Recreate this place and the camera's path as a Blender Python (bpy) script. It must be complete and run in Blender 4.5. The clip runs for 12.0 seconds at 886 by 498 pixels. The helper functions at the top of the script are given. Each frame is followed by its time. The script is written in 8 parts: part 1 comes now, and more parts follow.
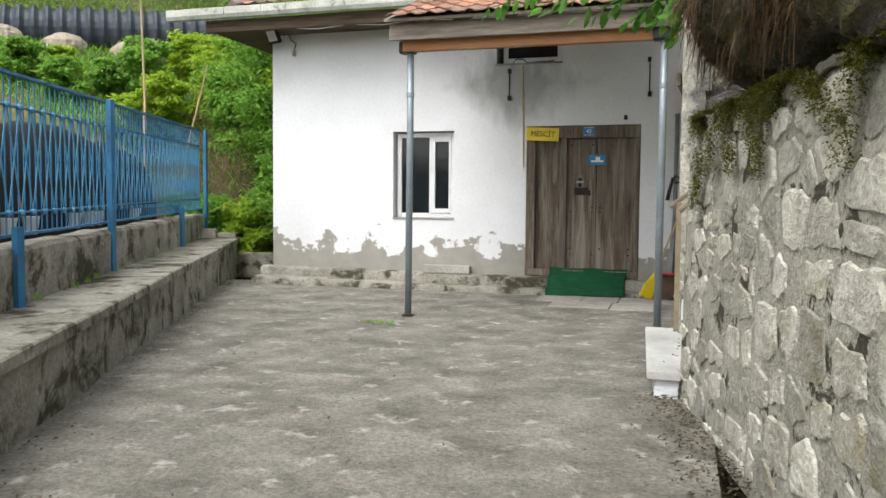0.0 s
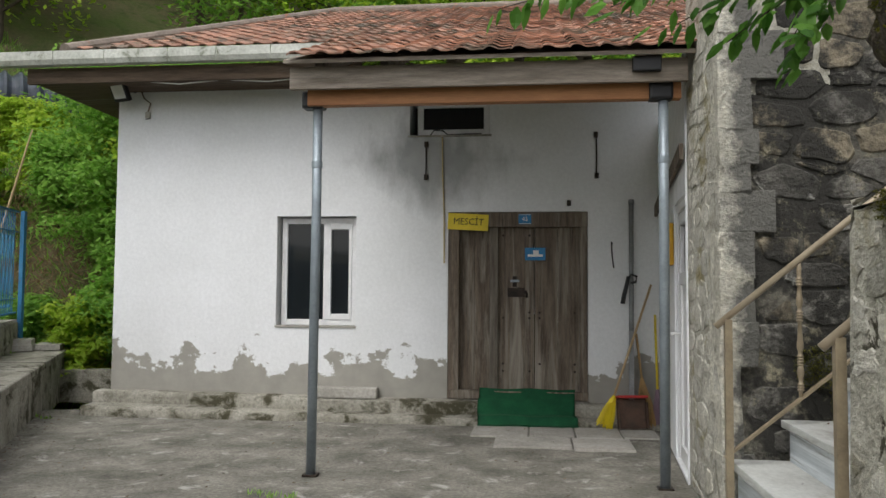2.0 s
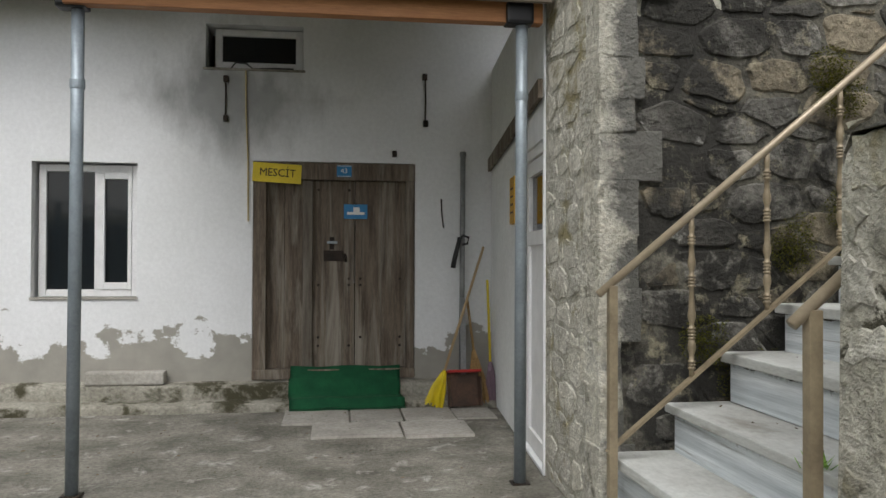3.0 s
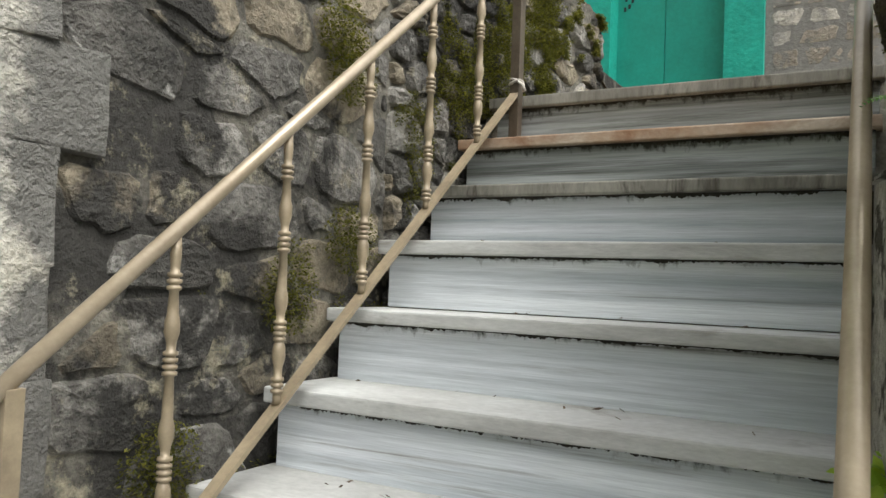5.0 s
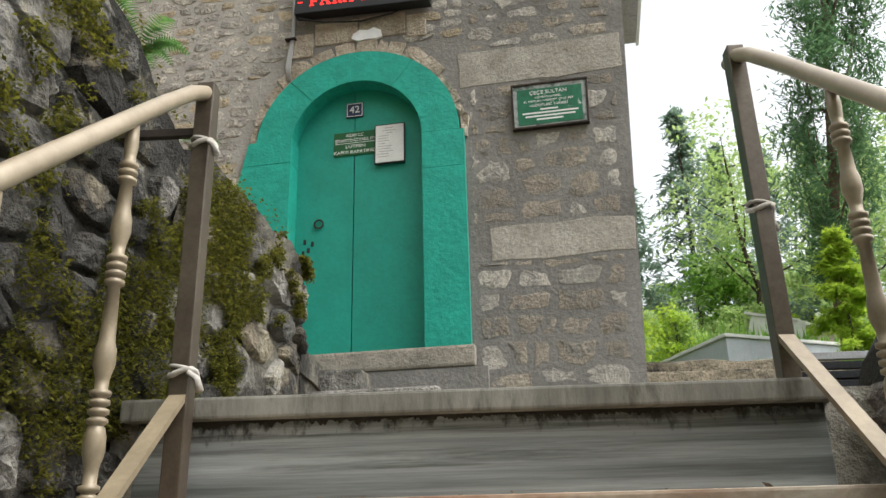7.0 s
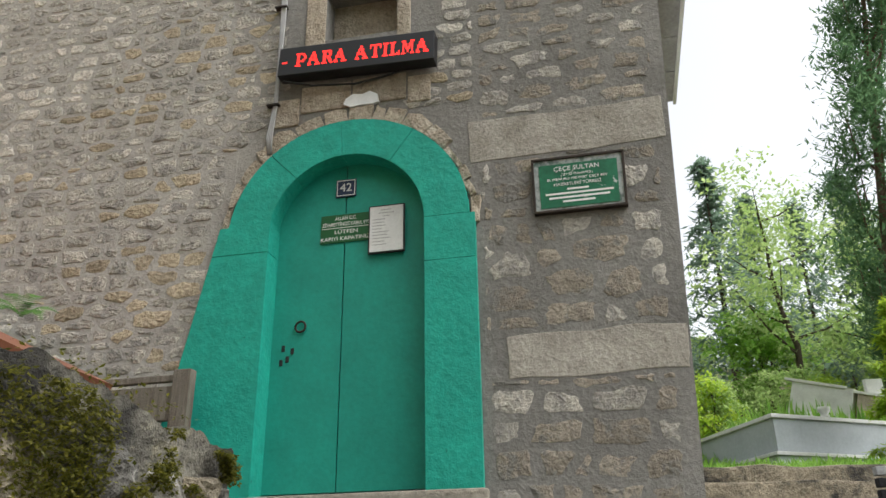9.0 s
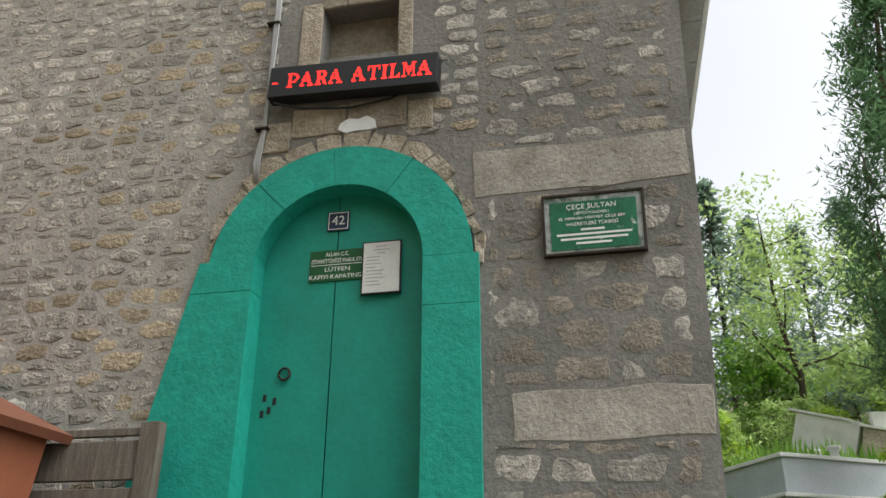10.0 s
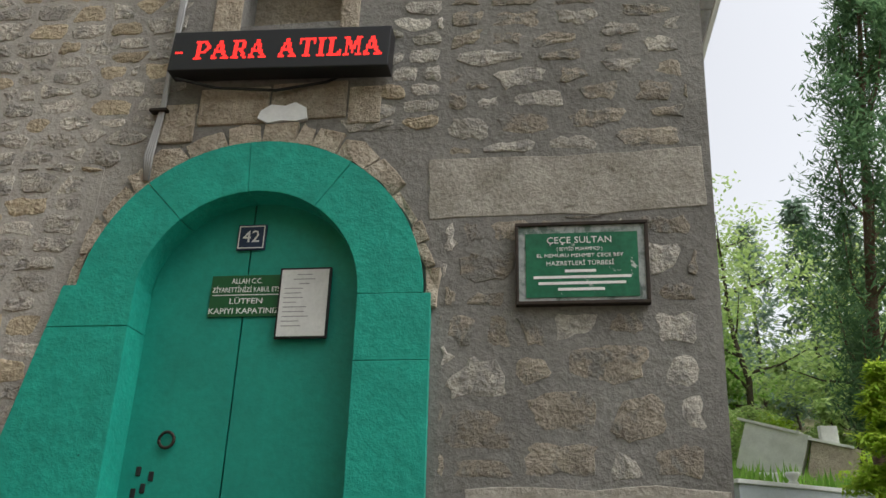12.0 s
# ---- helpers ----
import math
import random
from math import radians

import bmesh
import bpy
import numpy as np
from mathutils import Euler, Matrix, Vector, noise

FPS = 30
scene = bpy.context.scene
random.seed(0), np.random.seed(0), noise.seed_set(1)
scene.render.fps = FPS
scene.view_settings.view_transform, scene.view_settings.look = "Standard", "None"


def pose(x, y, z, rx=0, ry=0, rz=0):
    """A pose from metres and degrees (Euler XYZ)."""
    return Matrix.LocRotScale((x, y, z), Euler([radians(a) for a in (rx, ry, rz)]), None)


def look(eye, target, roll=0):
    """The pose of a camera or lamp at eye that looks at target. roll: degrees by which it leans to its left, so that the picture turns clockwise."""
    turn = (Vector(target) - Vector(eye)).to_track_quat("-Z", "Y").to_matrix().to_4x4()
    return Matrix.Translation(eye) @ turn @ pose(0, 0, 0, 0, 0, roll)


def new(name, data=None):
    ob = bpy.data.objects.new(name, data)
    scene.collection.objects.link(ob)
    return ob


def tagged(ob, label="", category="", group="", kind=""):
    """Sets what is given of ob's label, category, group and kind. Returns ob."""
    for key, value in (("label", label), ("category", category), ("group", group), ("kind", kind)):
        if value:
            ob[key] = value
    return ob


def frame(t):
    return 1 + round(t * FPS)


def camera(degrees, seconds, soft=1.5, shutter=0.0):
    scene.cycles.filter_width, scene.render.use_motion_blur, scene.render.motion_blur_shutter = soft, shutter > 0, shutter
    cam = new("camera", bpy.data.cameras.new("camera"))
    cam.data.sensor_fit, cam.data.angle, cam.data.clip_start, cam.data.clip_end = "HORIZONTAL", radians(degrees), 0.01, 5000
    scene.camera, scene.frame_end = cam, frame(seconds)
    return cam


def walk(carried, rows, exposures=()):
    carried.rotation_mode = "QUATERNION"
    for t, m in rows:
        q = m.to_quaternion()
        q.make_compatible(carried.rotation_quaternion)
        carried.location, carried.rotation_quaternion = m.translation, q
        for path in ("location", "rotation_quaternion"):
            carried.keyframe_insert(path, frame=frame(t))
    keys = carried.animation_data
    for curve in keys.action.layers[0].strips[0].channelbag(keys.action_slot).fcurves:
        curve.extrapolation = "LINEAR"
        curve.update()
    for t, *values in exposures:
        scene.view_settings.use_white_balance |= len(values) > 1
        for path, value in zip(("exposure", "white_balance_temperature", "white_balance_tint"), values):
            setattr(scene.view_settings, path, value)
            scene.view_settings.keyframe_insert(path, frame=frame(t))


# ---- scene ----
cam = camera(58.3, 12.0)
PATH = [
    (0, (1.326, -1.231, 1.208), (0.745, 0.679, 1.092), 0.5),
    (0.5, (0.961, -0.696, 1.191), (0.468, 1.241, 1.114), 0.5),
    (1, (0.686, -0.129, 1.257), (0.291, 1.832, 1.255), 0.8),
    (1.5, (0.406, 0.41, 1.32), (0.088, 2.383, 1.396), 0.9),
    (2, (0.174, 0.89, 1.372), (-0.057, 2.874, 1.482), 0.4),
    (2.5, (0.037, 1.451, 1.363), (0.003, 3.449, 1.431), 0.0),
    (2.7, (-0.01, 1.672, 1.345), (0.067, 3.67, 1.39), 0.1),
    (4.3, (-0.056, 3.501, 1.451), (1.217, 5.042, 1.41), 1.4),
    (4.5, (0.01, 3.683, 1.448), (1.428, 5.093, 1.427), 1.8),
    (5, (0.321, 4.139, 1.465), (2.061, 5.122, 1.556), 2.3),
    (5.5, (0.726, 4.534, 1.509), (2.639, 5.058, 1.769), 1.5),
    (6, (1.158, 4.725, 1.586), (3.09, 4.973, 2.039), 0.0),
    (6.5, (1.564, 4.851, 1.832), (3.469, 5.01, 2.421), -0.7),
    (7, (1.839, 4.944, 2.034), (3.715, 5.046, 2.719), -1.4),
    (7.2, (1.909, 4.955, 2.128), (3.777, 5.04, 2.838), -1.4),
    (9, (2.672, 4.884, 2.742), (4.502, 5.037, 3.535), -0.9),
    (9.5, (2.884, 4.907, 2.899), (4.705, 5.071, 3.711), -0.3),
    (10, (3.004, 4.925, 3.068), (4.82, 5.071, 3.891), 0.2),
    (10.5, (3.217, 4.91, 3.239), (5.028, 5.049, 4.077), 0.7),
    (11, (3.443, 5.007, 3.359), (5.253, 5.119, 4.202), 0.7),
    (11.5, (3.601, 5.03, 3.551), (5.426, 5.089, 4.367), 0.9),
    (12, (3.85, 4.97, 3.737), (5.694, 4.989, 4.51), 1.5),
]
EXPOSURES = [(0.0, 0.5), (0.8, 0.3), (1.6, -0.05), (2.7, -0.14), (4.3, 0.32), (5.0, 0.65), (5.5, 0.9), (6.2, 0.72), (7.0, 0.6), (9.0, 0.45), (10.5, 0.25), (12.0, 0.1)]
walk(cam, [(t, look(eye, target, roll)) for t, eye, target, roll in PATH], EXPOSURES)

# ---------------------------------------------------------------- sky and sun (bright overcast)
world = bpy.data.worlds.new("overcast_sky")
scene.world = world
world.use_nodes = True
wn = world.node_tree
wn.nodes.clear()
sky = wn.nodes.new("ShaderNodeTexSky")
sky.sky_type = "NISHITA"
sky.sun_disc = False
sky.sun_elevation, sky.sun_rotation = radians(58), radians(200)
sky.air_density, sky.dust_density, sky.ozone_density = 1.0, 4.0, 1.0
pale = wn.nodes.new("ShaderNodeHueSaturation")
pale.inputs["Saturation"].default_value = 0.2
bg = wn.nodes.new("ShaderNodeBackground")
bg.inputs["Strength"].default_value = 0.24
wo = wn.nodes.new("ShaderNodeOutputWorld")
wn.links.new(sky.outputs[0], pale.inputs["Color"])
wn.links.new(pale.outputs[0], bg.inputs["Color"])
wn.links.new(bg.outputs[0], wo.inputs["Surface"])
sun_data = bpy.data.lights.new("sun", "SUN")
sun_data.energy, sun_data.angle, sun_data.color = 0.85, radians(30), (0.98, 1.0, 0.97)
sun = new("sun", sun_data)
sun.matrix_world = look((-7, -8, 20), (0, 4, 0))

# ---------------------------------------------------------------- materials
def node_mat(name):
    m = bpy.data.materials.new(name)
    m.use_nodes = True
    nt = m.node_tree
    b = nt.nodes["Principled BSDF"]
    return m, nt, b


def surf(name, col, col2=None, rough=0.8, metal=0.0, scale=3.0, fine=40.0, bump=0.3, bump_dist=0.01, stain=None, stain_scale=1.2,
         stain_at=(0.52, 0.68), piece=0.0, stretch=(1, 1, 1), spec=0.3, amount=0.55):
    """A worn surface: two tones on a coarse noise, fine grain, stains with shapes of their own, relief."""
    m, nt, b = node_mat(name)
    N, L = nt.nodes, nt.links
    tc = N.new("ShaderNodeTexCoord")
    geo = N.new("ShaderNodeNewGeometry")
    mp = N.new("ShaderNodeMapping")
    mp.inputs["Scale"].default_value = stretch
    L.new(geo.outputs["Position"], mp.inputs["Vector"])
    n1 = N.new("ShaderNodeTexNoise")
    n1.inputs["Scale"].default_value, n1.inputs["Detail"].default_value, n1.inputs["Roughness"].default_value = scale, 6, 0.62
    L.new(mp.outputs[0], n1.inputs["Vector"])
    n2 = N.new("ShaderNodeTexNoise")
    n2.inputs["Scale"].default_value, n2.inputs["Detail"].default_value, n2.inputs["Roughness"].default_value = fine, 4, 0.7
    L.new(mp.outputs[0], n2.inputs["Vector"])
    col2 = col2 or tuple(c * 0.7 for c in col)
    mix = N.new("ShaderNodeMix")
    mix.data_type = "RGBA"
    mix.inputs[6].default_value, mix.inputs[7].default_value = (*col, 1), (*col2, 1)
    r1 = N.new("ShaderNodeMapRange")
    r1.inputs[1].default_value, r1.inputs[2].default_value = 0.35, 0.68
    L.new(n1.outputs[0], r1.inputs[0])
    L.new(r1.outputs[0], mix.inputs[0])
    out = mix.outputs[2]
    g = N.new("ShaderNodeMix")
    g.data_type, g.blend_type = "RGBA", "MULTIPLY"
    g.inputs[0].default_value = amount
    rg = N.new("ShaderNodeMapRange")
    rg.inputs[1].default_value, rg.inputs[2].default_value, rg.inputs[3].default_value, rg.inputs[4].default_value = 0.3, 0.7, 0.55, 1.25
    L.new(n2.outputs[0], rg.inputs[0])
    L.new(out, g.inputs[6])
    L.new(rg.outputs[0], g.inputs[7])
    out = g.outputs[2]
    if piece:
        oi = N.new("ShaderNodeObjectInfo")
        rp = N.new("ShaderNodeMapRange")
        rp.inputs[3].default_value, rp.inputs[4].default_value = 1 - piece, 1 + piece
        L.new(oi.outputs["Random"], rp.inputs[0])
        g2 = N.new("ShaderNodeMix")
        g2.data_type, g2.blend_type = "RGBA", "MULTIPLY"
        g2.inputs[0].default_value = 1
        L.new(out, g2.inputs[6])
        L.new(rp.outputs[0], g2.inputs[7])
        out = g2.outputs[2]
    if stain:
        n3 = N.new("ShaderNodeTexNoise")
        n3.inputs["Scale"].default_value, n3.inputs["Detail"].default_value, n3.inputs["Roughness"].default_value = stain_scale, 8, 0.68
        n3.inputs["Distortion"].default_value = 0.4
        L.new(mp.outputs[0], n3.inputs["Vector"])
        r3 = N.new("ShaderNodeMapRange")
        r3.inputs[1].default_value, r3.inputs[2].default_value = stain_at
        L.new(n3.outputs[0], r3.inputs[0])
        g3 = N.new("ShaderNodeMix")
        g3.data_type = "RGBA"
        g3.inputs[7].default_value = (*stain, 1)
        L.new(r3.outputs[0], g3.inputs[0])
        L.new(out, g3.inputs[6])
        out = g3.outputs[2]
    L.new(out, b.inputs["Base Color"])
    b.inputs["Roughness"].default_value, b.inputs["Metallic"].default_value = rough, metal
    b.inputs["Specular IOR Level"].default_value = spec
    if bump:
        add = N.new("ShaderNodeMath")
        add.operation = "ADD"
        L.new(n1.outputs[0], add.inputs[0])
        L.new(n2.outputs[0], add.inputs[1])
        bp = N.new("ShaderNodeBump")
        bp.inputs["Strength"].default_value, bp.inputs["Distance"].default_value = bump, bump_dist
        L.new(add.outputs[0], bp.inputs["Height"])
        L.new(bp.outputs[0], b.inputs["Normal"])
    return m


def plain(name, col, rough=0.5, metal=0.0, spec=0.4):
    return surf(name, col, tuple(c * 0.86 for c in col), rough, metal, 6, 60, 0.06, 0.002, spec=spec, amount=0.2)


M_FLOOR = surf("weathered_concrete", (0.29, 0.275, 0.235), (0.125, 0.118, 0.096), 0.92, 0, 2.2, 42, 1.0, 0.02, stain=(0.44, 0.42, 0.38), stain_scale=4.6, stain_at=(0.57, 0.68), amount=1.0)
M_CONC = surf("mossy_concrete", (0.40, 0.38, 0.325), (0.21, 0.198, 0.16), 0.92, 0, 2.4, 32, 0.9, 0.02, stain=(0.06, 0.055, 0.032), stain_scale=2.6, stain_at=(0.50, 0.60), amount=0.85)
M_WHITE = surf("whitewash", (0.78, 0.79, 0.80), (0.70, 0.71, 0.71), 0.9, 0, 0.9, 25, 0.25, 0.008, amount=0.18)
M_MORTAR = surf("grey_mortar", (0.245, 0.235, 0.217), (0.165, 0.157, 0.144), 0.93, 0, 1.6, 30, 0.7, 0.016, amount=0.5)
M_STONE = surf("tan_rubble_stone", (0.52, 0.485, 0.425), (0.32, 0.298, 0.26), 0.92, 0, 9, 42, 1.0, 0.026, piece=0.2, stain=(0.27, 0.257, 0.235), stain_scale=7.0, stain_at=(0.50, 0.58))
M_STONEBROWN = surf("brown_rubble_stone", (0.36, 0.315, 0.25), (0.23, 0.20, 0.165), 0.92, 0, 10, 42, 1.0, 0.025, piece=0.22, stain=(0.20, 0.19, 0.172), stain_scale=6.0, stain_at=(0.50, 0.58))
M_DARKSTONE = surf("dark_damp_stone", (0.31, 0.295, 0.26), (0.13, 0.123, 0.108), 0.9, 0, 7, 34, 1.0, 0.03, piece=0.28, stain=(0.04, 0.038, 0.033), stain_scale=2.1, stain_at=(0.48, 0.58), amount=0.95)
M_BLACKSTONE = surf("black_lichen_stone", (0.15, 0.142, 0.125), (0.05, 0.048, 0.042), 0.9, 0, 4.0, 28, 1.0, 0.04, piece=0.3, stain=(0.42, 0.41, 0.37), stain_scale=4.2, stain_at=(0.58, 0.67), amount=0.9)
M_PILLARMORTAR = surf("pale_flush_mortar", (0.54, 0.52, 0.45), (0.36, 0.34, 0.275), 0.93, 0, 5.0, 34, 1.0, 0.025, stain=(0.27, 0.235, 0.13), stain_scale=2.6, stain_at=(0.52, 0.64), amount=0.8)
M_PILLARSTONE = surf("bleached_limestone", (0.66, 0.635, 0.56), (0.40, 0.38, 0.315), 0.9, 0, 8, 36, 1.0, 0.03, piece=0.16, stain=(0.27, 0.235, 0.13), stain_scale=2.6, stain_at=(0.54, 0.66), amount=0.85)
M_SOUTHSTONE = surf("pinkish_fieldstone", (0.44, 0.40, 0.365), (0.22, 0.20, 0.18), 0.9, 0, 5, 30, 1.0, 0.035, piece=0.28, stain=(0.07, 0.066, 0.05), stain_scale=2.4, stain_at=(0.53, 0.64), amount=0.9)
M_DARKMORTAR = surf("dark_mortar", (0.225, 0.21, 0.17), (0.09, 0.085, 0.07), 0.93, 0, 4.5, 34, 1.0, 0.02, stain=(0.033, 0.031, 0.027), stain_scale=2.1, stain_at=(0.46, 0.57), amount=0.95)
M_LIGHTSTONE = surf("pale_limestone", (0.62, 0.595, 0.52), (0.38, 0.36, 0.295), 0.9, 0, 6, 34, 1.0, 0.022, piece=0.2, stain=(0.27, 0.235, 0.14), stain_scale=2.6, stain_at=(0.53, 0.68), amount=0.75)
M_LIGHTMORTAR = surf("pale_mortar", (0.46, 0.44, 0.375), (0.30, 0.285, 0.23), 0.93, 0, 5.5, 36, 1.0, 0.025, stain=(0.06, 0.055, 0.038), stain_scale=5.2, stain_at=(0.56, 0.60), amount=0.85)
M_MARBLE = surf("grey_marble", (0.80, 0.83, 0.85), (0.36, 0.40, 0.42), 0.5, 0, 2.4, 40, 0.15, 0.004, piece=0.15, stretch=(1, 0.16, 6.5), stain=(0.17, 0.165, 0.145), stain_scale=3.0, stain_at=(0.58, 0.72), amount=0.4)
M_NOSE = surf("pale_marble", (0.60, 0.61, 0.58), (0.37, 0.365, 0.34), 0.6, 0, 2.0, 40, 0.2, 0.004, stretch=(1, 0.6, 3.0), stain=(0.20, 0.175, 0.14), stain_scale=3.0, stain_at=(0.58, 0.75), amount=0.35)
M_RAIL = surf("beige_rail_paint", (0.34, 0.275, 0.18), (0.22, 0.175, 0.115), 0.42, 0.15, 8, 60, 0.1, 0.002, amount=0.3, spec=0.5)
M_GREEN = surf("turquoise_paint", (0.010, 0.28, 0.213), (0.009, 0.225, 0.172), 0.5, 0, 3, 30, 0.35, 0.006, amount=0.25, spec=0.4)
M_GREENSTONE = surf("turquoise_painted_stone", (0.014, 0.34, 0.255), (0.011, 0.27, 0.205), 0.6, 0, 5, 22, 0.6, 0.012, amount=0.3, stain=(0.006, 0.13, 0.10), stain_scale=14, stain_at=(0.66, 0.70))
M_OLDWOOD = surf("weathered_brown_wood", (0.20, 0.16, 0.12), (0.085, 0.066, 0.05), 0.85, 0, 4, 30, 0.8, 0.008, stretch=(6, 6, 0.5), stain=(0.30, 0.27, 0.225), stain_scale=1.3, stain_at=(0.50, 0.68), amount=0.8)
M_PINE = surf("varnished_pine", (0.42, 0.20, 0.085), (0.30, 0.13, 0.055), 0.6, 0, 3, 20, 0.2, 0.004, stretch=(0.5, 6, 6))
M_DARKWOOD = surf("dark_stained_wood", (0.14, 0.10, 0.07), (0.06, 0.042, 0.03), 0.85, 0, 4, 30, 0.7, 0.008, stretch=(0.5, 6, 6), stain=(0.20, 0.18, 0.15), stain_scale=1.6, stain_at=(0.58, 0.72))
M_GREYWOOD = surf("grey_timber", (0.36, 0.31, 0.26), (0.17, 0.14, 0.11), 0.9, 0, 3, 24, 0.8, 0.008, stretch=(0.6, 6, 6), amount=0.8)
M_TILE = surf("clay_roof_tile", (0.46, 0.24, 0.16), (0.29, 0.17, 0.125), 0.9, 0, 2.2, 26, 0.5, 0.01, piece=0.3, stain=(0.17, 0.145, 0.11), stain_scale=1.6, stain_at=(0.50, 0.66))
M_GUTTER = surf("old_white_gutter", (0.62, 0.63, 0.58), (0.40, 0.41, 0.36), 0.6, 0, 3, 30, 0.2, 0.004, stain=(0.12, 0.13, 0.08), stain_scale=6, stain_at=(0.58, 0.7))
M_GALV = surf("galvanised_pipe", (0.34, 0.39, 0.43), (0.25, 0.29, 0.32), 0.45, 0.35, 5, 50, 0.1, 0.002, spec=0.5, amount=0.3)
M_PVC = plain("white_pvc", (0.78, 0.78, 0.78), 0.35)
M_BLUE = surf("chipped_blue_paint", (0.03, 0.15, 0.29), (0.05, 0.20, 0.36), 0.55, 0, 6, 50, 0.25, 0.004, stain=(0.14, 0.12, 0.09), stain_scale=9, stain_at=(0.60, 0.68))
M_SOIL = surf("dry_earth", (0.20, 0.15, 0.10), (0.10, 0.085, 0.055), 0.95, 0, 2.2, 26, 1.0, 0.05)
M_BLACK = plain("black_plastic", (0.012, 0.012, 0.014), 0.45)
M_IRON = surf("rusty_iron", (0.06, 0.045, 0.035), (0.03, 0.025, 0.022), 0.6, 0.6, 9, 60, 0.3, 0.003)
M_CARPET = surf("green_mat", (0.012, 0.10, 0.040), (0.008, 0.065, 0.028), 0.95, 0, 6, 160, 0.6, 0.006, amount=0.6)
M_YELLOW = plain("yellow_sign_paint", (0.74, 0.57, 0.035), 0.5)
M_INK = plain("black_ink", (0.015, 0.015, 0.015), 0.6)
M_SIGNBLUE = plain("blue_enamel", (0.02, 0.20, 0.44), 0.35)
M_PAPERWHITE = plain("white_lettering", (0.80, 0.80, 0.78), 0.6)


def glass_mat():
    m, nt, b = node_mat("window_glass")
    b.inputs["Base Color"].default_value = (0.02, 0.024, 0.026, 1)
    b.inputs["Roughness"].default_value = 0.06
    b.inputs["Transmission Weight"].default_value = 0.35
    b.inputs["IOR"].default_value = 1.45
    return m


M_GLASS = glass_mat()


def leaf_mat(name, a, c):
    m, nt, b = node_mat(name)
    N, L = nt.nodes, nt.links
    geo = N.new("ShaderNodeNewGeometry")
    ramp = N.new("ShaderNodeMix")
    ramp.data_type = "RGBA"
    ramp.inputs[6].default_value, ramp.inputs[7].default_value = (*a, 1), (*c, 1)
    L.new(geo.outputs["Random Per Island"], ramp.inputs[0])
    L.new(ramp.outputs[2], b.inputs["Base Color"])
    b.inputs["Roughness"].default_value = 0.5
    b.inputs["Specular IOR Level"].default_value = 0.3
    tr = N.new("ShaderNodeBsdfTranslucent")
    L.new(ramp.outputs[2], tr.inputs["Color"])
    mx = N.new("ShaderNodeMixShader")
    mx.inputs[0].default_value = 0.62
    L.new(b.outputs[0], mx.inputs[1])
    L.new(tr.outputs[0], mx.inputs[2])
    L.new(mx.outputs[0], N["Material Output"].inputs["Surface"])
    return m


M_LEAF = leaf_mat("fresh_green_leaves", (0.13, 0.29, 0.04), (0.31, 0.52, 0.10))
M_LEAFDARK = leaf_mat("dark_green_leaves", (0.06, 0.14, 0.04), (0.14, 0.26, 0.07))
M_LEAFLIGHT = leaf_mat("yellow_green_leaves", (0.26, 0.42, 0.035), (0.48, 0.60, 0.08))
M_LEAFPALE = leaf_mat("pale_green_leaves", (0.28, 0.42, 0.13), (0.48, 0.60, 0.24))
M_CYPRESS = leaf_mat("cypress_needles", (0.08, 0.17, 0.08), (0.18, 0.30, 0.14))
M_MOSS = leaf_mat("moss", (0.05, 0.058, 0.011), (0.20, 0.19, 0.03))
M_DRYSTEM = leaf_mat("hanging_dry_stems", (0.07, 0.042, 0.022), (0.24, 0.155, 0.085))
M_DRY = leaf_mat("dry_brown_leaves", (0.15, 0.095, 0.05), (0.36, 0.25, 0.14))
M_BARK = surf("bark", (0.11, 0.085, 0.065), (0.05, 0.04, 0.03), 0.95, 0, 8, 40, 1.0, 0.02, stretch=(3, 3, 0.6))

M_GRASSY = surf("rough_grass_earth", (0.10, 0.13, 0.04), (0.17, 0.13, 0.08), 0.95, 0, 0.6, 12, 1.0, 0.06, stain=(0.05, 0.085, 0.02), stain_scale=1.5)
M_CONCPALE = surf("pale_cement", (0.42, 0.40, 0.36), (0.31, 0.295, 0.26), 0.9, 0, 3, 30, 0.5, 0.008, piece=0.1)
M_GREYPLANK = surf("silvered_plank", (0.20, 0.18, 0.15), (0.11, 0.09, 0.07), 0.85, 0, 4, 30, 0.7, 0.008, stretch=(6, 6, 0.5))
M_GREYMETAL = surf("dull_grey_metal", (0.30, 0.31, 0.31), (0.22, 0.22, 0.22), 0.55, 0.4, 6, 50, 0.1, 0.002)
M_CABLEYELLOW = plain("yellowed_cable", (0.52, 0.42, 0.22), 0.6)
M_YELLOWBRISTLE = plain("yellow_bristle", (0.78, 0.62, 0.02), 0.5)
M_STICK = plain("pale_wood_stick", (0.50, 0.36, 0.20), 0.6)
M_STRAW = surf("straw", (0.42, 0.28, 0.12), (0.28, 0.17, 0.07), 0.85, 0, 12, 60, 0.3, 0.003)
M_MAUVE = plain("mauve_bristle", (0.22, 0.15, 0.19), 0.6)
M_RUSTBROWN = surf("brown_tin", (0.14, 0.085, 0.06), (0.07, 0.05, 0.04), 0.6, 0.3, 7, 50, 0.2, 0.003)
M_RED = plain("red_plastic", (0.45, 0.03, 0.03), 0.4)
M_AMBER = surf("amber_plastic", (0.62, 0.36, 0.03), (0.52, 0.28, 0.03), 0.5, 0, 8, 50, 0.1, 0.002, amount=0.3)
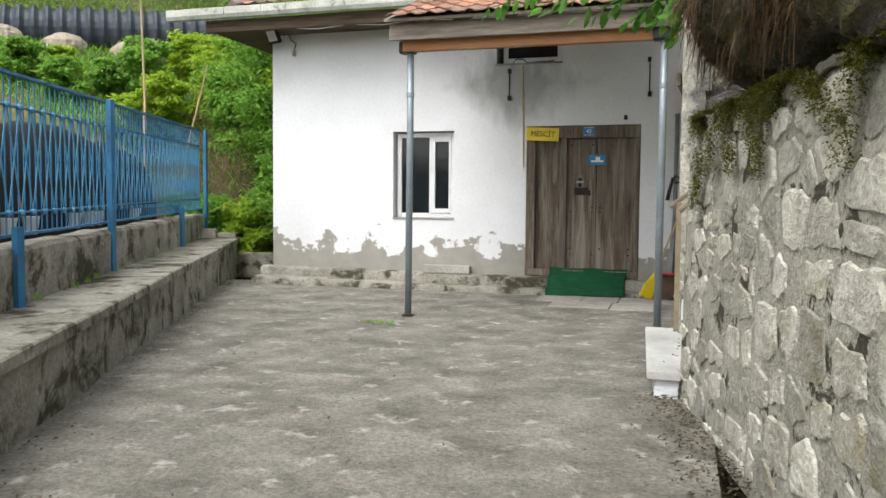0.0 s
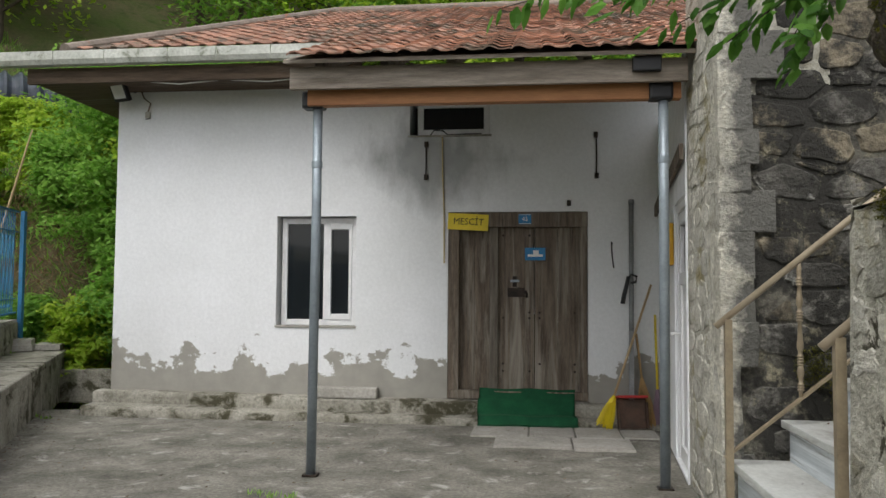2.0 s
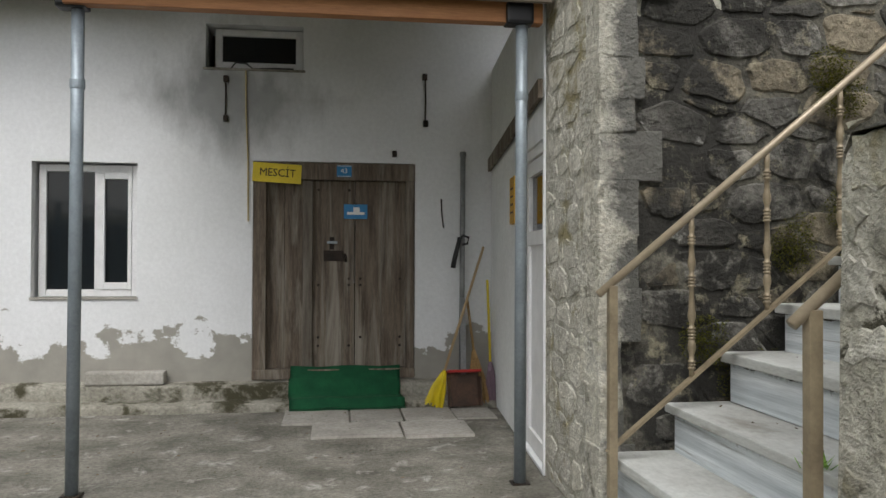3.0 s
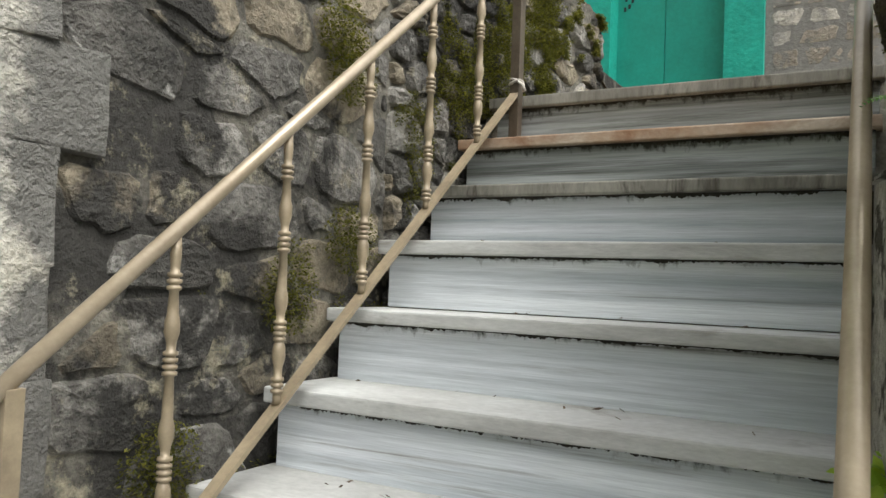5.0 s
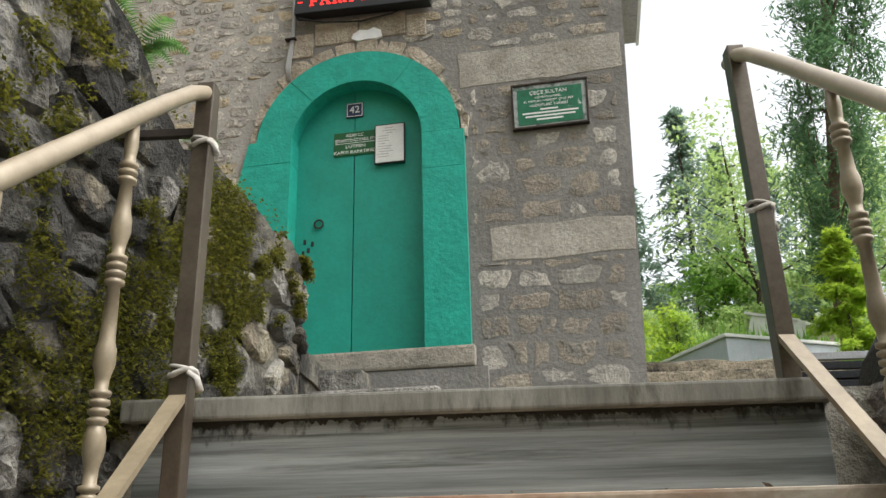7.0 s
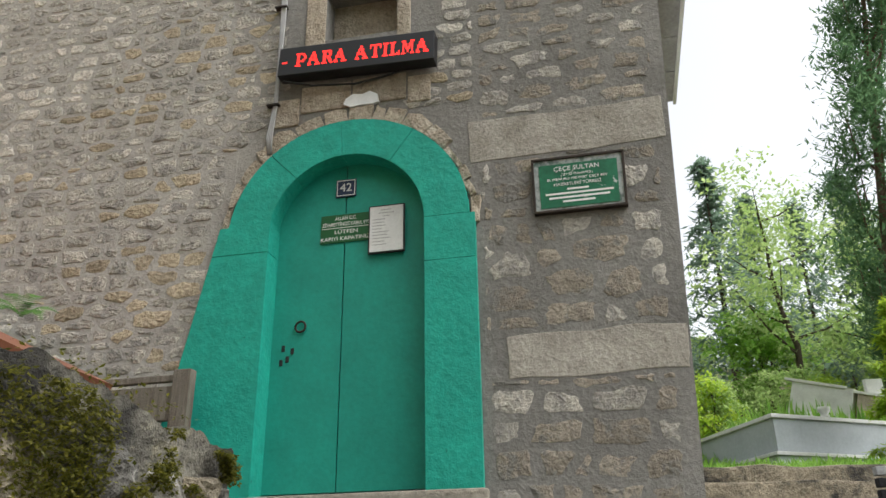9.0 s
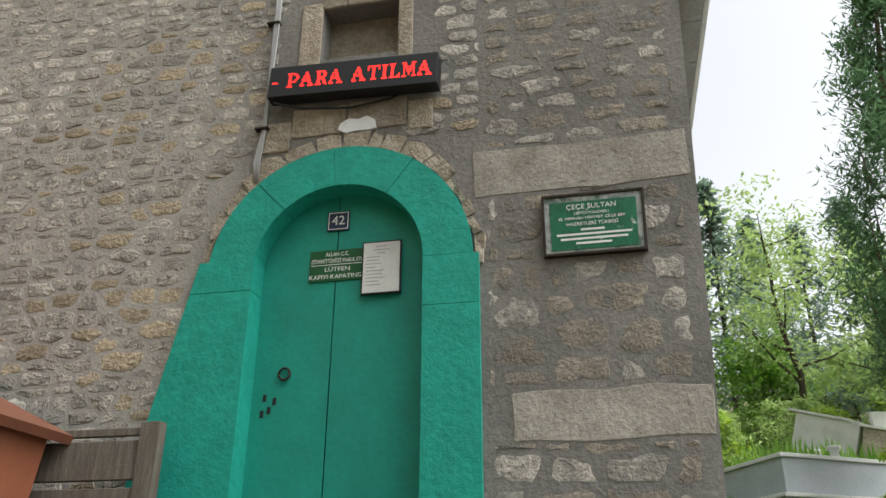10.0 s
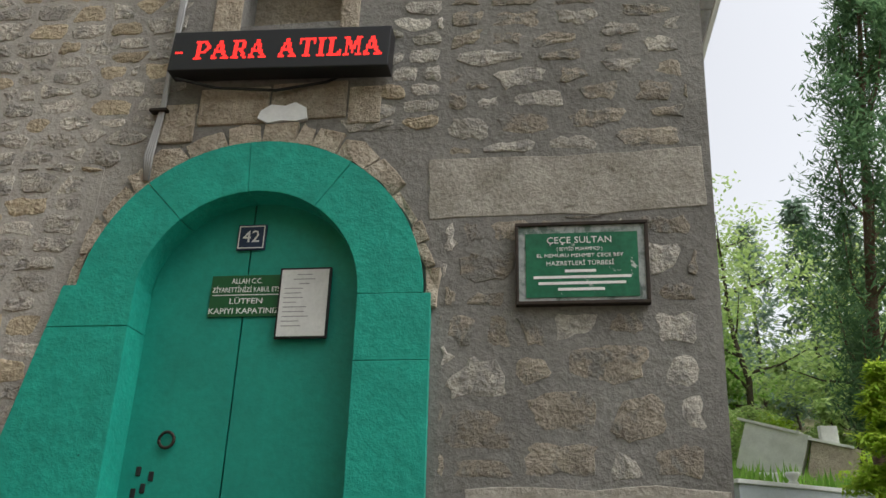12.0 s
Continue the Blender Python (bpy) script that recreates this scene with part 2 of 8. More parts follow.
M_TILEGREY = surf("mortared_ridge", (0.30, 0.25, 0.21), (0.18, 0.15, 0.125), 0.95, 0, 3, 26, 0.6, 0.01, stain=(0.33, 0.14, 0.09), stain_scale=3, stain_at=(0.6, 0.66))


def island_tiles():
    m = surf("clay_roof_tiles_joined", (0.47, 0.245, 0.165), (0.29, 0.17, 0.13), 0.9, 0, 2.2, 26, 0.5, 0.01, stain=(0.13, 0.115, 0.09), stain_scale=1.5, stain_at=(0.46, 0.62))
    nt = m.node_tree
    b = nt.nodes["Principled BSDF"]
    src = b.inputs["Base Color"].links[0].from_socket
    geo = nt.nodes.new("ShaderNodeNewGeometry")
    r = nt.nodes.new("ShaderNodeMapRange")
    r.inputs[3].default_value, r.inputs[4].default_value = 0.65, 1.3
    g = nt.nodes.new("ShaderNodeMix")
    g.data_type, g.blend_type = "RGBA", "MULTIPLY"
    g.inputs[0].default_value = 1
    nt.links.new(geo.outputs["Random Per Island"], r.inputs[0])
    nt.links.new(src, g.inputs[6])
    nt.links.new(r.outputs[0], g.inputs[7])
    nt.links.new(g.outputs[2], b.inputs["Base Color"])
    return m


M_TILEISLAND = island_tiles()


def mask_mix(m, col, mask):
    """Lay a second coat of colour over m where the mask socket built by mask(nt, position) is 1."""
    nt = m.node_tree
    b = nt.nodes["Principled BSDF"]
    src = b.inputs["Base Color"].links[0].from_socket
    geo = nt.nodes.new("ShaderNodeNewGeometry")
    sep = nt.nodes.new("ShaderNodeSeparateXYZ")
    nt.links.new(geo.outputs["Position"], sep.inputs[0])
    sock = mask(nt, geo.outputs["Position"], sep)
    nz = nt.nodes.new("ShaderNodeTexNoise")
    nz.inputs["Scale"].default_value, nz.inputs["Detail"].default_value = 7, 6
    nt.links.new(geo.outputs["Position"], nz.inputs["Vector"])
    tone = nt.nodes.new("ShaderNodeMix")
    tone.data_type = "RGBA"
    tone.inputs[6].default_value, tone.inputs[7].default_value = (*[c * 1.18 for c in col], 1), (*[c * 0.78 for c in col], 1)
    nt.links.new(nz.outputs[0], tone.inputs[0])
    g = nt.nodes.new("ShaderNodeMix")
    g.data_type = "RGBA"
    nt.links.new(sock, g.inputs[0])
    nt.links.new(src, g.inputs[6])
    nt.links.new(tone.outputs[2], g.inputs[7])
    nt.links.new(g.outputs[2], b.inputs["Base Color"])
    return m


def math_node(nt, op, a, b=None, clamp=False):
    n = nt.nodes.new("ShaderNodeMath")
    n.operation, n.use_clamp = op, clamp
    for i, s in enumerate((a, b)):
        if s is None:
            continue
        if isinstance(s, (int, float)):
            n.inputs[i].default_value = s
        else:
            nt.links.new(s, n.inputs[i])
    return n.outputs[0]


def ragged(nt, pos, scale, detail=6, rough=0.65, stretch=(1, 1, 1)):
    mp = nt.nodes.new("ShaderNodeMapping")
    mp.inputs["Scale"].default_value = stretch
    nt.links.new(pos, mp.inputs["Vector"])
    n = nt.nodes.new("ShaderNodeTexNoise")
    n.inputs["Scale"].default_value, n.inputs["Detail"].default_value, n.inputs["Roughness"].default_value = scale, detail, rough
    nt.links.new(mp.outputs[0], n.inputs["Vector"])
    return n.outputs[0]


def peel_mask(nt, pos, sep):
    """Whitewash flaked away in a ragged band at the wall foot."""
    n = ragged(nt, pos, 2.3, 8, 0.62, (1, 1, 1.2))
    edge = math_node(nt, "MULTIPLY_ADD", n, 1.5)
    edge.node.inputs[2].default_value = -0.13
    return math_node(nt, "MULTIPLY", math_node(nt, "SUBTRACT", edge, sep.outputs["Z"]), 30.0, True)


def damp_mask(nt, pos, sep):
    """Grey weathering of the plaster under the high window."""
    n = ragged(nt, pos, 2.6, 9, 0.68, (1, 1, 0.45))
    dx = math_node(nt, "ABSOLUTE", math_node(nt, "ADD", sep.outputs["X"], 0.98))
    dz = math_node(nt, "ABSOLUTE", math_node(nt, "SUBTRACT", sep.outputs["Z"], 2.85))
    f = math_node(nt, "ADD", math_node(nt, "MULTIPLY", dx, 0.55), math_node(nt, "MULTIPLY", dz, 0.75))
    return math_node(nt, "MULTIPLY", math_node(nt, "ADD", math_node(nt, "SUBTRACT", n, f), 0.16), 2.3, True)


M_PEEL = surf("peeling_whitewash", (0.78, 0.79, 0.80), (0.71, 0.72, 0.72), 0.9, 0, 0.9, 25, 0.3, 0.008, amount=0.16)
mask_mix(M_PEEL, (0.36, 0.367, 0.36), damp_mask)
mask_mix(M_PEEL, (0.33, 0.315, 0.28), peel_mask)
M_SIDEWALL = surf("smooth_cement_render", (0.80, 0.81, 0.80), (0.72, 0.73, 0.72), 0.85, 0, 1.5, 25, 0.2, 0.006, amount=0.25)
mask_mix(M_SIDEWALL, (0.75, 0.76, 0.77), lambda nt, pos, sep: math_node(nt, "MULTIPLY", math_node(nt, "SUBTRACT", math_node(nt, "ADD", math_node(nt, "MULTIPLY", ragged(nt, pos, 3.0), 0.3), 7.95), sep.outputs["Y"]), 40.0, True))

M_NOSERUST = surf("rusty_marble", (0.50, 0.43, 0.34), (0.30, 0.17, 0.09), 0.6, 0, 2.4, 40, 0.2, 0.004, stretch=(1, 1.0, 1.5), stain=(0.20, 0.10, 0.05), stain_scale=2.2, stain_at=(0.5, 0.68), amount=0.35)
M_HANDRAIL = surf("worn_handrail", (0.44, 0.365, 0.26), (0.33, 0.265, 0.18), 0.32, 0.2, 7, 60, 0.08, 0.002, amount=0.2, spec=0.6)
M_BRONZE = surf("bronze_paint", (0.13, 0.105, 0.075), (0.09, 0.07, 0.05), 0.35, 0.3, 7, 60, 0.08, 0.002, spec=0.5)
M_CLOTH = surf("dirty_cloth", (0.58, 0.55, 0.50), (0.38, 0.35, 0.30), 0.95, 0, 20, 90, 0.4, 0.003)
M_DARKSTONE2 = surf("ochre_damp_stone", (0.31, 0.265, 0.19), (0.15, 0.13, 0.095), 0.9, 0, 6.0, 32, 1.0, 0.03, piece=0.25, stain=(0.04, 0.037, 0.032), stain_scale=2.1, stain_at=(0.49, 0.59), amount=0.9)
M_LIGHTSTONE2 = surf("greyer_limestone", (0.40, 0.385, 0.335), (0.25, 0.238, 0.195), 0.9, 0, 6, 34, 1.0, 0.022, piece=0.18, stain=(0.21, 0.185, 0.11), stain_scale=2.6, stain_at=(0.53, 0.68), amount=0.75)
M_STONEPALE = surf("ochre_rubble_stone", (0.46, 0.385, 0.27), (0.31, 0.26, 0.19), 0.92, 0, 7, 38, 0.9, 0.025, piece=0.22)
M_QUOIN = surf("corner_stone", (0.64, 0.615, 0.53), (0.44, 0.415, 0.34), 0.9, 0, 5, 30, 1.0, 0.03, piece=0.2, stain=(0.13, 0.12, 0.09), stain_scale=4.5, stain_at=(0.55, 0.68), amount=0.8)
# dark past the west face, with a ragged boundary at the corner
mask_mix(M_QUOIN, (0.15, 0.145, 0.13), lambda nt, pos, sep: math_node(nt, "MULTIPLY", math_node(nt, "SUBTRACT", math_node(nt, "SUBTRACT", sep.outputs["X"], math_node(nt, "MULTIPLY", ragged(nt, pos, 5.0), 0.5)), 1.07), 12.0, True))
M_MOSSROCK = surf("mossy_dark_rock", (0.15, 0.12, 0.09), (0.028, 0.025, 0.02), 0.92, 0, 6.0, 30, 1.0, 0.08, stain=(0.10, 0.09, 0.03), stain_scale=3.0, stain_at=(0.52, 0.62), amount=1.0)


def island_stone():
    m = surf("tan_rubble_joined", (0.58, 0.545, 0.485), (0.37, 0.345, 0.30), 0.92, 0, 9, 42, 1.0, 0.022, stain=(0.34, 0.325, 0.295), stain_scale=7.0, stain_at=(0.52, 0.60))
    nt = m.node_tree
    b = nt.nodes["Principled BSDF"]
    src = b.inputs["Base Color"].links[0].from_socket
    geo = nt.nodes.new("ShaderNodeNewGeometry")
    r = nt.nodes.new("ShaderNodeMapRange")
    r.inputs[3].default_value, r.inputs[4].default_value = 0.72, 1.28
    g = nt.nodes.new("ShaderNodeMix")
    g.data_type, g.blend_type = "RGBA", "MULTIPLY"
    g.inputs[0].default_value = 1
    nt.links.new(geo.outputs["Random Per Island"], r.inputs[0])
    nt.links.new(src, g.inputs[6])
    nt.links.new(r.outputs[0], g.inputs[7])
    nt.links.new(g.outputs[2], b.inputs["Base Color"])
    return m


M_STONEISLAND = island_stone()

M_MARBLEDARK = surf("damp_dark_marble", (0.43, 0.46, 0.45), (0.09, 0.10, 0.095), 0.5, 0, 2.4, 40, 0.15, 0.004, piece=0.15, stretch=(1, 0.16, 6.5), stain=(0.05, 0.053, 0.043), stain_scale=3.0, stain_at=(0.50, 0.66), amount=0.4)
M_NOSEDARK = surf("algae_dark_marble", (0.27, 0.26, 0.22), (0.115, 0.11, 0.09), 0.65, 0, 3.0, 40, 0.3, 0.005, stretch=(1, 1.6, 0.4), stain=(0.05, 0.044, 0.032), stain_scale=4.0, stain_at=(0.52, 0.64), amount=0.5)
M_MOULDSHADE = surf("mould_and_shade", (0.03, 0.028, 0.022), (0.055, 0.05, 0.04), 0.95, 0, 14, 60, 0.6, 0.004)

M_SANDSTONE = surf("tan_sandstone", (0.46, 0.40, 0.32), (0.30, 0.25, 0.19), 0.93, 0, 8, 34, 1.0, 0.03, piece=0.2)
M_LONGSTONE = surf("pitted_pale_stone", (0.42, 0.39, 0.34), (0.29, 0.265, 0.225), 0.92, 0, 6, 40, 0.7, 0.015, stain=(0.17, 0.15, 0.125), stain_scale=18, stain_at=(0.60, 0.70), piece=0.1, amount=0.6)
M_STEPSTONE = surf("worn_step_stone", (0.33, 0.30, 0.25), (0.22, 0.20, 0.165), 0.9, 0, 4, 30, 0.7, 0.02)
M_NAVY = plain("navy_enamel", (0.02, 0.035, 0.085), 0.35)
M_SIGNGREEN = plain("green_sign", (0.012, 0.10, 0.03), 0.5)
M_PAPER = plain("white_paper", (0.68, 0.68, 0.66), 0.5)
M_PRINT = plain("grey_print", (0.30, 0.30, 0.30), 0.7)
M_PLAQUE = surf("scratched_green", (0.015, 0.15, 0.075), (0.012, 0.11, 0.055), 0.45, 0, 6, 40, 0.1, 0.002, stain=(0.50, 0.53, 0.50), stain_scale=13, stain_at=(0.63, 0.66))
M_PLAQUEEDGE = surf("scraped_edge", (0.42, 0.44, 0.43), (0.26, 0.29, 0.28), 0.5, 0, 10, 50, 0.1, 0.002, stain=(0.10, 0.14, 0.12), stain_scale=12, stain_at=(0.5, 0.6))
M_CABLEGREY = plain("grey_cable", (0.36, 0.36, 0.36), 0.5)
M_SOFFIT = surf("grey_boards", (0.42, 0.42, 0.41), (0.34, 0.33, 0.32), 0.7, 0, 4, 30, 0.2, 0.004)
M_BLUELIGHT = surf("pale_blue_paint", (0.06, 0.22, 0.38), (0.10, 0.30, 0.45), 0.55, 0, 6, 50, 0.25, 0.004, stain=(0.16, 0.14, 0.10), stain_scale=9, stain_at=(0.60, 0.68))
M_TARP = surf("black_sheet", (0.014, 0.015, 0.018), (0.008, 0.009, 0.011), 0.85, 0, 3, 20, 0.5, 0.02)
M_PIPE = surf("ribbed_black_plastic", (0.06, 0.072, 0.095), (0.04, 0.048, 0.062), 0.4, 0, 3, 30, 0.1, 0.004, spec=0.5)
M_PALEROCK = surf("pale_rock", (0.52, 0.45, 0.36), (0.33, 0.28, 0.22), 0.92, 0, 2.6, 20, 1.0, 0.05)


def led_mat():
    m, nt, b = node_mat("red_led")
    b.inputs["Base Color"].default_value = (0.3, 0.01, 0.01, 1)
    b.inputs["Emission Color"].default_value = (1.0, 0.02, 0.015, 1)
    b.inputs["Emission Strength"].default_value = 2.2
    return m


M_LED = led_mat()

M_BARKRED = surf("reddish_bark", (0.20, 0.13, 0.09), (0.11, 0.075, 0.055), 0.95, 0, 8, 40, 1.0, 0.02, stretch=(3, 3, 0.6))
# needle colour paled so the far pines carry painted haze
M_PINENEEDLE = leaf_mat("hazed_pine_needles", (0.14, 0.22, 0.15), (0.25, 0.34, 0.25))
M_GRAVE = surf("grey_grave_marble", (0.42, 0.45, 0.48), (0.33, 0.36, 0.38), 0.5, 0, 1.5, 20, 0.1, 0.004, amount=0.2)
M_PVCSTONE = surf("white_grave_stone", (0.70, 0.70, 0.68), (0.56, 0.56, 0.54), 0.7, 0, 3, 25, 0.2, 0.005, amount=0.2)
M_TERRACOTTA = surf("red_brown_sheet", (0.34, 0.125, 0.065), (0.29, 0.10, 0.055), 0.45, 0.1, 3, 40, 0.08, 0.003, amount=0.2)
M_TERRACOTTA2 = surf("red_brown_edge", (0.22, 0.085, 0.05), (0.18, 0.07, 0.04), 0.45, 0.1, 3, 40, 0.08, 0.003, amount=0.2)
M_LITTER = leaf_mat("litter", (0.06, 0.045, 0.03), (0.20, 0.15, 0.10))


def branch_leaf():
    m = leaf_mat("branch_leaves", (0.06, 0.17, 0.025), (0.17, 0.36, 0.06))
    nt = m.node_tree
    mix = [n for n in nt.nodes if n.bl_idname == "ShaderNodeMix"][0]
    oi = nt.nodes.new("ShaderNodeObjectInfo")
    nt.links.new(oi.outputs["Random"], mix.inputs[0])
    return m


M_BRANCHLEAF = branch_leaf()


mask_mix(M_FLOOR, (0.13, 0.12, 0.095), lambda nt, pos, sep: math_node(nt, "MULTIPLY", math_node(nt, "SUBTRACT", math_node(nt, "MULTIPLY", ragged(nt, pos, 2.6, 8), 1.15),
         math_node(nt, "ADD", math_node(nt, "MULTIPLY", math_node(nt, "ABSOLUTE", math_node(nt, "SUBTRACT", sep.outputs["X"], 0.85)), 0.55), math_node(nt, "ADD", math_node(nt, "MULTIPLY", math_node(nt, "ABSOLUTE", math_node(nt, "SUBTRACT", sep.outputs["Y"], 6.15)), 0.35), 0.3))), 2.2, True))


def dark_patches(nt, pos, sep):
    """Ragged near-black patches on the wall near its corner and again towards the landing."""
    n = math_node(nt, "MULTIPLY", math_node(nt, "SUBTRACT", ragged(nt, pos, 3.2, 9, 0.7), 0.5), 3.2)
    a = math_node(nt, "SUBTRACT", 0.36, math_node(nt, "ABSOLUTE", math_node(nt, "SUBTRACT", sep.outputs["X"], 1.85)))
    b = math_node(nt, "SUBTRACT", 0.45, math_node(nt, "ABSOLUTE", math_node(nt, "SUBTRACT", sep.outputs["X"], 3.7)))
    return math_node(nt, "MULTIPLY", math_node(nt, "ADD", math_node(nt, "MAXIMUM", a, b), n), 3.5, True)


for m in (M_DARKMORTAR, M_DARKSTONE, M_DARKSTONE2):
    mask_mix(m, (0.04, 0.038, 0.033), dark_patches)
    mask_mix(m, (0.37, 0.335, 0.235), lambda nt, pos, sep: math_node(nt, "MULTIPLY", math_node(nt, "SUBTRACT", ragged(nt, pos, 5.5, 10, 0.76), 0.565), 7.0, True))


mask_mix(M_MORTAR, (0.37, 0.352, 0.32), lambda nt, pos, sep: math_node(nt, "MULTIPLY", math_node(nt, "ADD", math_node(nt, "SUBTRACT", sep.outputs["Y"], 6.75), math_node(nt, "MULTIPLY", ragged(nt, pos, 2.5, 8), 0.9)), 1.6, True))


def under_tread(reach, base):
    """Mould and painted shade running down the risers from below each tread."""
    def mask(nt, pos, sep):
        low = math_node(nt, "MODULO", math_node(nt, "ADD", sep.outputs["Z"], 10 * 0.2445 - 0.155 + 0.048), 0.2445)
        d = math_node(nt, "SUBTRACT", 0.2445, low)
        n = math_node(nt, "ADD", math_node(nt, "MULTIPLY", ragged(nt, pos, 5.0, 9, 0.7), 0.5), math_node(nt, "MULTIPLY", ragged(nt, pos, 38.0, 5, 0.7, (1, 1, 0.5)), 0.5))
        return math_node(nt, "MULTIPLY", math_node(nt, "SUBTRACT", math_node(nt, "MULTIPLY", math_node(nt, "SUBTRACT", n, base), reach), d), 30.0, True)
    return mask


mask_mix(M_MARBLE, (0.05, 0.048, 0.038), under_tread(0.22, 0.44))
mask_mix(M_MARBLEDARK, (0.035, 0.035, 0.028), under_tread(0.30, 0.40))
# ---------------------------------------------------------------- building helpers
def thing(name, label, category, at=(0, 0, 0), group="", kind=""):
    ob = new(name)
    ob.empty_display_size = 0.1
    ob.location = at
    return tagged(ob, label, category, group, kind)


def mesh_of(name, bm, material, smooth=False):
    me = bpy.data.meshes.new(name)
    bm.to_mesh(me)
    bm.free()
    for m in (material if isinstance(material, (list, tuple)) else [material]):
        me.materials.append(m)
    if smooth:
        me.polygons.foreach_set("use_smooth", [True] * len(me.polygons))
    return me


def child(ob, parent):
    """Hang ob, built in world metres, under parent."""
    ob.parent = parent
    chain = Matrix()
    up = parent
    while up is not None:
        chain = Matrix.LocRotScale(up.location, up.rotation_euler, up.scale) @ chain
        if up.parent is not None:
            chain = up.matrix_parent_inverse @ chain
        up = up.parent
    ob.matrix_parent_inverse = chain.inverted()
    return ob


def part(name, bm, material, parent=None, label="", smooth=False):
    ob = new(name, mesh_of(name, bm, material, smooth))
    if parent is not None:
        child(ob, parent)
    if label:
        ob["label"] = label
    return ob


def structure(name, bm, material, label="", category="", smooth=False):
    return tagged(part(name, bm, material, None, "", smooth), label, category, "", "structure")


def box(bm, x0, x1, y0, y1, z0, z1, m=None, bevel=0.0):
    vs = [bm.verts.new((x, y, z)) for x in (x0, x1) for y in (y0, y1) for z in (z0, z1)]
    fs = [bm.faces.new([vs[i] for i in f]) for f in ((0, 1, 3, 2), (4, 6, 7, 5), (0, 4, 5, 1), (2, 3, 7, 6), (0, 2, 6, 4), (1, 5, 7, 3))]
    if bevel:
        es = list({e for f in fs for e in f.edges})
        got = bmesh.ops.bevel(bm, geom=es, offset=bevel, segments=2, affect="EDGES", profile=0.6)
        vs = list({v for f in got["faces"] for v in f.verts} | {v for v in vs if v.is_valid})
    if m is not None:
        bmesh.ops.transform(bm, matrix=m, verts=vs)
    return vs


def bm_box(*a, **k):
    bm = bmesh.new()
    box(bm, *a, **k)
    return bm


def prism(bm, outline, z0, z1, m=None):
    """Extrude a closed outline of (x, y) from z0 to z1."""
    lo = [bm.verts.new((x, y, z0)) for x, y in outline]
    hi = [bm.verts.new((x, y, z1)) for x, y in outline]
    n = len(outline)
    bm.faces.new(list(reversed(lo)))
    bm.faces.new(hi)
    for i in range(n):
        bm.faces.new((lo[i], lo[(i + 1) % n], hi[(i + 1) % n], hi[i]))
    if m is not None:
        bmesh.ops.transform(bm, matrix=m, verts=lo + hi)
    bmesh.ops.recalc_face_normals(bm, faces=bm.faces)
    return lo + hi


def tube(bm, path, radius, sides=10, taper=None, caps=True):
    """A round bar along a path of points."""
    rings = []
    pts = [Vector(p) for p in path]
    for i, p in enumerate(pts):
        d = (pts[min(i + 1, len(pts) - 1)] - pts[max(i - 1, 0)]).normalized()
        a = d.cross(Vector((0.31, 0.17, 0.93)) if abs(d.z) < 0.9 else Vector((1, 0.1, 0))).normalized()
        b = d.cross(a).normalized()
        r = radius if taper is None else radius + (taper - radius) * i / (len(pts) - 1)
        rings.append([bm.verts.new(p + (a * math.cos(6.2832 * k / sides) + b * math.sin(6.2832 * k / sides)) * r) for k in range(sides)])
    for r0, r1 in zip(rings, rings[1:]):
        for k in range(sides):
            bm.faces.new((r0[k], r0[(k + 1) % sides], r1[(k + 1) % sides], r1[k]))
    if caps:
        bm.faces.new(list(reversed(rings[0])))
        bm.faces.new(rings[-1])
    return bm


def bar(bm, a, b, w, h, roll_up=(0, 0, 1)):
    """A flat bar from a to b, w wide across and h deep along roll_up."""
    a, b = Vector(a), Vector(b)
    d = (b - a).normalized()
    s = d.cross(Vector(roll_up)).normalized() * (w / 2)
    u = s.cross(d).normalized() * (h / 2)
    q = [bm.verts.new(p + i * s + j * u) for p in (a, b) for i, j in ((-1, -1), (1, -1), (1, 1), (-1, 1))]
    for f in ((0, 3, 2, 1), (4, 5, 6, 7), (0, 1, 5, 4), (1, 2, 6, 5), (2, 3, 7, 6), (3, 0, 4, 7)):
        bm.faces.new([q[i] for i in f])
    return bm


def lathe(bm, profile, at, sides=12):
    """Turn a profile of (radius, height) round an upright axis."""
    rings = [[bm.verts.new((at[0] + r * math.cos(6.2832 * k / sides), at[1] + r * math.sin(6.2832 * k / sides), at[2] + z)) for k in range(sides)] for r, z in profile]
    for r0, r1 in zip(rings, rings[1:]):
        for k in range(sides):
            bm.faces.new((r0[k], r0[(k + 1) % sides], r1[(k + 1) % sides], r1[k]))
    bm.faces.new(list(reversed(rings[0])))
    bm.faces.new(rings[-1])
    return bm


def sheet(nx, ny, where):
    """A grid of (nx + 1) x (ny + 1) points, each given by where(i / nx, j / ny)."""
    bm = bmesh.new()
    g = [[bm.verts.new(where(i / nx, j / ny)) for j in range(ny + 1)] for i in range(nx + 1)]
    for i in range(nx):
        for j in range(ny):
            bm.faces.new((g[i][j], g[i + 1][j], g[i + 1][j + 1], g[i][j + 1]))
    return bm


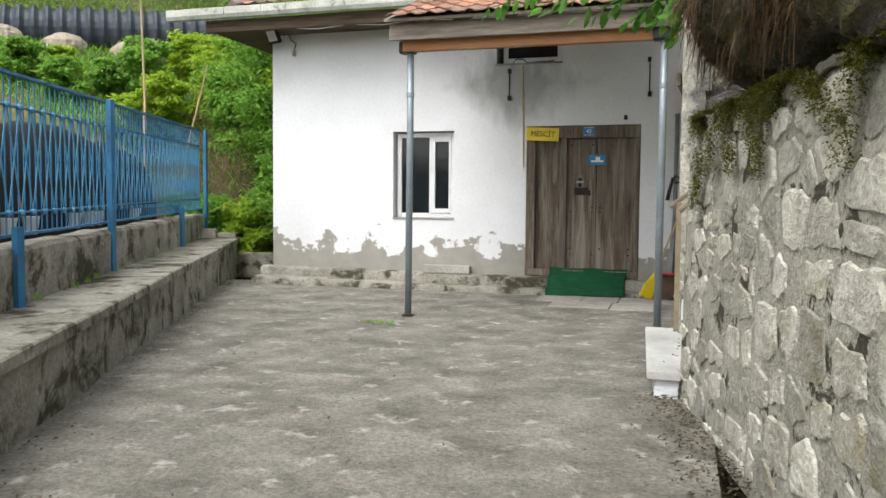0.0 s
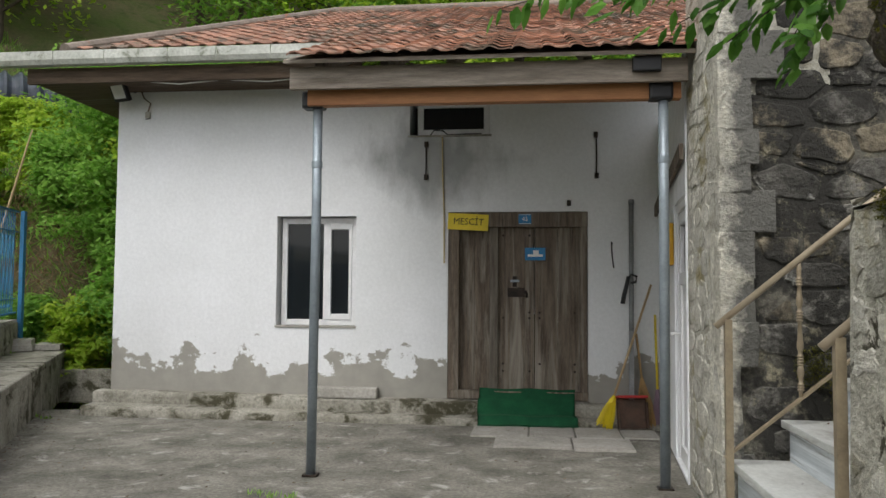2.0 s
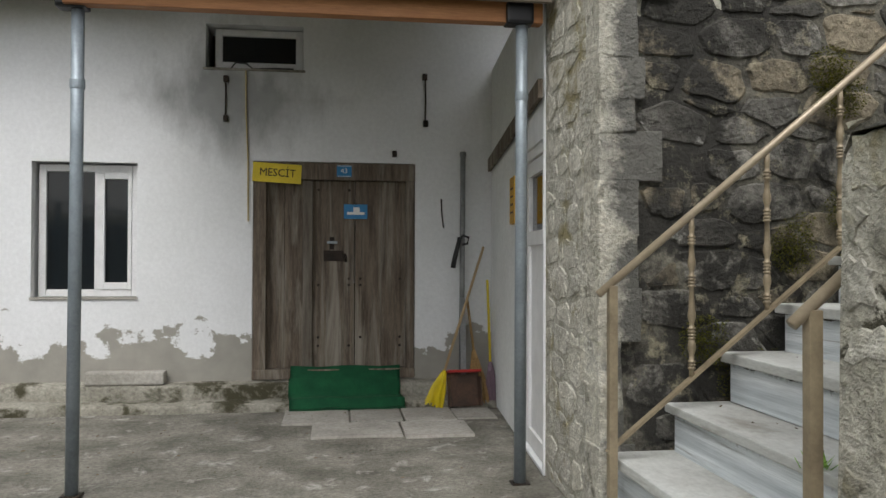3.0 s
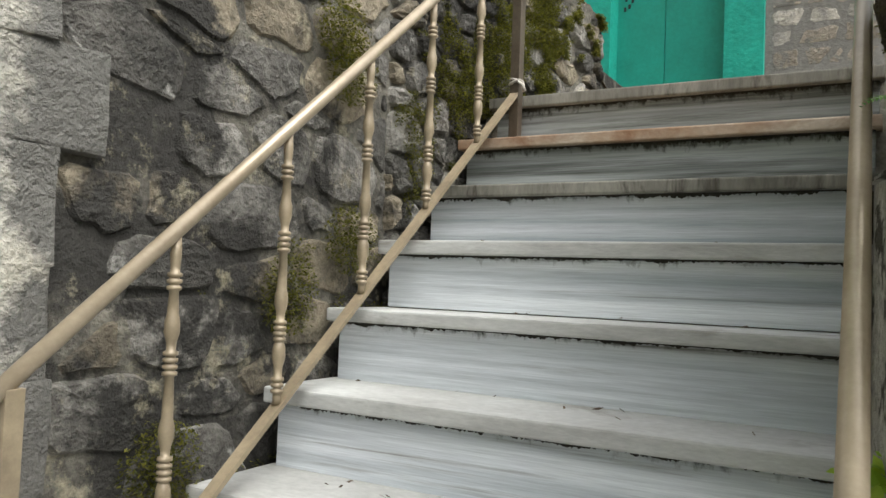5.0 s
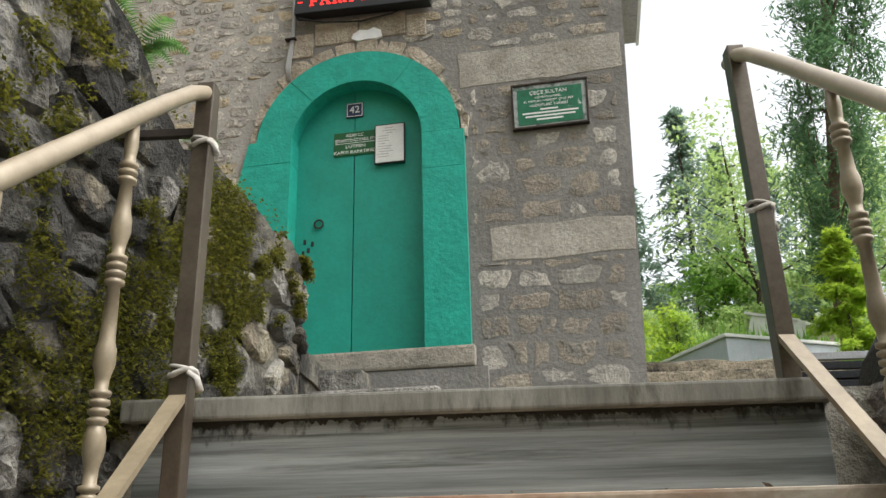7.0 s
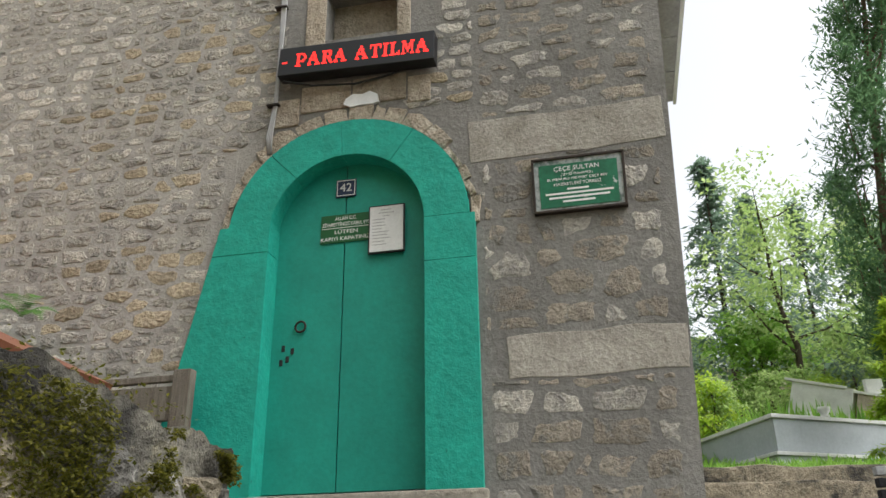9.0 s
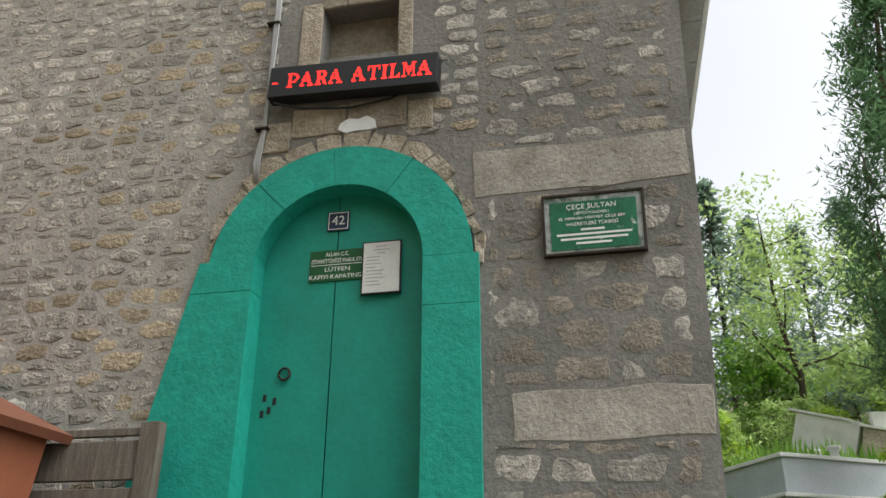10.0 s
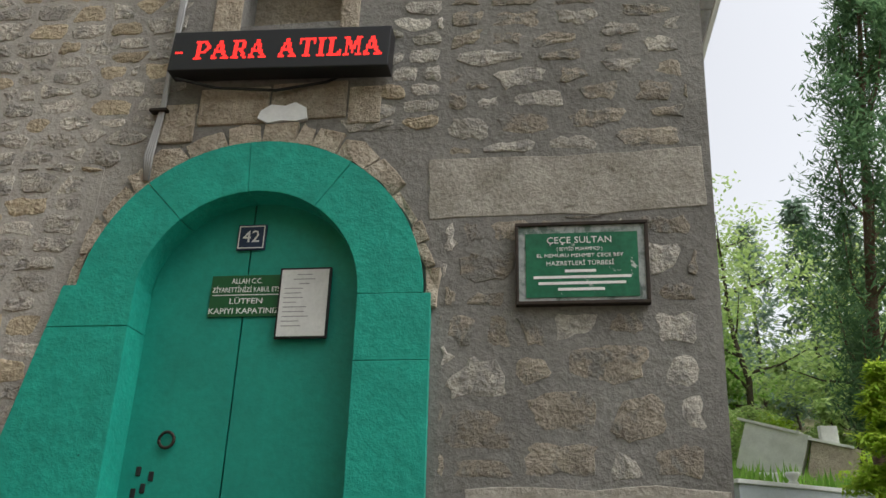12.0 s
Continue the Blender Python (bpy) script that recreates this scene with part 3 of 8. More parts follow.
def wall_with_holes(u0, u1, z0, z1, thick, holes, place):
    """A thick wall in (u, depth, z), with square openings right through it, set by place(u, d, z)."""
    us = sorted({u0, u1, *[h[0] for h in holes], *[h[1] for h in holes]})
    zs = sorted({z0, z1, *[h[2] for h in holes], *[h[3] for h in holes]})
    bm = bmesh.new()
    cache = {}

    def v(u, d, z):
        k = (round(u, 5), round(d, 5), round(z, 5))
        if k not in cache:
            cache[k] = bm.verts.new(place(u, d, z))
        return cache[k]

    def solid(i, j):
        if not (0 <= i < len(us) - 1 and 0 <= j < len(zs) - 1):
            return False
        u, z = (us[i] + us[i + 1]) / 2, (zs[j] + zs[j + 1]) / 2
        return not any(h[0] < u < h[1] and h[2] < z < h[3] for h in holes)

    for i in range(len(us) - 1):
        for j in range(len(zs) - 1):
            if not solid(i, j):
                continue
            a, b, c, d = us[i], us[i + 1], zs[j], zs[j + 1]
            bm.faces.new((v(a, 0, c), v(b, 0, c), v(b, 0, d), v(a, 0, d)))
            bm.faces.new((v(a, thick, d), v(b, thick, d), v(b, thick, c), v(a, thick, c)))
            if not solid(i - 1, j):
                bm.faces.new((v(a, 0, c), v(a, 0, d), v(a, thick, d), v(a, thick, c)))
            if not solid(i + 1, j):
                bm.faces.new((v(b, 0, d), v(b, 0, c), v(b, thick, c), v(b, thick, d)))
            if not solid(i, j - 1):
                bm.faces.new((v(a, 0, c), v(a, thick, c), v(b, thick, c), v(b, 0, c)))
            if not solid(i, j + 1):
                bm.faces.new((v(a, thick, d), v(a, 0, d), v(b, 0, d), v(b, thick, d)))
    return bm


def bump_noise(p, s=1.0, o=0.0):
    return noise.fractal(Vector(p) * s + Vector((o, o * 0.7, -o)), 0.9, 2.0, 4)


# ---------------------------------------------------------------- lie of the land
YF = 9.645            # face of the prayer house
BD, BN, B0 = Vector((-0.4275, 0.904, 0)), Vector((0.904, 0.4275, 0)), Vector((-1.68, 1.632, 0))


def smooth(a, b, x):
    t = min(1.0, max(0.0, (x - a) / (b - a)))
    return t * t * (3 - 2 * t)


def land(x, y):
    """Base ground: flat under the yard, a wooded bank to the north-west, hills all round far off."""
    g = -x + y - 14.0
    back = -0.904 * (x + 1.68) - 0.4275 * (y - 1.632)      # metres behind the bench edge
    w = max(smooth(0.9, 2.6, back), smooth(10.9, 12.6, y))
    h = -0.3 + w * (0.75 + (0.33 * max(0.0, g) if g < 16 else 5.28 + 0.62 * (g - 16)))
    r = math.hypot(x, y)
    if r > 45:
        h = max(h, 0.35 * (r - 45) * (1 if y > -20 else 0.25))
    return min(h, 60.0) + 0.10 * bump_noise((x, y, 0), 0.35) * w


def spread(a, b, n, p=2.2):
    """n + 1 values from a to b, dense round nought."""
    return [math.copysign(abs(t) ** p, t) * (b if t > 0 else -a) for t in (-1 + 2 * k / n for k in range(n + 1))]


def ground():
    xs, ys = spread(-160, 160, 120), spread(-160, 160, 120)
    bm = bmesh.new()
    g = [[bm.verts.new((x - 4, y + 8, land(x - 4, y + 8))) for y in ys] for x in xs]
    for i in range(len(xs) - 1):
        for j in range(len(ys) - 1):
            bm.faces.new((g[i][j], g[i + 1][j], g[i + 1][j + 1], g[i][j + 1]))
    structure("ground", bm, M_GRASSY, "earth and rough grass rising into a wooded hillside", "ground", True)


ground()


def upland(x, y):
    """Ground behind the terrace, rising to the east."""
    h = 2.22 + 0.42 * max(0.0, min(x, 10.3) - 7.2) + 0.16 * max(0.0, min(x, 16) - 10.3) + 0.27 * max(0.0, x - 16)
    return h + 0.05 * bump_noise((x, y, 3), 0.8) * smooth(7.5, 9, x)


bm = sheet(70, 60, lambda i, j: ((lambda x, y: (x, y, upland(x, y)))(7.3 + 110 * i ** 2.0, 11 - 80 * (1 - j) ** 1.6 if j < 1 else 11)))
structure("ground_upper", bm, M_GRASSY, "rising grassy graveyard slope", "ground", True)

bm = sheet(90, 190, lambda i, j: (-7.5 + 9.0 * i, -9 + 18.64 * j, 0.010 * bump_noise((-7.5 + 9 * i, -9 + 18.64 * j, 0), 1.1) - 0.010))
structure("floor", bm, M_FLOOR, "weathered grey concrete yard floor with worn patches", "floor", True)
# flat paving slabs let into the floor before the door
slabs = thing("paving", "pale worn paving slabs before the wooden door", "paving", (0.5, 8.9, 0), kind="structure")
for k, (x0, x1, y0, y1) in enumerate(((-0.45, 0.1, 8.62, 9.2), (0.12, 0.55, 8.66, 9.2), (0.57, 1.0, 8.6, 9.18), (1.02, 1.36, 8.7, 9.15), (-0.2, 0.5, 8.1, 8.6), (0.52, 1.05, 8.05, 8.58))):
    part("slab", bm_box(x0, x1, y0, y1, -0.03, 0.006 + 0.003 * (k % 3), bevel=0.008), M_CONCPALE, slabs)

# ---------------------------------------------------------------- prayer house
FRONT_HOLES = [(-2.75, -1.83, 0.99, 2.23), (-0.79, 0.74, 0.27, 2.27), (-1.23, -0.33, 3.13, 3.55)]
structure("wall_front", wall_with_holes(-4.70, 1.62, 0.0, 3.95, 0.45, FRONT_HOLES, lambda u, d, z: (u, YF + d, z)), M_PEEL,
          "whitewashed plaster house wall, peeling to bare plaster at the foot", "wall")
structure("wall_west", bm_box(-4.70, -4.25, YF + 0.45, YF + 6, 0, 3.95), M_WHITE, "whitewashed plaster side wall of the house", "wall")
structure("wall_back", bm_box(-4.70, 6.0, YF + 6, YF + 6.3, 0, 3.95), M_WHITE, "plain back wall of the house", "wall")
structure("wall_inner", bm_box(1.62, 1.9, YF, YF + 6, 0, 3.95), M_WHITE, "plain inner wall of the house", "wall")
structure("floor_house", bm_box(-4.3, 1.6, YF + 0.45, YF + 6, 0.1, 0.25), M_OLDWOOD, "dark wooden house floor", "floor")
structure("ceiling", bm_box(-4.7, 1.9, YF + 0.45, YF + 6.3, 3.6, 3.7), M_GREYWOOD, "dim board ceiling of the house", "ceiling")


def plinth(name, d0, d1, z1, label):
    """A hand-trowelled cement step with a wavering rounded edge."""
    prof = [(d1, -0.05), (d1, z1 - 0.035), (d1 - 0.015, z1 - 0.01), (d1 - 0.05, z1), (d0, z1 + 0.008)]
    def where(i, j):
        x = -4.82 + 6.3 * i
        d, z = prof[round(j * 4)]
        w = 0.02 * bump_noise((x, d * 3, z1), 1.6)
        return (x, YF - d + w * (1 if j < 1 else 0), z + w * 0.5 - 0.004 * (x < 9) + (0.03 * (-x - 1) / 3 if x < -1 else 0))
    structure(name, sheet(140, 4, where), M_CONC, label, "plinth", True)


plinth("plinth", 0.0, 0.17, 0.20, "rounded cement plinth along the house foot")
plinth("plinth_step", 0.16, 0.43, 0.065, "low mossy cement step below the plinth")
block = thing("stone_block", "flat pale stone block lying on the plinth", "block", (-1.9, YF - 0.09, 0.2))
part("block", bm_box(-2.24, -1.55, YF - 0.155, YF - 0.01, 0.205, 0.325, bevel=0.018), M_CONCPALE, block)


def window(name, x0, x1, z0, z1, set_back, split, label):
    w = thing(name, label, "window", ((x0 + x1) / 2, YF + set_back, z0), kind="structure")
    f, y0, y1 = 0.065, YF + set_back, YF + set_back + 0.07
    for a, b, c, d in ((x0, x0 + f, z0, z1), (x1 - f, x1, z0, z1), (x0 + f, x1 - f, z0, z0 + f), (x0 + f, x1 - f, z1 - f, z1)):
        part("window_frame", bm_box(a, b, y0, y1, c, d, bevel=0.006), M_PVC, w)
    if split:
        part("mullion", bm_box(split - 0.03, split + 0.03, y0 - 0.004, y1, z0 + f, z1 - f, bevel=0.005), M_PVC, w)
        s0, s1 = split + 0.03, x1 - f
        for a, b, c, d in ((s0, s0 + 0.03, z0 + f, z1 - f), (s1 - 0.035, s1, z0 + f, z1 - f), (s0 + 0.03, s1 - 0.035, z0 + f, z0 + f + 0.065), (s0 + 0.03, s1 - 0.035, z1 - f - 0.065, z1 - f)):
            part("sash", bm_box(a, b, y0 - 0.012, y1 - 0.01, c, d, bevel=0.006), M_PVC, w)
        spans = ((x0 + f, split - 0.03), (s0 + 0.03, s1 - 0.035))
    else:
        spans = ((x0 + f, x1 - f),)
    for a, b in spans:
        part("pane", bm_box(a, b, y0 + 0.03, y0 + 0.036, z0 + f, z1 - f), M_GLASS, w, "dark window glass").visible_shadow = False
    return w


w = window("window_1", -2.72, -1.835, 0.995, 2.215, 0.10, -2.20, "white plastic window with one opening sash and dark panes")
part("window_sill", bm_box(-2.76, -1.82, YF - 0.012, YF + 0.1, 0.968, 0.993, bevel=0.005), M_CONCPALE, w)
w = window("window_2", -1.16, -0.34, 3.16, 3.54, 0.13, None, "small high window with a pale frame and dark glass")
part("window_sill", bm_box(-1.25, -0.31, YF - 0.02, YF + 0.13, 3.115, 3.135, bevel=0.005), M_CONC, w)
bm = bmesh.new()
tube(bm, [(-1.0, YF + 0.05, 3.15), (-0.96, YF + 0.04, 3.20), (-0.86, YF + 0.03, 3.19), (-0.80, YF + 0.02, 3.14), (-0.6, YF - 0.01, 3.142), (-0.42, YF - 0.01, 3.143)], 0.008, 6)
part("wire", bm, M_BLACK, w, "loose black wire on the sill")

# low cupboard seen dimly through the window
cup = thing("cupboard", "dark low cupboard inside the house", "cupboard", (-2.4, YF + 2.2, 0.25))
part("body", bm_box(-2.9, -1.9, YF + 2.0, YF + 2.4, 0.25, 1.45, bevel=0.01), M_OLDWOOD, cup)

# wooden double door
door = thing("door_1", "old weathered brown plank double door, closed and padlocked", "door", (0, YF, 0.27), kind="structure")
part("lintel", bm_box(-0.79, 0.74, YF - 0.015, YF + 0.2, 2.10, 2.265, bevel=0.008), M_OLDWOOD, door)
part("jamb", bm_box(-0.785, -0.665, YF - 0.012, YF + 0.2, 0.30, 2.10, bevel=0.008), M_OLDWOOD, door)
part("jamb", bm_box(0.655, 0.735, YF - 0.012, YF + 0.2, 0.30, 2.10, bevel=0.008), M_OLDWOOD, door)
part("door_post", bm_box(-0.325, -0.235, YF + 0.01, YF + 0.16, 0.33, 2.10, bevel=0.006), M_GREYPLANK, door)
part("threshold", bm_box(-0.79, 0.74, YF - 0.03, YF + 0.3, 0.215, 0.31, bevel=0.012), M_OLDWOOD, door)
for a, b, y, nm in ((-0.665, -0.50, 0.075, "plank"), (-0.498, -0.325, 0.075, "plank"), (-0.233, 0.163, 0.05, "door_leaf"), (0.169, 0.42, 0.055, "door_leaf"), (0.422, 0.655, 0.055, "plank")):
    bm = bmesh.new()
    box(bm, a, b, YF + y, YF + y + 0.045, 0.312, 2.098, bevel=0.005)
    part(nm, bm, M_OLDWOOD, door)
for k in range(14):
    x = (-0.18, 0.11, 0.22, 0.60)[k % 4]
    z = (1.10, 1.12, 0.52, 0.50, 1.95)[k % 5] + 0.02 * ((k * 7) % 5)
    bm = bmesh.new()
    lathe(bm, [(0.004, -0.002), (0.013, 0.0), (0.009, 0.006), (0.001, 0.008)], (0, 0, 0), 8)
    bmesh.ops.transform(bm, matrix=pose(x, YF + 0.05, z, 90), verts=bm.verts)
    part("nail", bm, M_IRON, door)
bm = bm_box(-0.13, 0.06, YF + 0.036, YF + 0.048, 1.33, 1.43, bevel=0.004)
part("lock_plate", bm, M_IRON, door, "rusty iron lock plate")
bm = bm_box(-0.075, -0.03, YF + 0.03, YF + 0.048, 1.44, 1.56, bevel=0.004)
part("hasp", bm, M_IRON, door)
bm = bm_box(-0.10, 0.0, YF + 0.018, YF + 0.036, 1.495, 1.52, bevel=0.004)
part("bolt", bm, M_GALV, door, "bright steel bolt")
bm = bmesh.new()
tube(bm, [(0.07, YF + 0.045, 1.38), (0.07, YF + 0.0, 1.39), (0.08, YF - 0.005, 1.36), (0.08, YF + 0.02, 1.33)], 0.014, 8)
part("door_handle", bm, M_IRON, door)


def letters(text, size, at, material, parent, width=None, rot=(90, 0, 0), thick=0.0015, name="lettering"):
    """Writing as a thin mesh, centred on at."""
    cu = bpy.data.curves.new("txt", "FONT")
    cu.body, cu.size, cu.align_x, cu.align_y, cu.extrude = text, size, "CENTER", "CENTER", thick
    cu.resolution_u = 2
    ob = bpy.data.objects.new("txt", cu)
    scene.collection.objects.link(ob)
    bpy.context.view_layer.update()
    me = bpy.data.meshes.new_from_object(ob.evaluated_get(bpy.context.evaluated_depsgraph_get()))
    bpy.data.objects.remove(ob)
    xs = [v.co.x for v in me.vertices]
    k = width / (max(xs) - min(xs)) if width else 1.0
    base = at if isinstance(at, Matrix) else pose(*at, *rot)
    me.transform(base @ Matrix.Diagonal((k, 1, 1, 1)))
    me.materials.clear()
    me.materials.append(material)
    ob = new(name, me)
    child(ob, parent)
    return ob


sign = thing("mescit_sign", "yellow painted sign with black serif lettering on the door frame", "sign", (-0.56, YF - 0.03, 2.05))
bm = bm_box(-0.225, 0.225, -0.004, 0.004, -0.09, 0.09, bevel=0.003)
bmesh.ops.transform(bm, matrix=pose(-0.565, YF - 0.03, 2.155, 0, 3.0, 0), verts=bm.verts)
part("board", bm, M_YELLOW, sign)
letters("MESCİT", 0.105, pose(-0.56, YF - 0.036, 2.155, 90, 0, 0) @ pose(0, 0, 0, 0, 0, -3.0), M_INK, sign, 0.33)


def plate(name, x, z, w, h, text, label):
    p = thing(name, label, "number plate", (x, YF - 0.02, z - h / 2))
    part("plate", bm_box(x - w / 2, x + w / 2, YF - 0.024, YF - 0.018, z - h / 2, z + h / 2, bevel=0.002), M_SIGNBLUE, p)
    for a, b, c, d in ((-1, 1, 0.84, 0.92), (-1, 1, -0.92, -0.84)):
        part("border", bm_box(x - w * 0.45, x + w * 0.45, YF - 0.0262, YF - 0.0235, z + c * h / 2, z + d * h / 2), M_PAPERWHITE, p)
    letters(text, h * 0.62, (x, YF - 0.025, z), M_PAPERWHITE, p)
    return p


plate("house_number", 0.06, 2.185, 0.14, 0.11, "43", "blue enamel house number plate on the lintel")
p = thing("door_plate", "worn blue and white name plate on the plank door", "plate", (0.17, YF + 0.04, 1.73))
part("plate", bm_box(0.06, 0.285, YF + 0.036, YF + 0.043, 1.735, 1.875, bevel=0.004), M_SIGNBLUE, p)
part("emblem", bm_box(0.09, 0.255, YF + 0.032, YF + 0.036, 1.775, 1.80), M_PAPERWHITE, p)
part("emblem", bm_box(0.15, 0.21, YF + 0.032, YF + 0.036, 1.80, 1.845), M_PAPERWHITE, p)

# green mat draped over the plinth steps
prof = [(0.02, 0.318), (-0.02, 0.316), (-0.05, 0.22), (-0.16, 0.216), (-0.185, 0.13), (-0.20, 0.085), (-0.36, 0.085), (-0.445, 0.08), (-0.465, 0.012), (-0.50, 0.008)]
bm = bmesh.new()
rows = []
for i in range(25):
    x = -0.43 + 1.03 * i / 24
    rows.append([[bm.verts.new((x + 0.012 * math.sin(9 * d), YF + d, z + o + 0.006 * math.sin(x * 11 + d * 9))) for d, z in prof] for o in (0, 0.014)])
for a, b in zip(rows, rows[1:]):
    for k in range(len(prof) - 1):
        bm.faces.new((a[1][k], b[1][k], b[1][k + 1], a[1][k + 1]))
        bm.faces.new((a[0][k + 1], b[0][k + 1], b[0][k], a[0][k]))
for r in (rows[0], rows[-1]):
    for k in range(len(prof) - 1):
        bm.faces.new((r[0][k], r[0][k + 1], r[1][k + 1], r[1][k]))
for a, b in zip(rows, rows[1:]):
    bm.faces.new((a[0][-1], b[0][-1], b[1][-1], a[1][-1]))
mat = tagged(part("door_mat", bm, M_CARPET, None, "", True), "green artificial grass mat draped over the door step", "mat")

# pipe, hook and bracket stubs on the wall
pipe = thing("wall_pipe", "grey metal pipe standing against the white wall", "pipe", (1.2, YF - 0.06, 0.2))
bm = bmesh.new()
tube(bm, [(1.19, YF - 0.06, 0.19), (1.20, YF - 0.05, 2.36)], 0.026, 12)
part("pipe", bm, M_GREYMETAL, pipe, smooth=True)
part("cap", lathe(bmesh.new(), [(0.03, 0), (0.032, 0.03), (0.026, 0.05)], (1.20, YF - 0.05, 2.34)), M_GREYMETAL, pipe)
umb = thing("folded_umbrella", "short black folded umbrella hung by its strap on the pipe", "umbrella", (1.15, YF - 0.09, 1.3))
bm = bmesh.new()
tube(bm, [(1.10, YF - 0.09, 1.27), (1.115, YF - 0.10, 1.36), (1.15, YF - 0.10, 1.50), (1.16, YF - 0.09, 1.56)], 0.026, 8, 0.018)
part("body", bm, M_BLACK, umb, smooth=True)
bm = bmesh.new()
tube(bm, [(1.15, YF - 0.10, 1.53), (1.19, YF - 0.11, 1.58), (1.25, YF - 0.10, 1.56), (1.24, YF - 0.09, 1.50), (1.19, YF - 0.1, 1.49)], 0.012, 6)
part("strap", bm, M_BLACK, umb)
hook = thing("wall_hook", "thin dark iron handle fixed to the white wall", "hook", (1.0, YF - 0.02, 1.65))
bm = bmesh.new()
tube(bm, [(1.0, YF, 1.92), (0.99, YF - 0.04, 1.93), (0.995, YF - 0.045, 1.8), (1.01, YF - 0.045, 1.67), (1.02, YF, 1.66)], 0.008, 6)
part("handle", bm, M_IRON, hook)
for x, z in ((-1.04, 3.03), (-1.04, 2.66), (0.83, 3.11), (0.84, 2.66), (0.54, 2.36)):
    b = thing("wall_bracket", "rusty iron stub remaining in the plaster", "bracket", (x, YF - 0.02, z), "wall stubs")
    part("stub", bm_box(x - 0.022, x + 0.022, YF - 0.035, YF + 0.02, z - 0.03, z + 0.03, bevel=0.006), M_IRON, b)
for x, z0, z1 in ((-1.045, 2.66, 3.03), (0.835, 2.66, 3.11)):
    bm = bmesh.new()
    tube(bm, [(x, YF - 0.006, z0), (x + 0.004, YF - 0.012, (z0 + z1) / 2), (x, YF - 0.006, z1)], 0.008, 6)
    tagged(part("iron_rod", bm, M_IRON), "thin rusty rod between two wall stubs", "rod", "wall rods")
bm = bmesh.new()
tube(bm, [(-0.86, YF - 0.008, 3.12), (-0.855, YF - 0.012, 2.7), (-0.845, YF - 0.012, 2.5), (-0.835, YF - 0.012, 2.28), (-0.83, YF - 0.012, 1.7)], 0.009, 6)
tagged(part("wall_cable", bm, M_CABLEYELLOW), "yellowed cable running down the white wall", "cable")


# brooms and dustpan leaning in the corner
def broom(at, top, head, hue, stick, label):
    a, b = Vector(at), Vector(top)
    d = (b - a).normalized()
    t = thing("broom", label, "broom", at, "brooms")
    bm = bmesh.new()
    tube(bm, [a + d * head[0], b], 0.0125, 8)
    part("handle", bm, stick, t, smooth=True)
    bm = bmesh.new()
    rng = random.Random(int(at[0] * 100))
    s = d.cross(Vector((0, 1, 0.2))).normalized()
    f = d.cross(s).normalized()
    for k in range(90):
        u, v = rng.uniform(-1, 1), rng.uniform(-1, 1)
        p0 = a + d * (head[0] + 0.03) + s * u * 0.02 + f * v * 0.014
        p1 = a + s * u * head[1] + f * v * 0.03 + d * rng.uniform(0, 0.05)
        tube(bm, [p0, (p0 + p1) / 2 + s * u * 0.014, p1], 0.0042, 4)
    part("bristles", bm, hue, t)
    bm = bmesh.new()
    tube(bm, [a + d * (head[0] - 0.04), a + d * (head[0] + 0.05)], 0.03, 10, 0.018)
    part("collar", bm, hue, t)


broom((0.86, YF - 0.50, 0.015), (1.40, YF - 0.07, 1.47), (0.30, 0.085), M_YELLOWBRISTLE, M_STICK, "bright yellow plastic broom with a wooden stick")
broom((1.31, YF - 0.42, 0.015), (1.24, YF - 0.09, 0.95), (0.46, 0.10), M_STRAW, M_STRAW, "besom of straw twigs")
broom((1.42, YF - 0.40, 0.015), (1.44, YF - 0.06, 1.15), (0.34, 0.05), M_MAUVE, M_YELLOW, "small broom with a yellow handle and mauve bristles")
pan = thing("dustpan", "brown metal dustpan with a red rim and long grey handle", "dustpan", (1.15, YF - 0.55, 0))
bm = bmesh.new()
box(bm, -0.15, 0.15, -0.012, 0.0, 0.0, 0.30)
box(bm, -0.15, -0.138, -0.10, -0.012, 0.0, 0.26)
box(bm, 0.138, 0.15, -0.10, -0.012, 0.0, 0.26)
box(bm, -0.138, 0.138, -0.03, -0.012, 0.0, 0.012)
PM = pose(1.15, YF - 0.46, 0.012, -12, 0, 8)
bmesh.ops.transform(bm, matrix=PM, verts=bm.verts)
part("pan", bm, M_RUSTBROWN, pan)
bm = bm_box(-0.155, 0.155, -0.10, 0.002, 0.30, 0.325, bevel=0.006)
bmesh.ops.transform(bm, matrix=PM, verts=bm.verts)
part("rim", bm, M_RED, pan, "red rim")
bm = bmesh.new()
bar(bm, (1.15, YF - 0.42, 0.30), (1.19, YF - 0.10, 0.98), 0.05, 0.02, (0, 1, 0))
part("handle", bm, M_GREYMETAL, pan)

# side wall with the white door, between the house and the stone pillar
def spos(u, d, z):
    """u metres north along the side wall from the pillar, d into it."""
    k = 0.22 / 2.76
    return (1.27 + k * u + d, 6.87 + u - k * d, z)


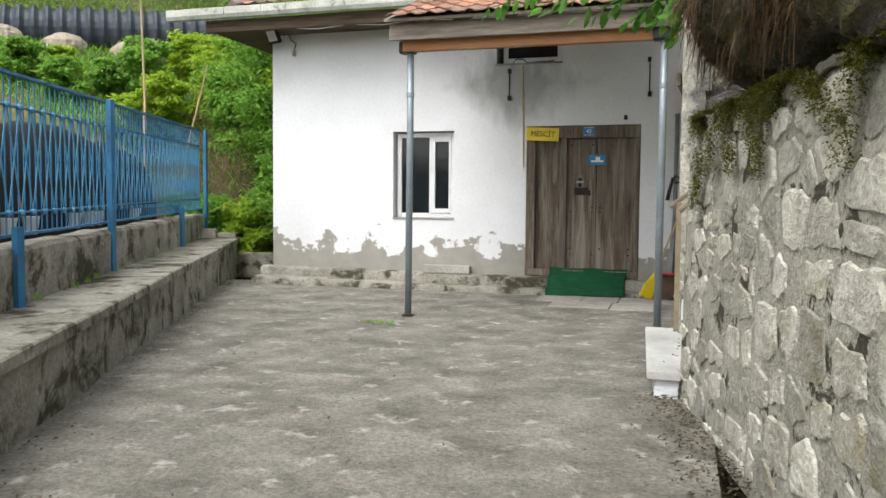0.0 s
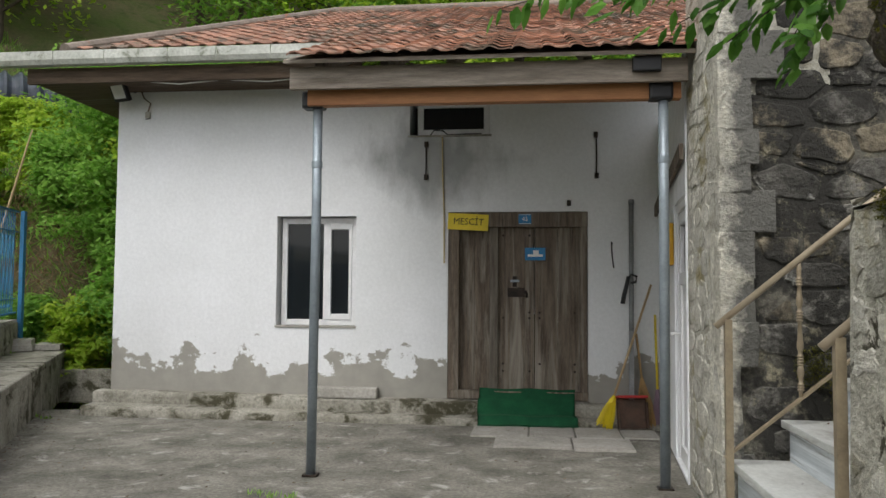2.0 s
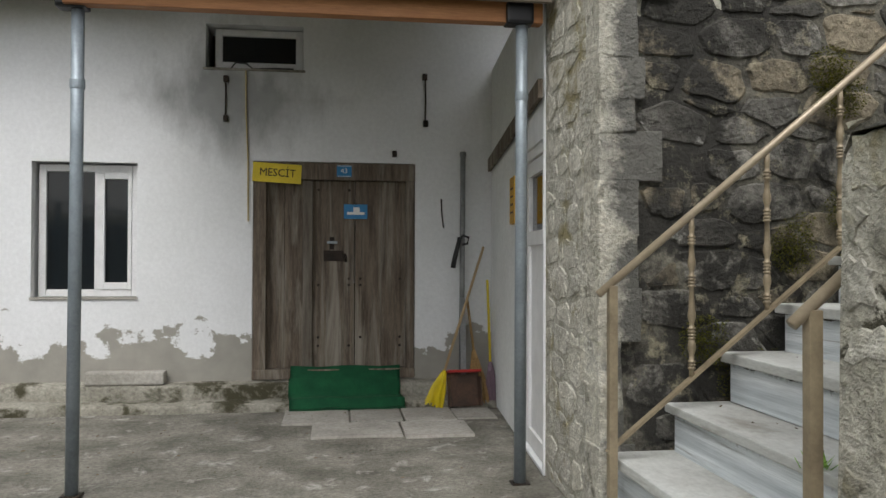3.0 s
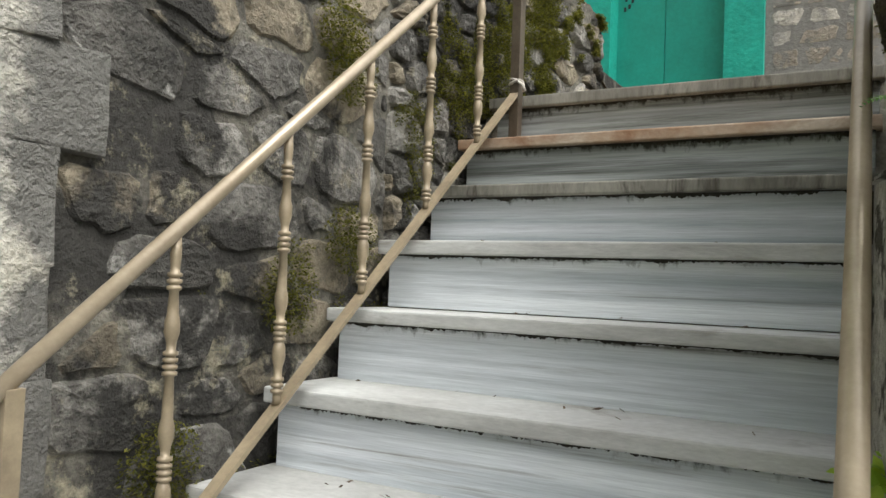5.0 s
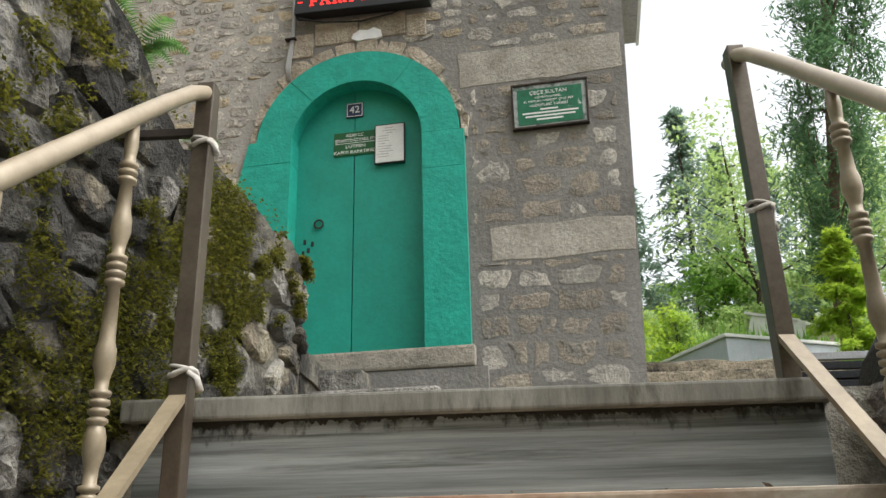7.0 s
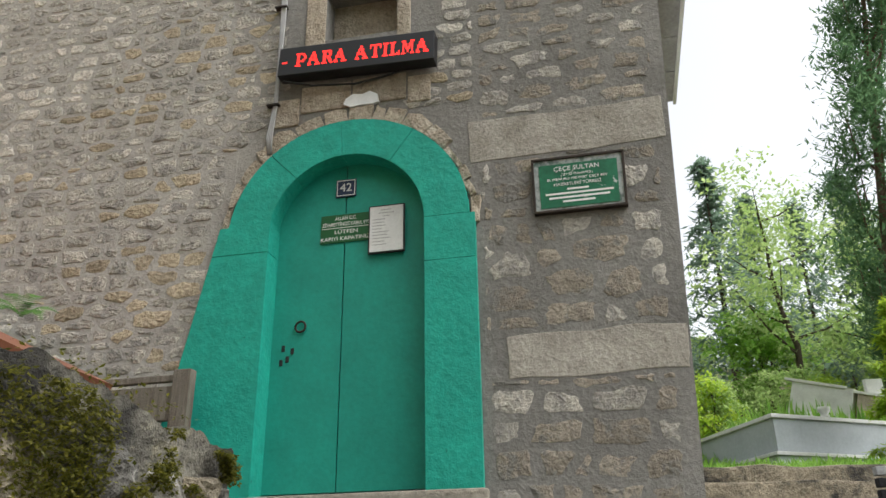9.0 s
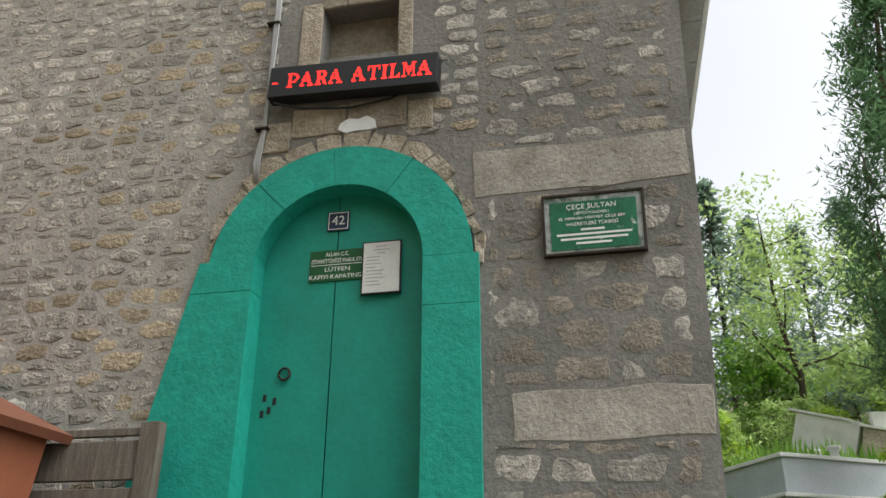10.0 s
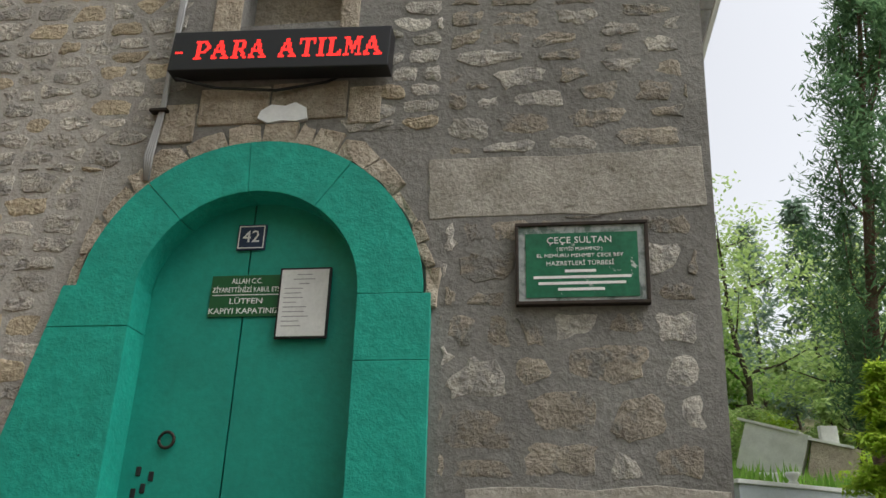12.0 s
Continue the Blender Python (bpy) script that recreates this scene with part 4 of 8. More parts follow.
structure("wall_side", wall_with_holes(0.0, 2.78, 0.0, 3.2, 0.25, [(0.02, 0.92, 0.02, 2.12)], spos), M_SIDEWALL, "smooth grey cement side wall with a white painted edge", "wall")
pd = thing("door_2", "white plastic door with a dark upper pane, closed", "door", spos(0.45, 0.06, 0), kind="structure")
def sbox(u0, u1, d0, d1, z0, z1, bevel=0.0):
    bm = bmesh.new()
    box(bm, u0, u1, d0, d1, z0, z1, bevel=bevel)
    for v in bm.verts:
        v.co = spos(*v.co)
    bmesh.ops.recalc_face_normals(bm, faces=bm.faces)
    return bm
for a in ((0.02, 0.09, 0.02, 2.12), (0.85, 0.92, 0.02, 2.12), (0.09, 0.85, 2.05, 2.12)):
    part("door_frame", sbox(a[0], a[1], 0.02, 0.10, a[2], a[3], 0.005), M_PVC, pd)
for a in ((0.10, 0.20, 0.03, 2.04), (0.74, 0.84, 0.03, 2.04), (0.20, 0.74, 1.94, 2.04), (0.20, 0.74, 1.45, 1.55), (0.20, 0.74, 0.03, 0.15)):
    part("stile", sbox(a[0], a[1], 0.03, 0.09, a[2], a[3], 0.005), M_PVC, pd)
part("panel", sbox(0.20, 0.74, 0.05, 0.08, 0.15, 1.45), M_PVC, pd)
part("pane", sbox(0.20, 0.74, 0.06, 0.066, 1.55, 1.94), M_GLASS, pd, "dark glass")
bm = bmesh.new()
tube(bm, [spos(0.79, 0.03, 1.05), spos(0.79, -0.04, 1.05), spos(0.68, -0.045, 1.05)], 0.011, 8)
part("door_handle", bm, M_PVC, pd)
part("backing", sbox(0.0, 1.0, 0.26, 0.30, 0, 2.2), M_INK, pd)
box_y = thing("meter_box", "yellow plastic box sign beside the white door", "box", spos(1.0, 0, 1.62))
part("case", sbox(0.93, 1.17, -0.05, -0.002, 1.62, 1.98, 0.012), M_AMBER, box_y)
for k in range(4):
    part("line", sbox(0.98, 1.11, -0.0525, -0.0495, 1.70 + 0.06 * k, 1.715 + 0.06 * k), M_RUSTBROWN, box_y)
bm = bmesh.new()
bar(bm, spos(-0.05, -0.03, 2.42), spos(2.7, -0.03, 2.26), 0.03, 0.12)
structure("side_batten", bm, M_OLDWOOD, "rough brown timber batten along the side wall top", "trim")

# ---------------------------------------------------------------- roof
EAVE_Y, EAVE_Z, SLOPE, APRON = 9.02, 3.99, 0.42, 0.385
def roof_z(y):
    return EAVE_Z + SLOPE * (y - EAVE_Y) if y > EAVE_Y else 3.068 + APRON * (y - 6.46)


CAN_Y = 6.50
roof = thing("roof_1", "low hipped roof of weathered red clay tiles with a canopy apron", "roof", (-1, 9, 3.9), kind="structure")
HIP = 0.22        # plan run of the hip, metres along x for each metre along y
def left_edge(y):
    return -4.95 + (y - EAVE_Y) * HIP if y > EAVE_Y else -1.68
def deck(x0f, x1, y0, y1, n, t=0.03):
    bm = bmesh.new()
    rows = []
    for k in range(n + 1):
        y = y0 + (y1 - y0) * k / n
        rows.append([bm.verts.new((x, y, roof_z(y) + dz)) for dz in (0.0, -t) for x in (x0f(y), x1)])
    for a, b in zip(rows, rows[1:]):
        bm.faces.new((a[0], a[1], b[1], b[0]))
        bm.faces.new((a[3], a[2], b[2], b[3]))
        bm.faces.new((a[1], a[3], b[3], b[1]))
        bm.faces.new((a[2], a[0], b[0], b[2]))
    bm.faces.new((rows[0][1], rows[0][0], rows[0][2], rows[0][3]))
    return bm
part("canopy_deck", deck(lambda y: -1.68, 1.38, CAN_Y, EAVE_Y, 4), M_GREYWOOD, roof, "grey board underside of the canopy")
part("roof_deck", deck(left_edge, 6.5, EAVE_Y, 15.2, 8), M_GREYWOOD, roof, "grey roof boards")


def tile_mesh():
    """One interlocking clay tile: a roll and a pan, lapped at its foot."""
    bm = bmesh.new()
    prof = [(0.0, 0.0), (0.03, 0.022), (0.06, 0.026), (0.09, 0.016), (0.115, 0.004), (0.16, 0.003), (0.195, 0.010), (0.21, 0.004)]
    ends = []
    for y, dz in ((0.0, 0.026), (0.36, 0.004)):
        ends.append([[bm.verts.new((x, y, z + dz + o)) for x, z in prof] for o in (0.012, 0.0)])
    for k in range(len(prof) - 1):
        bm.faces.new((ends[0][0][k], ends[0][0][k + 1], ends[1][0][k + 1], ends[1][0][k]))
        bm.faces.new((ends[0][1][k], ends[0][1][k + 1], ends[0][0][k + 1], ends[0][0][k]))
    return mesh_of("roof_tile", bm, M_TILE)


TILE = tile_mesh()
tv = np.array([v.co[:] for v in TILE.vertices])
tf = [tuple(p.vertices) for p in TILE.polygons]
ang_main, ang_apron = math.atan(SLOPE), math.atan(APRON)
rng = random.Random(4)
rest_v, rest_f, nbase = [], [], 0
made = 0
y = CAN_Y - 0.04
row = 0
while y < 15.0:
    x = left_edge(y) if y > EAVE_Y else -1.70
    x1 = 1.36 if y < EAVE_Y - 0.2 else 6.3
    x = math.ceil(x / 0.205) * 0.205
    ang = ang_main if y > EAVE_Y else ang_apron
    while x < x1:
        m = Matrix.Translation((x, y, roof_z(y) + 0.004)) @ Matrix.Rotation(ang + rng.uniform(-0.02, 0.02), 4, "X") @ Matrix.Rotation(rng.uniform(-0.025, 0.025), 4, "Z")
        if row < 8 and made < 130:
            ob = new("roof_tile", TILE)
            ob.parent, ob.matrix_parent_inverse, ob.matrix_basis = roof, Matrix.Translation(roof.location).inverted(), m
            made += 1
        else:
            rest_v.append((np.array(m)[:3, :3] @ tv.T).T + np.array(m)[:3, 3])
            rest_f += [tuple(i + nbase for i in f) for f in tf]
            nbase += len(tv)
        x += 0.205
    y += 0.31 * math.cos(ang)
    row += 1
me = bpy.data.meshes.new("roof_tiles")
me.from_pydata(np.concatenate(rest_v).tolist(), [], rest_f)
me.materials.append(M_TILEISLAND)
ob = tagged(new("roof_tiles", me), "", "", "", "stuff")
child(ob, roof)
bm = bmesh.new()
for x in (-1.70, -1.67):
    bm.faces.new([bm.verts.new((x, y, z)) for y, z in ((EAVE_Y, EAVE_Z), (EAVE_Y, roof_z(EAVE_Y)), (9.17, EAVE_Z + SLOPE * 0.15))])
part("cheek", bm, M_GREYWOOD, roof, "grey board cheek where the canopy meets the roof")
part("canopy_head", bm_box(-1.68, 1.38, EAVE_Y, 9.2, roof_z(EAVE_Y) - 0.02, roof_z(EAVE_Y) + 0.01), M_TILEGREY, roof, "mortared head of the canopy roof")
# hip caps
for k in range(17):
    y0 = EAVE_Y + 0.02 + k * 0.36
    a = Vector((left_edge(y0) - 0.02, y0 - 0.03, roof_z(y0) + 0.02))
    b = Vector((left_edge(y0 + 0.39), y0 + 0.39, roof_z(y0 + 0.39) + 0.045))
    bm = bmesh.new()
    tube(bm, [a - (b - a) * 0.08, b], 0.085, 10, 0.068)
    part("ridge_tile", bm, M_TILEGREY, roof, "grey mortared half-round ridge tile")
for k in range(24):
    x = -3.55 + 0.4 * k
    bm = bmesh.new()
    tube(bm, [(x - 0.03, 15.15, roof_z(15.15) + 0.03), (x + 0.41, 15.15, roof_z(15.15) + 0.05)], 0.095, 10, 0.08)
    part("ridge_tile", bm, M_TILEGREY, roof, "grey mortared half-round ridge tile")
# gutter in lengths
gut = thing("gutter", "old white metal box gutter in lengths, streaked with moss", "gutter", (-3.5, 8.95, 3.8), kind="structure")
xs = [-6.02 + 0.0, -5.05, -4.46, -3.74, -3.2, -2.6, -1.66]
for a, b in zip(xs, xs[1:]):
    bm = bmesh.new()
    sec = [(0.0, 0.0), (-0.10, 0.0), (-0.125, 0.05), (-0.125, 0.145), (-0.115, 0.145), (-0.112, 0.055), (-0.095, 0.012), (-0.01, 0.012), (-0.01, 0.14), (0.0, 0.14)]
    dz = -0.03 * (a + 6) / 5
    lo = [bm.verts.new((a + 0.004, 8.99 + p, 3.80 + q + 0.03)) for p, q in sec]
    hi = [bm.verts.new((b - 0.004, 8.99 + p, 3.80 + q + 0.03)) for p, q in sec]
    for k in range(len(sec)):
        bm.faces.new((lo[k], lo[(k + 1) % len(sec)], hi[(k + 1) % len(sec)], hi[k]))
    bm.faces.new(list(reversed(lo)))
    bm.faces.new(hi)
    part("gutter_length", bm, M_GUTTER, gut)
structure("fascia", bm_box(-5.45, -1.66, 9.03, 9.08, 3.66, 3.83), M_DARKWOOD, "dark stained eaves board", "trim")
structure("soffit", bm_box(-5.45, -1.66, 9.08, YF, 3.70, 3.74), M_DARKWOOD, "dark brown eaves soffit", "trim")
structure("soffit_west", bm_box(-5.45, -4.7, YF, YF + 6, 3.70, 3.74), M_DARKWOOD, "dark brown eaves soffit", "trim")
bm = bmesh.new()
tube(bm, [(-4.2 + 0.5 * k, 9.10 - 0.01, 3.655 + (0.03, -0.02, 0.02, -0.015, 0.025, 0.0)[k]) for k in range(6)], 0.007, 6)
tagged(part("eaves_cable", bm, M_PAPERWHITE), "white cable looped along the eaves", "cable")

# canopy
structure("canopy_beam", bm_box(-1.55, 1.22, 6.70, 6.79, 2.785, 2.91, bevel=0.006), M_PINE, "new orange pine beam under the canopy", "beam")
structure("canopy_fascia", bm_box(-1.66, 1.25, 6.60, 6.64, 2.885, 3.055, bevel=0.006), M_GREYWOOD, "weathered grey timber fascia plank", "beam")
for k in range(6):
    x = -1.45 + 0.5 * k
    bm = bmesh.new()
    bar(bm, (x, 6.66, roof_z(6.66) - 0.085), (x, 9.0, roof_z(9.0) - 0.085), 0.06, 0.10)
    tagged(part("rafter", bm, M_GREYWOOD), "grey canopy rafter", "rafter", "canopy rafters", "structure")
tagged(part("tar_flap", bm_box(0.86, 1.06, 6.55, 6.60, 2.95, 3.06, bevel=0.01), M_BLACK), "torn black roofing felt over the fascia", "felt")
for x, y, lean in ((-1.505, 6.80, 0.012), (1.09, 6.74, 0.006)):
    p = thing("canopy_post", "grey galvanised pipe post standing on the concrete", "post", (x, y, 0), "canopy posts")
    bm = bmesh.new()
    tube(bm, [(x, y, 0), (x + lean, y, 2.02), (x + lean, y, 2.79)], 0.0365, 16)
    part("pipe", bm, M_GALV, p, smooth=True)
    part("joint", lathe(bmesh.new(), [(0.040, 0), (0.042, 0.01), (0.042, 0.05), (0.039, 0.06)], (x + lean, y, 2.32), 16), M_GALV, p)
    part("base", bm_box(x - 0.055, x + 0.055, y - 0.05, y + 0.05, -0.01, 0.006, bevel=0.003), M_IRON, p, "rusty base plate")
    part("wrap", bm_box(x - 0.10, x + 0.07, y - 0.07, y + 0.06, 2.775, 2.905, bevel=0.02), M_BLACK, p, "black rubber wrap round the post head")

# flood lamp at the house corner
lamp = thing("flood_lamp", "small black flood lamp under the eaves", "lamp", (-4.6, 9.4, 3.6))
LM = pose(-4.55, 9.38, 3.66, 28, 0, -18)
bm = bm_box(-0.11, 0.11, -0.03, 0.03, -0.13, 0.13, bevel=0.012)
bmesh.ops.transform(bm, matrix=LM, verts=bm.verts)
part("case", bm, M_BLACK, lamp)
bm = bm_box(-0.085, 0.085, -0.036, -0.031, -0.09, 0.09)
bmesh.ops.transform(bm, matrix=LM, verts=bm.verts)
part("lens", bm, M_PVC, lamp, "pale lamp glass")
bm = bmesh.new()
tube(bm, [(-4.55, 9.43, 3.66), (-4.52, 9.55, 3.72), (-4.5, YF, 3.70)], 0.012, 6)
part("bracket", bm, M_BLACK, lamp)
bm = bmesh.new()
tube(bm, [(-4.42, YF - 0.03, 3.72), (-4.38, YF - 0.02, 3.62), (-4.30, YF - 0.02, 3.56), (-4.33, YF - 0.02, 3.46)], 0.008, 6)
part("wire", bm, M_RUSTBROWN, lamp)
part("connector", bm_box(-4.36, -4.30, YF - 0.035, YF - 0.01, 3.38, 3.46, bevel=0.01), M_CONCPALE, lamp)
# ---------------------------------------------------------------- stones
def rubble(u0, u1, z0, z1, cw, ch, rng, spread_w=0.16, keep=lambda u, z, w, h: True, thin=1.0):
    """Interlocking rubble: irregular many-sided stones about cw wide and ch high, as outlines of (u, z)."""
    seeds = []
    z = z0 - 0.3 * ch
    while z < z1:
        h = ch * rng.uniform(0.65, 1.4)
        u = u0 - cw * rng.random()
        while u < u1 + cw * 0.3:
            w = cw * rng.uniform(0.5, 1.6)
            seeds.append(((u + w / 2) / cw, (z + h / 2 + rng.gauss(0, 0.13) * h) / ch, rng.uniform(-spread_w, spread_w)))
            u += w
        z += h
    cells = {}
    for q in seeds:
        cells.setdefault((int(math.floor(q[0])), int(math.floor(q[1]))), []).append(q)
    out = []
    for x, y, wt in seeds:
        poly = [(u0 / cw, z0 / ch), (u1 / cw, z0 / ch), (u1 / cw, z1 / ch), (u0 / cw, z1 / ch)]
        gx, gy = int(math.floor(x)), int(math.floor(y))
        near = [q for i in range(-3, 4) for j in range(-3, 4) for q in cells.get((gx + i, gy + j), ())]
        near.sort(key=lambda q: (q[0] - x) ** 2 + (q[1] - y) ** 2)
        for a, b, w2 in near[1:26]:
            nx, ny = a - x, b - y
            c = (a * a + b * b - w2 - x * x - y * y + wt) / 2
            got = []
            for p, q in zip(poly, poly[1:] + poly[:1]):
                dp, dq = p[0] * nx + p[1] * ny - c, q[0] * nx + q[1] * ny - c
                if dp <= 0:
                    got.append(p)
                if dp * dq < 0:
                    t = dp / (dp - dq)
                    got.append((p[0] + (q[0] - p[0]) * t, p[1] + (q[1] - p[1]) * t))
            poly = got
            if len(poly) < 3:
                break
        if len(poly) < 3:
            continue
        poly = [(p[0] * cw, p[1] * ch) for p in poly]
        us, zs = [p[0] for p in poly], [p[1] for p in poly]
        w, h = max(us) - min(us), max(zs) - min(zs)
        if min(w, h) > 0.035 and rng.random() < thin and keep((max(us) + min(us)) / 2, (max(zs) + min(zs)) / 2, w, h):
            out.append(poly)
    return out


def stone_from(poly, gap, depth, rng, flip):
    """One hewn stone from its outline: blunted corners, chipped edges, an uneven face a little proud of the joints."""
    cu, cz = sum(p[0] for p in poly) / len(poly), sum(p[1] for p in poly) / len(poly)
    pts = []
    for p, q in zip(poly, poly[1:] + poly[:1]):
        L = math.hypot(q[0] - p[0], q[1] - p[1])
        if L < 0.008:
            continue
        for t in ((0.16, 0.5, 0.84) if L > 0.09 else (0.25, 0.75)):
            pts.append((p[0] + (q[0] - p[0]) * t - cu, p[1] + (q[1] - p[1]) * t - cz))
    ring = []
    for x, z in pts:
        r = max(0.02, math.hypot(x, z))
        k = max(0.3, 1 - gap * rng.uniform(0.5, 1.7) / r)
        ring.append(((-x if flip else x) * k, z * k))
    n = len(ring)
    out, tx, tz = depth * rng.uniform(0.55, 1.25), rng.uniform(-0.25, 0.25), rng.uniform(-0.25, 0.25)
    size = max(abs(c) for p in ring for c in p)
    vs = [(x * 1.03, 0.014, z * 1.03) for x, z in ring]
    for f, lo, hi in ((0.90, 0.55, 1.0), (0.52, 0.8, 1.35)):
        vs += [(x * f * rng.uniform(0.95, 1.04), -out * (rng.uniform(lo, hi) + (tx * x + tz * z) / size), z * f * rng.uniform(0.95, 1.04)) for x, z in ring]
    vs.append((0, -out * rng.uniform(0.8, 1.3), 0))
    fs = []
    for a in (0, n):
        fs += [(a + i, a + (i + 1) % n, a + n + (i + 1) % n, a + n + i) for i in range(n)]
    fs += [(2 * n + i, 2 * n + (i + 1) % n, 3 * n) for i in range(n)]
    return cu, cz, vs, fs


def lay(parent, polys, mats, place, gap, depth, seed, joined=None):
    """Set stones in a wall face given by place(u, z) -> point, along, inward; single pieces up to 300, the rest joined."""
    rng = random.Random(seed)
    jv, jf, base = [], [], 0
    for count, poly in enumerate(polys):
        e, n = place(0, 0)[1:]
        up = Vector((0, 0, 1))
        flip = e.cross(n).z < 0
        cu, cz, vs, fs = stone_from(poly, gap, depth, rng, flip)
        o = place(cu, cz)[0]
        m = Matrix.Translation(o) @ Matrix((-e if flip else e, n, up)).transposed().to_4x4()
        if count < 300:
            me = bpy.data.meshes.new("stone")
            me.from_pydata(vs, [], fs)
            me.materials.append(rng.choice(mats))
            ob = new("stone", me)
            ob.parent = parent
            ob.matrix_parent_inverse = Matrix.Translation(parent.location).inverted()
            ob.matrix_basis = m
        else:
            a = np.array(m)
            jv.append((a[:3, :3] @ np.array(vs).T).T + a[:3, 3])
            jf += [tuple(i + base for i in f) for f in fs]
            base += len(vs)
    if jv:
        me = bpy.data.meshes.new("stones")
        me.from_pydata(np.concatenate(jv).tolist(), [], jf)
        me.materials.append(joined or mats[0])
        ob = tagged(new("stones", me), "", "", "", "stuff")
        child(ob, parent)


# ---------------------------------------------------------------- leaves and plants
def leaf_cloud(points, size, rng, droop=0.3, slim=0.42, lay_flat=0.0):
    """Small pointed leaves, bent along the rib, at the given points, as vertices and faces."""
    vs, fs = [], []
    for p in points:
        L = size * rng.uniform(0.6, 1.25)
        a = rng.uniform(0, 6.2832)
        tip = rng.uniform(-0.9, 0.5) - droop
        d = Vector((math.cos(a), math.sin(a), tip)).normalized()
        s = d.cross(Vector((rng.uniform(-0.5, 0.5), rng.uniform(-0.5, 0.5), 1))).normalized()
        n = d.cross(s)
        w = L * slim
        b = len(vs)
        p = Vector(p)
        vs += [p, p + d * L * 0.45 + s * w * 0.5 + n * w * 0.12, p + d * L, p + d * L * 0.45 - s * w * 0.5 + n * w * 0.12]
        fs += [(b, b + 1, b + 2), (b, b + 2, b + 3)]
    return vs, fs


def cloud_part(name, vs, fs, material, parent=None, label="", kind=""):
    me = bpy.data.meshes.new(name)
    me.from_pydata([tuple(v) for v in vs], [], fs)
    me.materials.append(material)
    ob = new(name, me)
    if parent is not None:
        child(ob, parent)
    if label:
        ob["label"] = label
    if kind:
        ob["kind"] = kind
    return ob


def clump_points(rng, centres, n, spread_xy, spread_z):
    pts = []
    for _ in range(n):
        c = rng.choice(centres)
        while True:
            q = Vector((rng.uniform(-1, 1), rng.uniform(-1, 1), rng.uniform(-1, 1)))
            if 0.25 < q.length < 1:
                break
        r = rng.uniform(0.7, 1.1)
        pts.append(Vector(c) + Vector((q.x * spread_xy * r, q.y * spread_xy * r, q.z * spread_z * r)))
    return pts


# ---------------------------------------------------------------- staircase
RISE, GOING, FIRST = 0.2445, 0.295, 0.155
stairs = thing("outdoor_staircase", "ten outdoor steps of grey marble slabs with pale overhanging treads", "stairs", (1.1, 4.9, 0), kind="structure")
for k in range(10):
    z = FIRST + RISE * k
    x = 1.02 + GOING * k
    y0, y1 = 4.218 - 0.006 * k, 5.815
    deep = GOING + 0.07 if k < 9 else 0.42
    if k:
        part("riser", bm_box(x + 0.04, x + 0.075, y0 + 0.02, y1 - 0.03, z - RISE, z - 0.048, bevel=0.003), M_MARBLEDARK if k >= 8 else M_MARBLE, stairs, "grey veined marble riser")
    if k == 0:
        y0 = 3.88
        bm = bmesh.new()
        prism(bm, [(1.02, y1), (1.12, y0), (1.328, y0), (1.30, 4.03), (x + deep, 4.05), (x + deep, y1)], z - 0.048, z)
        bmesh.ops.bevel(bm, geom=list(bm.edges), offset=0.006, segments=2, affect="EDGES")
        part("tread", bm, M_NOSE, stairs, "pale marble tread slab")
        bm = bmesh.new()
        prism(bm, [(1.06, y1 - 0.03), (1.165, y0 + 0.035), (1.31, y0 + 0.035), (1.29, 4.04), (x + deep, 4.06), (x + deep, y1 - 0.03)], -0.05, z - 0.0485)
        part("riser", bm, M_MARBLE, stairs, "grey veined marble riser")
        continue
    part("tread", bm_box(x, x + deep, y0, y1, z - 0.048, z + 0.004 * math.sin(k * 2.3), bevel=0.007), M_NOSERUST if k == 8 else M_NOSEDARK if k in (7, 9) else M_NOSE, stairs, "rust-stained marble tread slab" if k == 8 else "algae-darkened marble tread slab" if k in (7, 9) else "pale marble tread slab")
    # mould drips and the shade below the nosing, painted as one black strip
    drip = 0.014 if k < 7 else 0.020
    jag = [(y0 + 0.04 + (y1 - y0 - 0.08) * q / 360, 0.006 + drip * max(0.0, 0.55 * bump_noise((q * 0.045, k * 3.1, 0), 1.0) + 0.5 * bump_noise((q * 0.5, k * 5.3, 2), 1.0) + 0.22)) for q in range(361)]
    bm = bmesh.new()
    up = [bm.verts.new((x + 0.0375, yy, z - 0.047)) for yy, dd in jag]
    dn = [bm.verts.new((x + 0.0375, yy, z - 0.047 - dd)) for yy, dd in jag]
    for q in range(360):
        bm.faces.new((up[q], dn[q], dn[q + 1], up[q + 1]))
    part("mould_streak", bm, M_MOULDSHADE, stairs, "mouldy black shade line under the tread")
for k in range(1, 10):
    x = 1.02 + GOING * k
    part("core", bm_box(x + 0.075, x + GOING + 0.07, 4.05, 5.80, FIRST + RISE * (k - 1) - 0.1, FIRST + RISE * k - 0.05), M_CONC, stairs)


